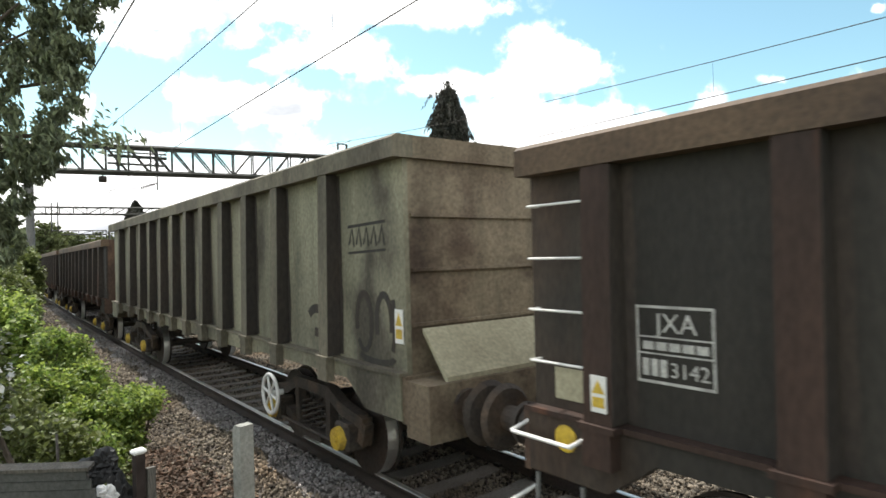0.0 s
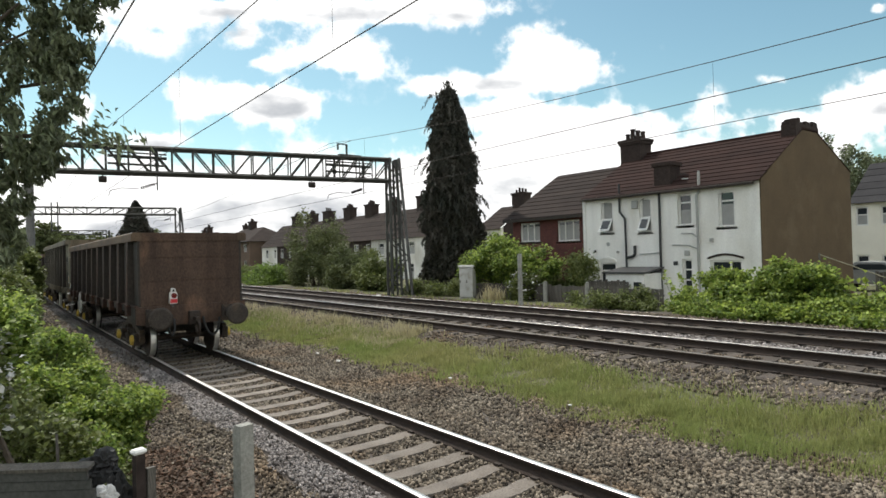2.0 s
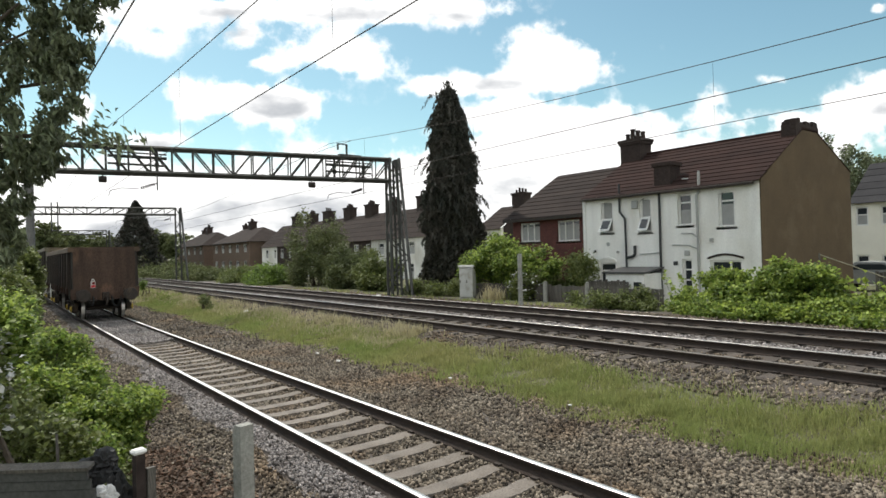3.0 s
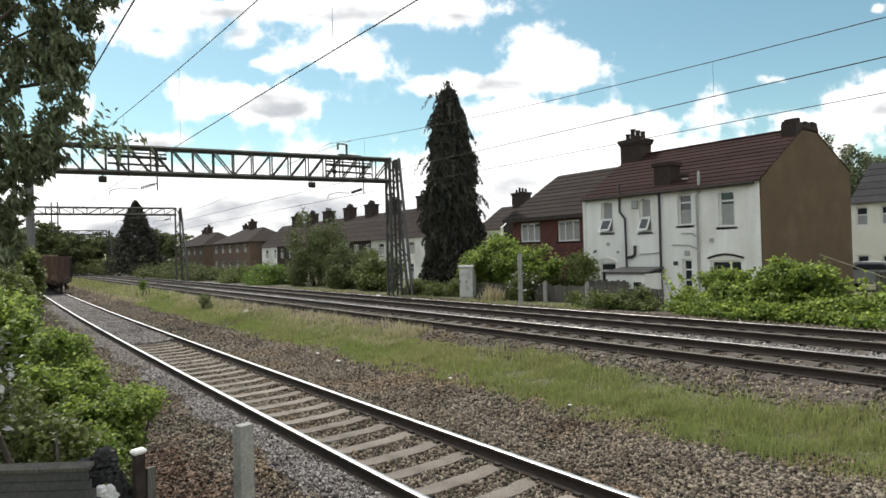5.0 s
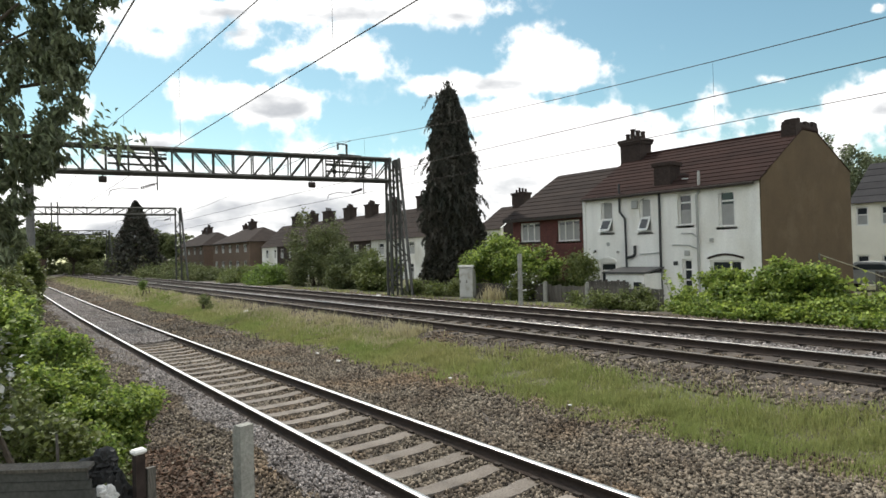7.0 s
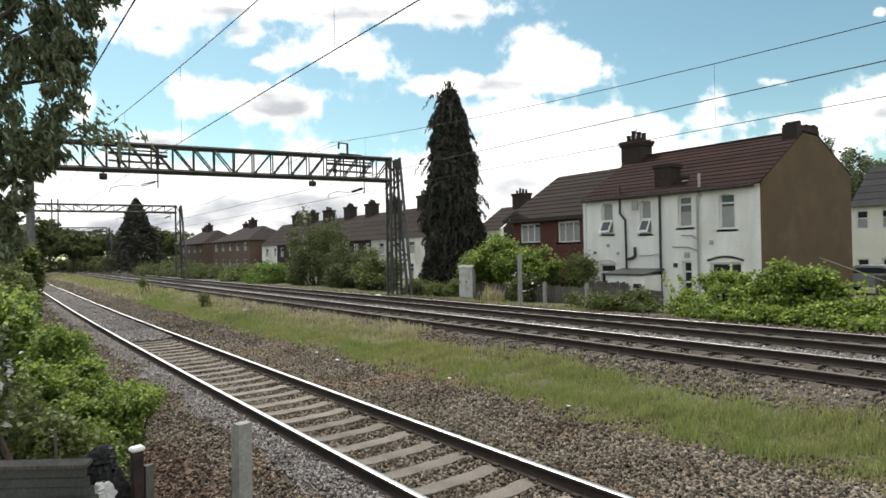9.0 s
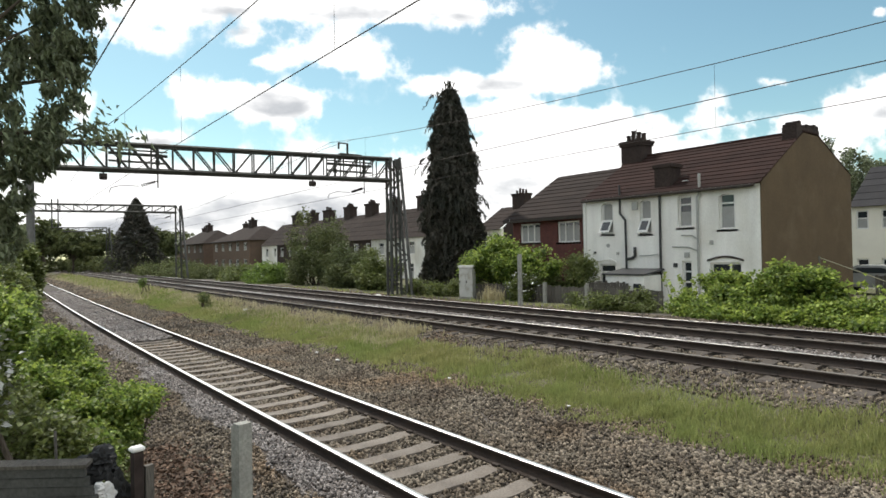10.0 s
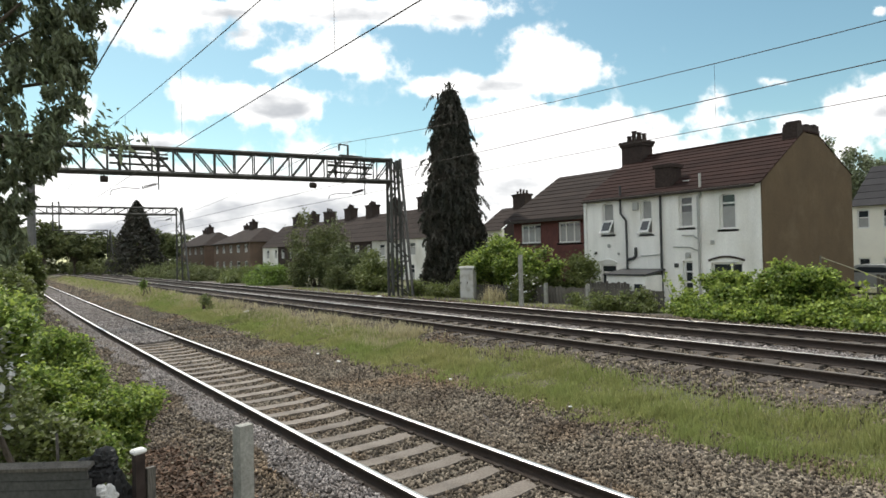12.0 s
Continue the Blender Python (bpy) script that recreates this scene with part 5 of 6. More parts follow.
    for k, (y, z, s) in enumerate(((11.9, 2.62, 0.07), (13.4, 1.75, 0.08), (16.1, 2.25, 0.05), (17.3, 2.3, 0.05), (12.9, 2.15, 0.1))):
        part("wall_fitting", boxed(X - 0.07, X - 0.001, y - s, y + s, z - s, z + s, 0.01), PIPE_GREY if k % 2 == 0 else PIPE_BLACK, h)
    part("boundary_trim", boxed(X - 0.06, X, Y1 - 0.08, Y1 + 0.06, ZG, ZE - 0.1), WHITE, h)
    bm = bmesh.new()
    tube(bm, (X - 0.03, 16.6, 2.6), (X + 0.01, 16.6, 2.6), 0.09, 10)
    part("wall_vent", bm, PIPE_GREY, h)
    part("alarm_box", boxed(X - 0.08, X, 15.05, 15.34, 4.05, 4.38, 0.02), PIPE_GREY, h, "small grey wall box")
    # wide plain stack that grows out of the gable, its top broken
    bm = boxed(25.0, 27.1, 10.055, 10.6, 6.0, 7.02)
    rough = part("chimney", bm, BRICK_DARK, h, "wide sooty chimney stack with a broken top")
    rb = random.Random(12)
    for k in range(9):
        z = 7.0 + 0.14 + 0.1 * math.sin(k * 1.9) + rb.uniform(-0.05, 0.06)
        part("broken_brick", boxed(25.02 + k * 0.228, 25.23 + k * 0.228, 10.07, 10.58, 7.021, max(z, 7.05)), BRICK_DARK, rough)
    chimney(h, 25.0, 25.9, 16.9, 18.0, 6.2, 7.6, 4)
    part("stub_chimney", boxed(22.2, 22.95, 13.68, 14.4, 4.6, 5.7), BRICK_DARK, h, "low dark stack on the roof slope")
    part("stack_cap", boxed(22.14, 23.01, 13.62, 14.46, 5.702, 5.84), BRICK_DARK, h)
    part("stack_flashing", prism(bmesh.new(), [(22.06, 4.72), (23.25, 5.43), (23.25, 5.52), (22.06, 4.81)], "y", 13.45, 14.6), TILE_GREY, h)
    part("roof_vent", boxed(22.5, 22.65, 13.1, 13.35, 5.02, 5.12), WHITE, h)
    pipe(h, [(25.3, 17.5, 7.5), (25.3, 17.3, 8.2)], 0.015, GALV, "aerial")
    # low lean-to
    part("lean_to", boxed(X - 1.3, X - 0.01, 13.98, 15.8, ZG, 1.38), RENDER_WHITE, h, "white lean-to")
    bm = bmesh.new()
    prism(bm, [(X - 1.4, 1.382), (X - 0.01, 1.56), (X - 0.01, 1.62), (X - 1.4, 1.44)], "y", 13.9, 15.9)
    part("lean_to_roof", bm, PIPE_BLACK, h)
    part("lean_to_window", boxed(X - 1.33, X - 1.303, 14.1, 14.45, 0.5, 1.05), GLASS, h)
    return h


def red_house():
    h = thing("terraced_house", "red brick house with a hipped brown tiled roof", "house")
    X, Y0, Y1, ZE, ZG = 23.0, 18.1, 23.5, 4.05, -0.15
    holes = [(21.56, 22.98, 2.87, 3.86), (19.0, 20.4, 2.83, 3.86)]
    part("wall", wall_with_holes(bmesh.new(), X, X + 0.28, Y0, Y1, ZG, ZE, holes), BRICK_RED, h, "dark red brick wall")
    for y in (Y0, Y1 - 0.25):
        part("side_wall", boxed(X + 0.281, 30, y, y + 0.25, ZG, ZE), BRICK_RED, h)
    part("back_wall", boxed(29.72, 30, Y0 + 0.251, Y1 - 0.251, ZG, ZE), BRICK_RED, h)
    roof_slope(h, TILE_GREY, (X - 0.4, ZE + 0.02), (26.9, 6.7), Y0 - 0.2, Y1 + 0.35, 11, hip1=0.2)
    roof_slope(h, TILE_GREY, (30.3, ZE + 0.02), (26.9, 6.7), Y0 - 0.2, Y1 + 0.35, 11, hip1=0.2)
    bm = bmesh.new()
    prism(bm, [(X + 0.2, ZE), (26.9, 6.62), (29.9, ZE)], "y", Y1 - 0.2, Y1)
    part("gable_wall", bm, BRICK_RED, h)
    part("fascia", boxed(X - 0.42, X - 0.3, Y0, Y1 + 0.35, ZE - 0.12, ZE + 0.02), GRIME_AND_SHADE, h)
    for hh, b in zip(holes, ((22.05, 22.5), (19.45, 19.95))):
        window(h, X + 0.1, *hh, bars=tuple(("v", v) for v in b), frame_mat=WHITE, blind=0.85)
    return h


def row_house(y, w, x, base, ze, zr, wallm, roofm, group, pots=4, label="", openings=None):
    """One house of the far terrace: its rear wall faces the railway."""
    h = thing("terraced_house", label, "house", pose(x, y, base), group)
    deep = 7.0
    holes = [(w * 0.1, w * 0.1 + 0.9, 3.0, 4.3), (w * 0.58, w * 0.58 + 1.1, 3.0, 4.3), (w * 0.15, w * 0.15 + 1.2, 0.8, 2.1), (w * 0.62, w * 0.62 + 0.9, 0.1, 2.1)]
    holes = openings or holes
    part("wall", wall_with_holes(bmesh.new(), 0, 0.28, 0, w - 0.002, -0.1, ze, holes), wallm, h)
    for hh in holes:
        window(h, 0.08, *hh, bars=(("h", hh[3] - 0.45),), sill=False, blind=0.6)
    bm = bmesh.new()
    prism(bm, [(0.281, -0.1), (0.281, ze), (deep / 2, zr - 0.06), (deep, ze), (deep, -0.1)], "y", 0.0, 0.25)
    part("party_wall", bm, BRICK_DARK, h)
    roof_slope(h, roofm, (-0.3, ze - 0.1), (deep / 2, zr), 0, w - 0.01, 6)
    roof_slope(h, roofm, (deep + 0.3, ze - 0.1), (deep / 2, zr), 0, w - 0.01, 4)
    if pots:
        chimney(h, deep / 2 - 0.5, deep / 2 + 0.5, -0.2, 1.5, zr - 0.5, zr + 1.25, pots)
    return h


def hipped_house(x, y, w, ze, zr, label):
    """A house pair with a roof that slopes on all four sides; its rear wall faces the railway."""
    h = thing("hipped_house", label, "house", pose(x, y, 0))
    deep = 8.0
    holes = [(k * w / 5 + w * 0.1 - 0.7, k * w / 5 + w * 0.1 + 0.7, z, z + 1.25) for k in range(5) for z in (0.9, 3.6)]
    part("wall", wall_with_holes(bmesh.new(), 0, 0.28, 0, w, -0.1, ze, holes), BRICK_ORANGE, h, "brown brick rear wall")
    for hh in holes:
        window(h, 0.08, *hh, bars=(("v", (hh[0] + hh[1]) / 2),), sill=False, blind=0.5)
    for a in (0.0, w - 0.25):
        part("side_wall", boxed(0.281, deep, a, a + 0.25, -0.1, ze - 0.01), BRICK_ORANGE, h)
    part("back_wall", boxed(deep - 0.25, deep, 0.251, w - 0.251, -0.1, ze - 0.01), BRICK_ORANGE, h)
    bm = bmesh.new()
    o = 0.4
    low = [bm.verts.new(p) for p in ((-o, -o, ze), (deep + o, -o, ze), (deep + o, w + o, ze), (-o, w + o, ze))]
    a, b = bm.verts.new((deep / 2, deep * 0.5, zr)), bm.verts.new((deep / 2, w - deep * 0.5, zr))
    for f in ((low[0], low[1], a), (low[1], low[2], b, a), (low[2], low[3], b), (low[3], low[0], a, b), low[::-1]):
        bm.faces.new(f)
    bmesh.ops.recalc_face_normals(bm, faces=bm.faces[:])
    part("roof", bm, TILE_GREY, h, "grey brown hipped roof")
    part("gutter", boxed(-o - 0.1, -o, -o, w + o, ze - 0.1, ze + 0.02), GRIME_AND_SHADE, h)
    chimney(h, deep / 2 - 0.5, deep / 2 + 0.5, w / 2 - 0.7, w / 2 + 0.7, zr - 0.4, zr + 1.2, 3)
    chimney(h, deep / 2 + 0.6, deep / 2 + 1.5, w - 3.4, w - 2.4, zr - 1.2, zr + 0.9, 2)
    return h


white_house()
red_house()
TINTS = [RENDER_WHITE, CABINET, BRICK_DARK, RENDER_CREAM, CABINET, BRICK_ORANGE, BRICK_DARK]
NAMES = ["white rendered", "grey rendered", "sooty brick", "cream rendered", "grey rendered", "brown brick", "sooty brick"]
y, i = 46.8, 0
while y < 90:
    wd = (5.6, 6.2, 5.2)[i % 3]
    row_house(y, wd, 35.2 + 0.02 * (y - 47), -0.55, 4.75, 8.05, TINTS[i % 7], TILE_GREY, "far terrace", (4, 3, 4, 4)[i % 4],
              "%s house in a distant terrace with tiled roof" % NAMES[i % 7])
    y += wd
    i += 1
hipped_house(34.5, 94.0, 18.0, 5.2, 7.7, "distant brown brick house pair with a hipped tiled roof")
hipped_house(34.0, 116.0, 19.0, 5.2, 7.9, "distant brown brick house pair with a broad hipped roof")
row_house(43.0, 3.6, 40.5, 0.0, 4.75, 7.1, RENDER_CREAM, TILE_GREY, "", 4, "cream house half hidden by the cypress")
row_house(6.5, 6.9, 40.2, 0, 4.7, 7.2, RENDER_CREAM, SLATE, "", 0, "cream rendered house with a grey slate roof",
                  [(6.0, 6.62, 3.35, 4.42), (4.75, 5.4, 3.35, 4.42), (6.0, 6.62, 0.75, 1.68), (4.75, 5.4, 0.75, 1.68)])
row_house(-1.0, 7.2, 40.2, 0, 4.7, 7.2, RENDER_CREAM, SLATE, "", 3, "cream rendered house with a grey slate roof and chimney")


# ---- trackside things ----
def cabinet():
    c = thing("equipment_cabinet", "pale grey metal trackside equipment cabinet, weathered", "cabinet", pose(18.35, 21.85, 0.3, 0, 0, 35))
    bm = bmesh.new()
    box(bm, -0.3, 0.3, -0.32, 0.32, 0.04, 1.42, 0.02)
    part("body", bm, CABINET, c)
    bm = bmesh.new()
    prism(bm, [(-0.36, 1.422), (-0.34, 1.47), (-0.3, 1.52), (0.3, 1.52), (0.34, 1.47), (0.36, 1.422)], "y", -0.36, 0.36)
    part("lid", bm, CABINET, c)
    part("plinth", boxed(-0.33, 0.33, -0.35, 0.35, -0.12, 0.038), CONCRETE, c)
    for y0, y1 in ((-0.3, -0.01), (0.01, 0.3)):
        d = part("door", boxed(-0.318, -0.302, y0, y1, 0.1, 1.38), CABINET, c)
        part("door_handle", boxed(-0.34, -0.319, (y0 + y1) / 2 + 0.1, (y0 + y1) / 2 + 0.13, 0.7, 0.82), IRON, d)


cabinet()


def concrete_post(x, y, z0, z1, w=0.1, lean=0.0, mat=None, label="weathered concrete fence post", cap=False):
    p = thing("fence_post", label, "post", pose(x, y, z0, lean, -lean * 0.4, 12))
    h = z1 - z0
    bm = bmesh.new()
    prism(bm, [(-w / 2, 0), (w / 2, 0), (w / 2, h - w * 0.3), (w * 0.2, h), (-w / 2, h)], "x", -w / 2, w / 2)
    part("shaft", bm, mat or CONCRETE, p)
    if cap:
        part("cap", boxed(-w * 0.75, w * 0.75, -w * 0.6, w * 0.6, h + 0.001, h + 0.028, 0.009), WHITE, p, "white stone on top")
    return p


concrete_post(1.47, 4.22, -0.35, 1.21, 0.1, 0.8)
concrete_post(17.0, 17.05, 0.1, 2.3, 0.13, 0.0, label="tall grey post among the bushes")
for k, y in enumerate((15.4, 17.6, 19.6, 12.9)):
    concrete_post(19.0, y, 0.1, 1.1, 0.13, 0.0)


def board_fence(x0, y0, x1, y1, n, z0, h, mat, label, gap=0.02):
    f = thing("board_fence", label, "fence")
    a, b = Vector((x0, y0, 0)), Vector((x1, y1, 0))
    d = (b - a) / n
    ang = math.atan2(d.y, d.x)
    rng = random.Random(n)
    for i in range(n):
        hh = h * rng.uniform(0.93, 1.03)
        bm = boxed(gap / 2, d.length - gap / 2, -0.012, 0.012, 0, hh)
        part("board", bm, mat, f, m=Matrix.Translation(a + d * i + Vector((0, 0, z0))) @ Matrix.Rotation(ang + rng.uniform(-0.02, 0.02), 4, "Z"))
    for z in (0.3, h - 0.25):
        bm = bmesh.new()
        tube(bm, a + Vector((0.03, 0, z0 + z)), b + Vector((0.03, 0, z0 + z)), 0.035, 4)
        part("fence_rail", bm, mat, f)
    return f


board_fence(19.2, 12.2, 19.2, 23.0, 60, 0.1, 0.85, TIMBER, "grey weathered board fence behind the tracks")
board_fence(20.3, 14.4, 20.3, 16.4, 14, 0.0, 1.15, TIMBER, "grey weathered board fence by the white house")
board_fence(31.5, 5.0, 31.5, 9.6, 30, 0.0, 1.1, TIMBER, "dark board fence beside the gable")


def parked_car():
    c = thing("parked_car", "silver parked car seen behind the fence", "car", pose(35.5, 10.7, 0, 0, 0, 90))
    bm = bmesh.new()
    prism(bm, [(-2.0, 0.35), (-2.05, 0.75), (-1.85, 0.92), (-1.2, 0.98), (-0.5, 1.42), (0.7, 1.44), (1.3, 1.0), (1.95, 0.9), (2.05, 0.6), (2.0, 0.35)], "y", -0.82, 0.82)
    bmesh.ops.bevel(bm, geom=bm.edges[:], offset=0.05, segments=2, affect="EDGES")
    part("body", bm, CAR_PAINT, c)
    bm = bmesh.new()
    prism(bm, [(-1.0, 1.04), (-0.45, 1.31), (0.6, 1.32), (1.05, 1.05)], "y", -0.825, 0.825)
    part("side_window", bm, GLASS, c)
    for x in (-1.3, 1.3):
        for s in (-0.78, 0.78):
            bm = bmesh.new()
            tube(bm, (x, s - 0.09, 0.31), (x, s + 0.09, 0.31), 0.31, 18)
            part("wheel", bm, BLACK, c)


parked_car()


def slatted_panel():
    """Dark panel of lapped level slats standing at the boundary."""
    s = thing("slatted_panel", "dark weathered panel of level lapped slats", "fence", pose(0.44, 3.47, 1.335, 0, 0, -37) @ Matrix.Rotation(radians(14), 4, "X"))
    for k in range(26):
        z = -0.052 * k
        bm = bmesh.new()
        prism(bm, [(-0.004, z), (-0.016, z - 0.006), (-0.024, z - 0.046), (-0.012, z - 0.05)], "x", -2.4, 0.0 + 0.014 * min(k, 8))
        part("slat", bm, SHED_SHEET, s)
    part("top_rail", boxed(-2.4, 0.02, -0.03, 0.03, 0.004, 0.022), TIMBER, s)
    for x in (-2.2, -1.1, -0.1):
        part("upright", boxed(x, x + 0.06, 0.004, 0.06, -1.35, 0.0), TIMBER, s)
    for k, x in enumerate((-0.42, -0.45)):
        part("pale_spot", boxed(x, x + 0.012, -0.04, -0.034, -0.2, -0.188), WHITE, s)


slatted_panel()


def boundary_clutter():
    """Leaning stakes, a capped post, dark netting and litter at the boundary fence."""
    concrete_post(0.72, 3.74, 0.0, 1.29, 0.05, 1.5, BRICK_DARK, "dark slotted fence post with a white stone on top", True)
    concrete_post(0.77, 3.70, 0.0, 1.2, 0.045, -1.0, TIMBER, "dark timber stake against the fence post")
    # crumpled dark sheeting between panel and post, and a scrap of white paper under it
    for nm, lab, cat, at, size, mt, seed in (("plastic_sheeting", "crumpled black plastic sheeting caught on the fence", "sheeting", (0.56, 3.94, 1.19), (0.11, 0.09, 0.1), BLACK, 3.0),
                                             ("plastic_sheeting", "crumpled black plastic sheeting hanging by the post", "sheeting", (0.63, 3.83, 1.02), (0.08, 0.06, 0.15), BLACK, 8.0),
                                             ("paper_scrap", "torn white paper caught at the fence foot", "litter", (0.555, 3.75, 1.08), (0.06, 0.04, 0.07), WHITE, 5.0)):
        bm = bmesh.new()
        bmesh.ops.create_icosphere(bm, subdivisions=4, radius=1.0)
        for v in bm.verts:
            n = noise.noise(v.co * 1.7 + Vector((seed, 0, 0))) * 0.45 + (0.5 - abs(noise.noise(v.co * 4.1 + Vector((0, seed, 0))))) * 0.5
            v.co = Vector((v.co.x * size[0], v.co.y * size[1], v.co.z * size[2])) * (0.75 + n)
        tagged(part(nm, bm, mt, m=pose(*at)), lab, cat)
    bm = bmesh.new()
    tube(bm, (0.4, 4.05, 0.1), (0.37, 4.1, 1.38), 0.012, 6, 0.008)
    tagged(part("dead_branch", bm, TIMBER), "pale grey dead branch leaning in the hedge", "branch")
    rng = random.Random(8)
    for k in range(16):
        x, y = rng.uniform(0.95, 1.9), rng.uniform(3.4, 7.0)
        z = ground_z(x) + 0.07
        a = rng.uniform(0, 3.14)
        l = rng.uniform(0.15, 0.5)
        bm = bmesh.new()
        p0 = Vector((x, y, z))
        p1 = p0 + Vector((math.cos(a), math.sin(a), rng.uniform(0, 0.15))) * l
        tube(bm, p0, p0.lerp(p1, 0.5) + Vector((0, 0, 0.02)), 0.007, 5), tube(bm, p0.lerp(p1, 0.5) + Vector((0, 0, 0.02)), p1, 0.006, 5, 0.003)
        tagged(part("fallen_twig", bm, BARK), "dry brown twig fallen on the ballast", "twig", "fallen twigs")


boundary_clutter()

# washing line and its prop beside the gable
bm = bmesh.new()
tube(bm, (23.2, 8.7, 0.0), (23.2, 8.7, 2.05), 0.03, 6)
tagged(part("line_prop", bm, TIMBER), "thin pole holding a washing line", "pole")
bm = bmesh.new()
tube(bm, (23.2, 8.7, 2.0), (23.6, 6.9, 1.2), 0.018, 5)
tagged(part("washing_line", bm, PALE_PLATE), "pale slack line by the gable", "line")

# pale litter and loose pieces by the lines
for k, (x, y, z, s) in enumerate(((6.9, 14.2, -0.1, 0.045), (7.3, 9.3, -0.08, 0.035), (8.9, 24.8, 0.2, 0.1), (16.2, 26.3, 0.32, 0.14), (7.4, 6.4, -0.1, 0.03), (6.8, 12.9, -0.12, 0.05))):
    bm = bmesh.new()
    bmesh.ops.create_icosphere(bm, subdivisions=2, radius=s)
    for v in bm.verts:
        v.co = Vector((v.co.x, v.co.y, v.co.z * 0.45)) * (1 + 0.35 * noise.noise(v.co * 20))
    tagged(part("litter_piece", bm, WHITE, m=pose(x, y, z + 0.03)), "crumpled white litter on the ballast", "litter", "trackside litter")


# ---- plants ----
def limb(bm, a, b, r0, r1, rng, bends=4, seg=7):
    a, b = Vector(a), Vector(b)
    pts = [a.lerp(b, i / bends) + Vector(rng.normal(size=3)) * 0.05 * (b - a).length * (0 < i < bends) for i in range(bends + 1)]
    for i in range(bends):
        u, v = i / bends, (i + 1) / bends
        tube(bm, pts[i], pts[i + 1], r0 + (r1 - r0) * u, seg, r0 + (r1 - r0) * v)
    return pts


def shrub(name, label, base, blobs, n, leaf, mat, seed, per=14, slim=0.7, lean=0.6, sub=0.34, stems=7, second=None, category="bush", loose=0.9, shoots=0):
    rng = np.random.default_rng(seed)
    s = thing(name, label, category)
    bm = bmesh.new()
    for i in range(stems):
        b = blobs[i % len(blobs)]
        limb(bm, Vector(base) + Vector((rng.normal() * 0.15, rng.normal() * 0.15, 0)), (b[0] + rng.normal() * b[3] * 0.4, b[1] + rng.normal() * b[4] * 0.4, b[2] + b[5] * 0.3), 0.035 + 0.01 * b[5], 0.008, rng)
    part("branches", bm, BARK, s)
    small = sub_blobs(blobs, per, rng, sub)
    pts = blob_points(small, n, rng, 0.3)
    pts = pts + rng.normal(size=pts.shape) * leaf * loose
    tips = []
    for i in range(shoots):
        p = Vector(pts[rng.integers(len(pts))])
        way = Vector((rng.normal() * 0.5, rng.normal() * 0.5, 1.0)).normalized()
        for k in range(9):
            tips.append(p + way * leaf * 0.45 * k + Vector(rng.normal(size=3)) * leaf * 0.4)
            way.z -= 0.09
    tips = np.array(tips).reshape(-1, 3)
    pts = np.concatenate([pts, tips])
    part("foliage", leaf_mesh("foliage", pts, leaf, rng, slim, lean), mat, s)
    # second, brighter leaf copy a little higher: sunlit tops put into the colour
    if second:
        part("foliage", leaf_mesh("foliage", np.concatenate([blob_points(small, n // 2, rng, 0.7) + rng.normal(size=(n // 2, 3)) * leaf * loose + np.array([0, 0, leaf * 0.4]), tips + leaf * 0.15]), leaf, rng, slim, lean), second, s, "brighter leaf copy with sunlight put into its colour")
    return s


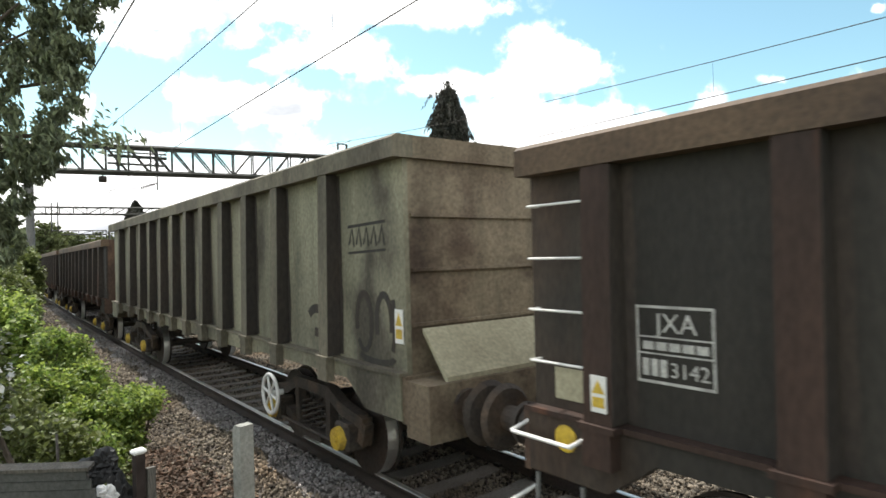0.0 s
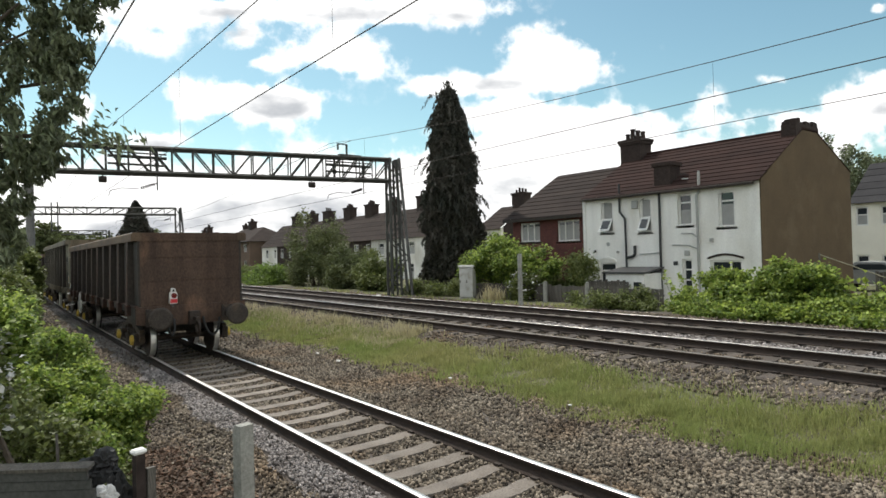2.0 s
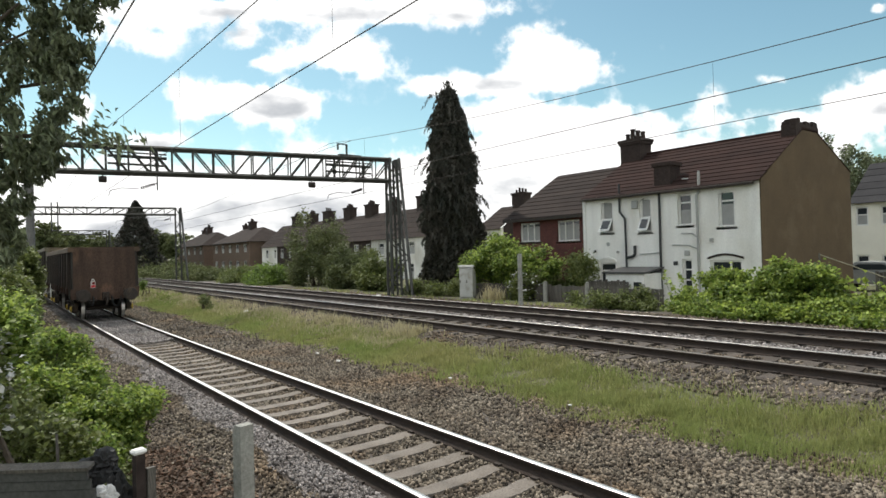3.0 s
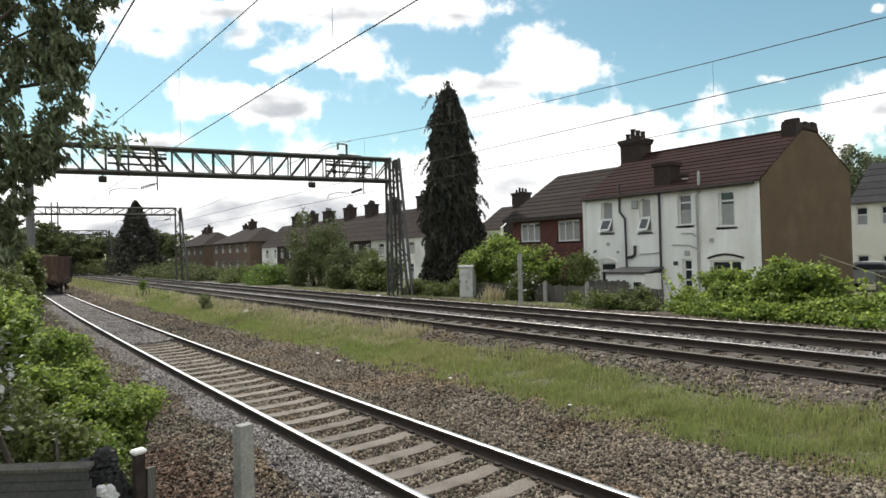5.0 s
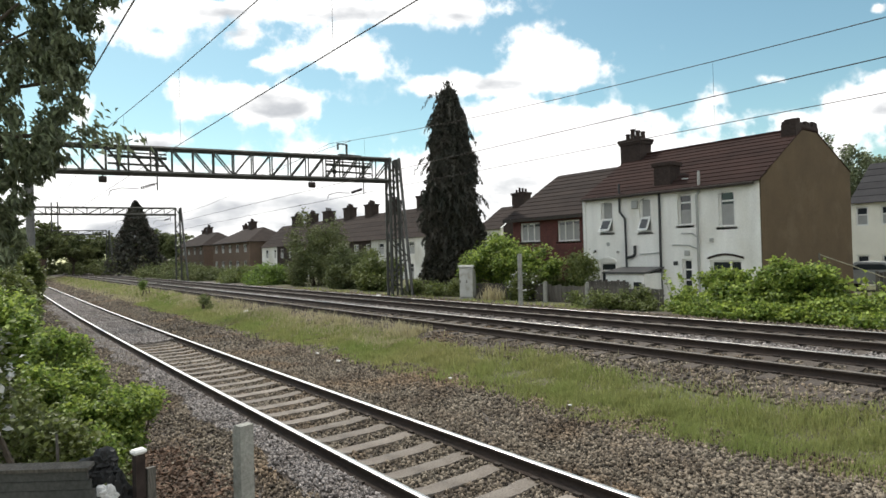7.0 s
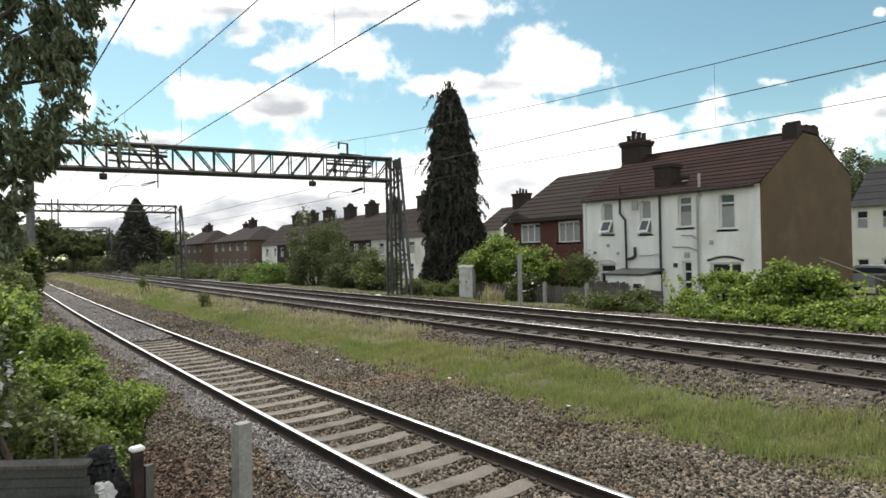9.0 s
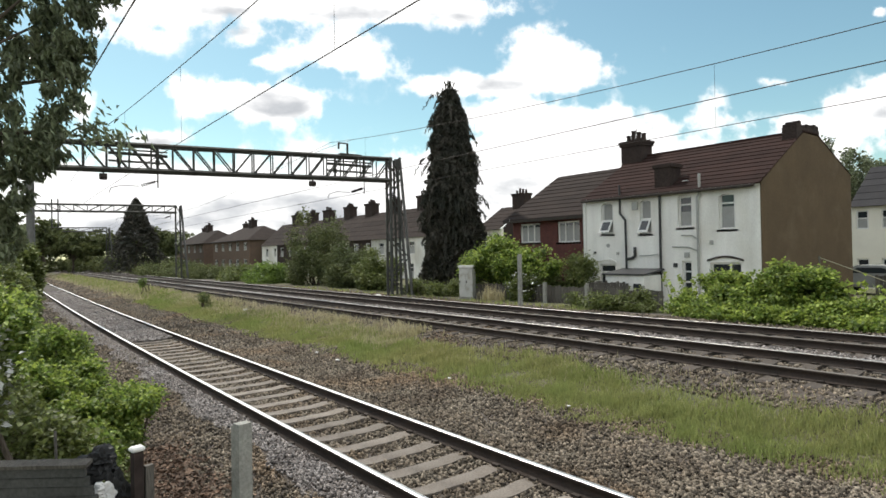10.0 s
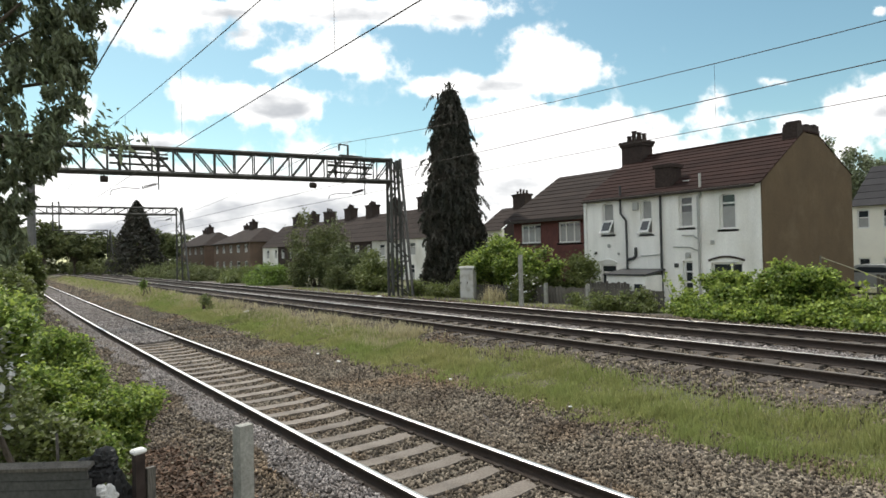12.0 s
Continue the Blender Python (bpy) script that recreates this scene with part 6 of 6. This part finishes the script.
def cypress():
    c = thing("cypress_tree", "tall dark conical cypress tree", "tree", pose(22.4, 28.0, 0))
    rng = np.random.default_rng(4)
    bm = bmesh.new()
    tube(bm, (0, 0, -0.2), (0.1, 0.05, 5.5), 0.25, 9, 0.15), tube(bm, (0.1, 0.05, 5.5), (0, 0, 11.5), 0.15, 9, 0.04)
    part("trunk", bm, BARK, c)
    n = 40000
    t = rng.random(n) ** 0.85
    z = 0.3 + 11.6 * t
    wide = np.interp(t, [0, 0.2, 0.45, 0.65, 0.82, 0.94, 1.0], [1.6, 1.62, 1.45, 1.18, 0.86, 0.55, 0.26])
    a = rng.uniform(0, 6.283, n)
    lump = 1 + 0.14 * np.sin(a * 3 + z * 1.3) + 0.1 * np.sin(a * 5 - z * 2.9) + 0.06 * np.sin(a * 9 + z * 6)
    r = wide * lump * np.sqrt(rng.uniform(0.2, 1.0, n))
    p = np.stack([r * np.cos(a), r * np.sin(a), z], 1)
    up = np.stack([np.cos(a) * 0.5, np.sin(a) * 0.5, -0.6 + 1.6 * (rng.random(n) > 0.35)], 1)
    part("crown", leaf_mesh("crown", p, 0.36, rng, 0.34, 1.0, along=up), CYPRESS_LEAF, c)
    ends, ways = [], []
    for i in range(330):
        h = rng.random() ** 0.8
        b = rng.uniform(0, 6.283)
        w = np.interp(h, [0, 0.2, 0.45, 0.65, 0.82, 0.94, 1.0], [1.6, 1.62, 1.45, 1.18, 0.86, 0.55, 0.26]) * (1 + 0.14 * np.sin(b * 3 + (0.3 + 11.6 * h) * 1.3))
        reach = rng.uniform(0.25, 0.6) * (1 + 1.3 * (rng.random() > 0.93))
        for k in range(44):
            s = rng.random()
            rr = w * 0.9 + reach * s
            zz = 0.3 + 11.6 * h + reach * (0.9 * s - 1.5 * s * s)
            wig = rng.normal(size=3) * 0.07 * (1.2 - s)
            ends.append((rr * math.cos(b) + wig[0], rr * math.sin(b) + wig[1], zz + wig[2] - 0.25 * rng.random() * s))
            ways.append((math.cos(b) * 0.35, math.sin(b) * 0.35, -1.0))
    part("spray", leaf_mesh("spray", np.array(ends), 0.24, rng, 0.3, 1.0, along=np.array(ways)), CYPRESS_LEAF, c, "drooping brown green sprays")
    q = np.array([[rng.normal() * 0.12, rng.normal() * 0.12, 11.7 + rng.random() * 0.8] for _ in range(90)])
    part("leader", leaf_mesh("leader", q, 0.28, rng, 0.3, 1.0, along=np.tile([[0, 0, 1.0]], (90, 1))), CYPRESS_LEAF, c)


cypress()


def conifer(x, y, h, w, seed, label):
    c = thing("conifer_tree", label, "tree", pose(x, y, 0))
    rng = np.random.default_rng(seed)
    bm = bmesh.new()
    limb(bm, (0, 0, -0.2), (0, 0, h * 0.95), 0.2, 0.03, rng, 5)
    part("trunk", bm, BARK, c)
    n = 6000
    t = rng.random(n) ** 0.7
    a = rng.uniform(0, 6.283, n)
    r = w * (1 - t) ** 0.75 * (1 + 0.2 * np.sin(a * 4 + t * 17)) * np.sqrt(rng.uniform(0.3, 1, n))
    p = np.stack([r * np.cos(a), r * np.sin(a), 0.3 + t * h], 1)
    part("crown", leaf_mesh("crown", p, h * 0.06, rng, 0.4, 0.9), CYPRESS_LEAF, c)


conifer(20.2, 103.0, 11.4, 4.3, 6, "dark pointed conifer beyond the running lines")


def overhanging_tree():
    """Tree over the fence whose drooping leaves hang into the view."""
    t = thing("overhanging_tree", "tree with drooping narrow dull green leaves", "tree", pose(-1.6, 6.2, 0.2))
    rng = np.random.default_rng(9)
    bm = bmesh.new()
    limb(bm, (0, 0, -0.3), (0.3, -0.2, 3.4), 0.16, 0.1, rng, 5, 9)
    ends = [(2.0, -0.8, 3.9), (2.2, -1.0, 3.5), (2.0, -0.7, 3.0), (1.9, -1.0, 4.0), (1.3, -0.5, 3.4), (1.7, -0.9, 3.4), (1.1, -0.2, 2.7), (1.8, -1.2, 4.8), (0.5, 0.6, 4.6), (-1.0, 0.4, 4.8), (1.5, -0.2, 3.0), (2.05, -0.8, 3.1), (1.2, -0.9, 2.9)]
    for e in ends:
        limb(bm, (0.25, -0.15, rng.uniform(1.8, 3.3)), e, 0.05, 0.008, rng, 5, 6)
    part("trunk", bm, BARK, t)
    world = [(0.38, 5.5, 4.1, 0.24, 0.3, 0.3), (0.62, 5.15, 4.05, 0.16, 0.25, 0.28), (0.36, 5.5, 3.65, 0.24, 0.3, 0.3), (0.55, 5.2, 3.65, 0.16, 0.25, 0.25), (0.32, 5.5, 3.2, 0.22, 0.3, 0.28),
             (0.46, 5.28, 3.2, 0.14, 0.25, 0.22), (0.2, 5.6, 2.86, 0.18, 0.3, 0.22), (0.74, 5.08, 4.3, 0.16, 0.25, 0.25), (0.2, 5.85, 2.55, 0.14, 0.3, 0.22), (0.3, 5.4, 4.6, 0.4, 0.4, 0.35),
             (-0.2, 5.7, 4.2, 0.4, 0.4, 0.5), (-0.1, 5.8, 3.4, 0.3, 0.4, 0.5), (-0.8, 6.0, 4.4, 0.6, 0.6, 0.6), (0.0, 6.0, 2.7, 0.25, 0.3, 0.4)]
    blobs = [(a + 1.6, b - 6.2, c - 0.2, *r) for a, b, c, *r in world]
    small = sub_blobs(blobs, 26, rng, 0.3)
    n = 25000
    pts = blob_points(small, n, rng, 0.1)
    down = np.tile(np.array([[0.15, -0.1, -0.8]]), (n, 1)) + rng.normal(size=(n, 3)) * 0.35
    part("crown", leaf_mesh("crown", pts, 0.074, rng, 0.32, 1.0, along=down), LEAF_DARK, t)
    # a thin spray reaching out
    sp = np.concatenate([np.linspace((2.1, -1.1, 3.0), (2.35, -1.45, 3.02), 24), np.linspace((2.2, -1.3, 3.02), (2.34, -1.42, 3.16), 12), np.linspace((2.3, -1.4, 3.02), (2.52, -1.58, 2.98), 16)])
    m = np.repeat(sp, 4, 0) + rng.normal(size=(len(sp) * 4, 3)) * 0.06
    part("spray", leaf_mesh("spray", m, 0.07, rng, 0.32, 1.0, along=np.tile([[0.3, -0.2, -0.5]], (len(m), 1))), LEAF_DARK, t)["kind"] = "stuff"
    bm = bmesh.new()
    limb(bm, (1.9, -0.8, 3.1), (2.5, -1.56, 3.0), 0.01, 0.004, rng, 4, 5)
    part("twig", bm, BARK, t)


overhanging_tree()

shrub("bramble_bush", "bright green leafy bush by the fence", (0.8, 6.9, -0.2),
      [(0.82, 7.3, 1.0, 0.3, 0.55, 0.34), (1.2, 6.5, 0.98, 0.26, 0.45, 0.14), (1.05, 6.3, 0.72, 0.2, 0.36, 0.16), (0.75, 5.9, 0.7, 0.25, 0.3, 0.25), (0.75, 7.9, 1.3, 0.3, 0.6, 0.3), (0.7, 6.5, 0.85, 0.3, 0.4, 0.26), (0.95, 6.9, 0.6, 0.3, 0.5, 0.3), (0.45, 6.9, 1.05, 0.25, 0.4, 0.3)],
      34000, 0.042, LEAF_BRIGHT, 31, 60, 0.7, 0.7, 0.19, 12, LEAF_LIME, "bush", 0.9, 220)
shrub("bramble_bush", "dark tangled bush behind the shed", (0.2, 6.0, -0.1),
      [(0.3, 5.8, 1.05, 0.22, 0.3, 0.28), (0.55, 5.5, 0.9, 0.22, 0.3, 0.24), (0.0, 6.2, 1.1, 0.4, 0.5, 0.4), (0.6, 5.4, 0.5, 0.3, 0.4, 0.4), (0.9, 5.8, 0.45, 0.22, 0.3, 0.28)], 10000, 0.05, LEAF_MID, 32, 22, 0.75, 0.7, 0.36, 12)
shrub("ivy_clump", "dusty grey green ivy over the boundary", (0.0, 4.9, 0.0), [(0.08, 4.9, 1.5, 0.14, 0.2, 0.28), (-0.1, 5.2, 1.9, 0.2, 0.3, 0.3)], 1100, 0.06, LEAF_MID, 33, 14, 0.8, 0.6, 0.36, 5, CABINET, "ivy")
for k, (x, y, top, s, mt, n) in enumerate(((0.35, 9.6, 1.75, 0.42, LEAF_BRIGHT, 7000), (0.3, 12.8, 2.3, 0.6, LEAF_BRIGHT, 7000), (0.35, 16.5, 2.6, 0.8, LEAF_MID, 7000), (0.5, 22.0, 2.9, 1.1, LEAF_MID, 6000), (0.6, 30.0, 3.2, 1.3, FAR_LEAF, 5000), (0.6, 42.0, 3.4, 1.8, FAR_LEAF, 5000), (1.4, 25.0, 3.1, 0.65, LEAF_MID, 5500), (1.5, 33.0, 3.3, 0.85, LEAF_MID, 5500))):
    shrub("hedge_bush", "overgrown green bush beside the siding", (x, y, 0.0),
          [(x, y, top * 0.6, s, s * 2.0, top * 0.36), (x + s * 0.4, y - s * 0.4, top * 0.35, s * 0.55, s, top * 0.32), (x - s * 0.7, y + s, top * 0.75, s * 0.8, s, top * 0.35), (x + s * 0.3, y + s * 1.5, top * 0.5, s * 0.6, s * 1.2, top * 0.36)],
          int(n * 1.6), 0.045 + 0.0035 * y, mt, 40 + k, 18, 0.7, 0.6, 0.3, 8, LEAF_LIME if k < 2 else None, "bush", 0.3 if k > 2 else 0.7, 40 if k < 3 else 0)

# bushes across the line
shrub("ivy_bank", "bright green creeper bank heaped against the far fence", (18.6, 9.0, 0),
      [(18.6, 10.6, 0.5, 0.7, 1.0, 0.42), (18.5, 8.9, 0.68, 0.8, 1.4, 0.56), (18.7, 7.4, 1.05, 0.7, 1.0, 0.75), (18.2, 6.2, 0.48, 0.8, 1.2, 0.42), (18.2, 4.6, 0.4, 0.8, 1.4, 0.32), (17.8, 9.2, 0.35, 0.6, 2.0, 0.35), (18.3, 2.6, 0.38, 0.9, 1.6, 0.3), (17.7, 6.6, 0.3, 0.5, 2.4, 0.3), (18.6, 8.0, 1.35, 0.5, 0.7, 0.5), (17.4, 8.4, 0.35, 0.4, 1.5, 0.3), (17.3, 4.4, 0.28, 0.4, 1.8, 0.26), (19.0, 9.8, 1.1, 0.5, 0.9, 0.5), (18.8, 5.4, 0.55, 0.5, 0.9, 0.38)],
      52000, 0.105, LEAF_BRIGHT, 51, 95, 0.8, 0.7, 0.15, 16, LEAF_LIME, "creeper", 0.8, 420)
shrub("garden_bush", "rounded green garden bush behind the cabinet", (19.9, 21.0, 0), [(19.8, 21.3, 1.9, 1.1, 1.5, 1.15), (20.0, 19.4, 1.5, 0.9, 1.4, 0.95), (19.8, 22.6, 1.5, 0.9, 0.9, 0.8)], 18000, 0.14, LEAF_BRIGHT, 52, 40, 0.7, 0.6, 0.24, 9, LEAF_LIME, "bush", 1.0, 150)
shrub("garden_bush", "dull green spiky bush near the white house", (20.6, 17.0, 0), [(20.6, 17.0, 1.2, 0.6, 0.7, 0.95), (20.4, 18.2, 0.8, 0.6, 0.7, 0.5)], 5000, 0.16, LEAF_MID, 53, 20, 0.35, 0.9, 0.3, 7)
shrub("garden_bush", "flowering shrub with small white blooms", (19.3, 19.0, 0), [(19.2, 18.9, 0.8, 0.5, 0.8, 0.6)], 2500, 0.13, LEAF_MID, 54, 18, 0.6, 0.7, 0.3, 7)
rng0 = np.random.default_rng(77)
flw = leaf_mesh("blooms", blob_points([(19.0, 18.9, 0.95, 0.45, 0.9, 0.6)], 110, rng0, 0.8), 0.1, rng0, 0.8, 0.5)
tagged(part("blooms", flw, WHITE), "small white blooms on the shrub", "flowers", kind="stuff")
shrub("scrub_bush", "low green scrub along the far fence", (18.0, 14.0, 0), [(17.9, 14.2, 0.4, 0.5, 1.5, 0.4), (18.2, 12.6, 0.45, 0.5, 0.8, 0.45)], 6000, 0.11, LEAF_MID, 55, 20, 0.6, 0.7, 0.3, 7)
shrub("scrub_bush", "tangled scrub under the gantry tower", (18.6, 26.0, 0), [(18.6, 25.6, 0.5, 0.8, 2.0, 0.5), (19.5, 23.8, 0.5, 0.9, 1.2, 0.5)], 8000, 0.13, LEAF_MID, 56, 20, 0.6, 0.7, 0.3, 7)
for k, (x, y, z, s) in enumerate(((20.5, 33.0, 1.45, 1.6), (21.0, 38.0, 1.95, 2.0), (21.5, 44.0, 3.3, 2.4), (20.0, 50.0, 0.95, 2.2), (20.5, 58.0, 0.85, 2.6), (20.5, 68.0, 0.85, 3.0), (21, 80, 0.9, 3.4), (22, 95, 1.0, 4), (26, 112, 1.3, 6))):
    shrub("trackside_bush", "dense mixed green bush beyond the running lines", (x, y, 0), [(x, y, z * 0.8, s * 0.8, s * 1.3, z), (x - s * 0.5, y - s * 0.6, z * 0.45, s * 0.6, s, z * 0.5), (x + s * 0.3, y + s * 0.9, z * 0.7, s * 0.7, s, z * 0.8)],
          14000 if k < 4 else 8000, 0.09 + 0.0025 * y, (LEAF_MID, FAR_LEAF, FAR_LEAF, LEAF_BRIGHT)[k % 4] if k < 5 else FAR_LEAF, 60 + k, 24, 0.6, 0.7, 0.28, 7)


def broad_tree(x, y, h, w, seed, mat, label, n=9000, leaf=0.5):
    rng = np.random.default_rng(seed)
    t = thing("broadleaf_tree", label, "tree", pose(x, y, 0))
    bm = bmesh.new()
    limb(bm, (0, 0, -0.2), (0, 0, h * 0.6), 0.03 * h, 0.015 * h, rng, 5)
    blobs = []
    for i in range(9):
        a = rng.uniform(0, 6.28)
        r = w * rng.uniform(0.2, 0.75)
        c = (r * math.cos(a), r * math.sin(a), h * rng.uniform(0.45, 0.88))
        limb(bm, (0, 0, h * rng.uniform(0.25, 0.5)), c, 0.012 * h, 0.004 * h, rng, 3, 5)
        blobs.append((*c, w * 0.4, w * 0.4, h * 0.16))
    part("trunk", bm, BARK, t)
    part("crown", leaf_mesh("crown", blob_points(sub_blobs(blobs, 12, rng, 0.4), n, rng, 0.2), leaf, rng, 0.6, 0.8), mat, t)


broad_tree(51.0, 17.6, 10.2, 3.0, 81, LEAF_DARK, "dark tree rising behind the gable", 9000, 0.25)
broad_tree(57.0, 17.3, 9.6, 3.0, 82, LEAF_DARK, "dark tree behind the gable", 7000, 0.25)
for k, (x, y, h, w) in enumerate(((9.0, 118.0, 9.5, 5.0), (15.0, 130.0, 7.5, 5.0), (3.0, 140.0, 9.0, 5.0), (26.0, 140.0, 8.0, 6.0), (11.0, 152.0, 10.5, 6.0), (17.0, 150.0, 9.6, 6.0), (22.5, 150.0, 9.2, 6.0), (6.0, 152.0, 9.0, 5.0), (27.0, 118.0, 8.4, 4.0), (12.0, 165.0, 9.0, 8.0), (38.0, 160.0, 9.0, 9.0), (-6.0, 120.0, 10.0, 6.0))):
    broad_tree(x, y, h, w, 90 + k, FAR_LEAF, "distant leafy tree at the end of the line", 5000, 0.6)

# woods at the end of the line
rw = np.random.default_rng(140)
wood = [(x, 215 + 30 * rw.random(), 2.2 + 1.5 * rw.random(), 7, 6, 3.6 + 1.6 * rw.random()) for x in np.arange(-60, 170, 7)]
tagged(part("distant_woods", leaf_mesh("distant_woods", blob_points(sub_blobs(wood, 14, rw, 0.4), 26000, rw, 0.2), 0.9, rw, 0.7, 0.8), FAR_LEAF), "low belt of distant green woodland", "woodland", kind="stuff")
near_w = [(x, y, 1.6, 2.5, 4, 1.7) for x, y in ((18.5, 120), (17, 133), (1.5, 75), (0.5, 95), (1.0, 115), (4.0, 150), (9, 170), (20, 160), (24, 125), (7, 148), (10, 150), (13, 149), (16, 151), (19, 148), (22, 147), (20, 128), (22, 138))]
tagged(part("distant_scrub", leaf_mesh("distant_scrub", blob_points(sub_blobs(near_w, 14, rw, 0.4), 14000, rw, 0.2), 0.45, rw, 0.7, 0.8), FAR_LEAF), "distant scrub along the railway", "scrub", kind="stuff")

# leaf litter and twigs by the fence
rng1 = np.random.default_rng(101)
n1 = 9000
u1 = 0.8 + 1.6 * rng1.beta(1.6, 1.8, n1)
y1 = 2.6 + 6.5 * rng1.random(n1)
pl = np.stack([u1, y1, np.interp(u1, [a for a, _ in PROFILE], [b for _, b in PROFILE]) + 0.045 + 0.01 * rng1.random(n1)], 1)
tagged(part("leaf_litter", leaf_mesh("leaf_litter", pl, 0.07, rng1, 0.6, 0.4), LITTER), "brown dead leaves lying on the ballast", "leaf litter", kind="stuff")

for k, (x, y, h) in enumerate(((9.0, 44.0, 1.5), (8.6, 29.5, 0.75))):
    shrub("sapling", "small self-sown sapling in the grass strip", (x, y, 0.1), [(x, y, h * 0.75, 0.22, 0.3, h * 0.35)], 420, 0.11, LEAF_BRIGHT if k == 0 else LEAF_MID, 120 + k, 8, 0.6, 0.7, 0.4, 3, category="sapling")
grass("dry_tuft", STRAW, 17.9, 18.7, 19.6, 20.9, 500, 0.75, 24, "clump of tall dry straw coloured grass", 0.008)
grass("verge_grass", GRASS, 16.6, 17.8, 14.0, 40.0, 60, 0.14, 25, "thin grass on the far verge", 0.012)
grass("verge_grass", GRASS, 1.4, 2.0, 13.0, 34.0, 160, 0.22, 26, "thin grass beside the siding ballast", 0.01)

rs = np.random.default_rng(150)
for k in range(14):
    x, y = rs.uniform(18.0, 18.9), rs.uniform(4.0, 11.5)
    z = float(np.interp(y, [4, 6, 7.6, 9.5, 11.5], [1.0, 1.1, 1.75, 1.3, 1.2]))
    top = Vector((x + rs.normal() * 0.15, y + rs.normal() * 0.3, z + rs.uniform(0.15, 0.5)))
    s = thing("creeper_shoot", "young creeper shoot standing out of the bank", "creeper", group="creeper shoots")
    bm = bmesh.new()
    limb(bm, (x, y, z - 0.7), top, 0.012, 0.005, rs, 4, 5)
    part("stem", bm, LEAF_MID, s)
    pts = np.array([Vector((x, y, z - 0.4)).lerp(top, t) for t in np.linspace(0, 1, 22)]) + rs.normal(size=(22, 3)) * 0.07
    part("foliage", leaf_mesh("foliage", pts, 0.16, rs, 0.85, 0.8), LEAF_LIME, s)


# ---- what moves ----
REAR_AT_START = -10.23


GONE = [0.0, 6.02, 12.35, 18.85, 25.7, 32.4, 39.2]   # every half second


def run(t):
    """Metres that the train has gone; it gathers speed."""
    if t <= 3.0:
        return float(np.interp(t, [0.5 * k for k in range(7)], GONE))
    return 39.2 + 14.2 * (t - 3.0) + 0.25 * (t - 3.0) ** 2


def motions():
    back = REAR_AT_START
    for n, (wg, spin, long) in enumerate(train):
        mid = back + long / 2
        rows = []
        for i in range(25):
            t = i * 0.5
            y = mid + run(t)
            rows.append((t, along(y, SIDING)))
        walk(wg, rows)
        if n < 2:
            for ws in spin:
                y0 = ws.location.y
                walk(ws, [(i / 30, pose(0, y0, 0.44) @ Matrix.Rotation(-run(i / 30) / 0.44, 4, "X")) for i in range(361)])
        back += long + 1.5


motions()
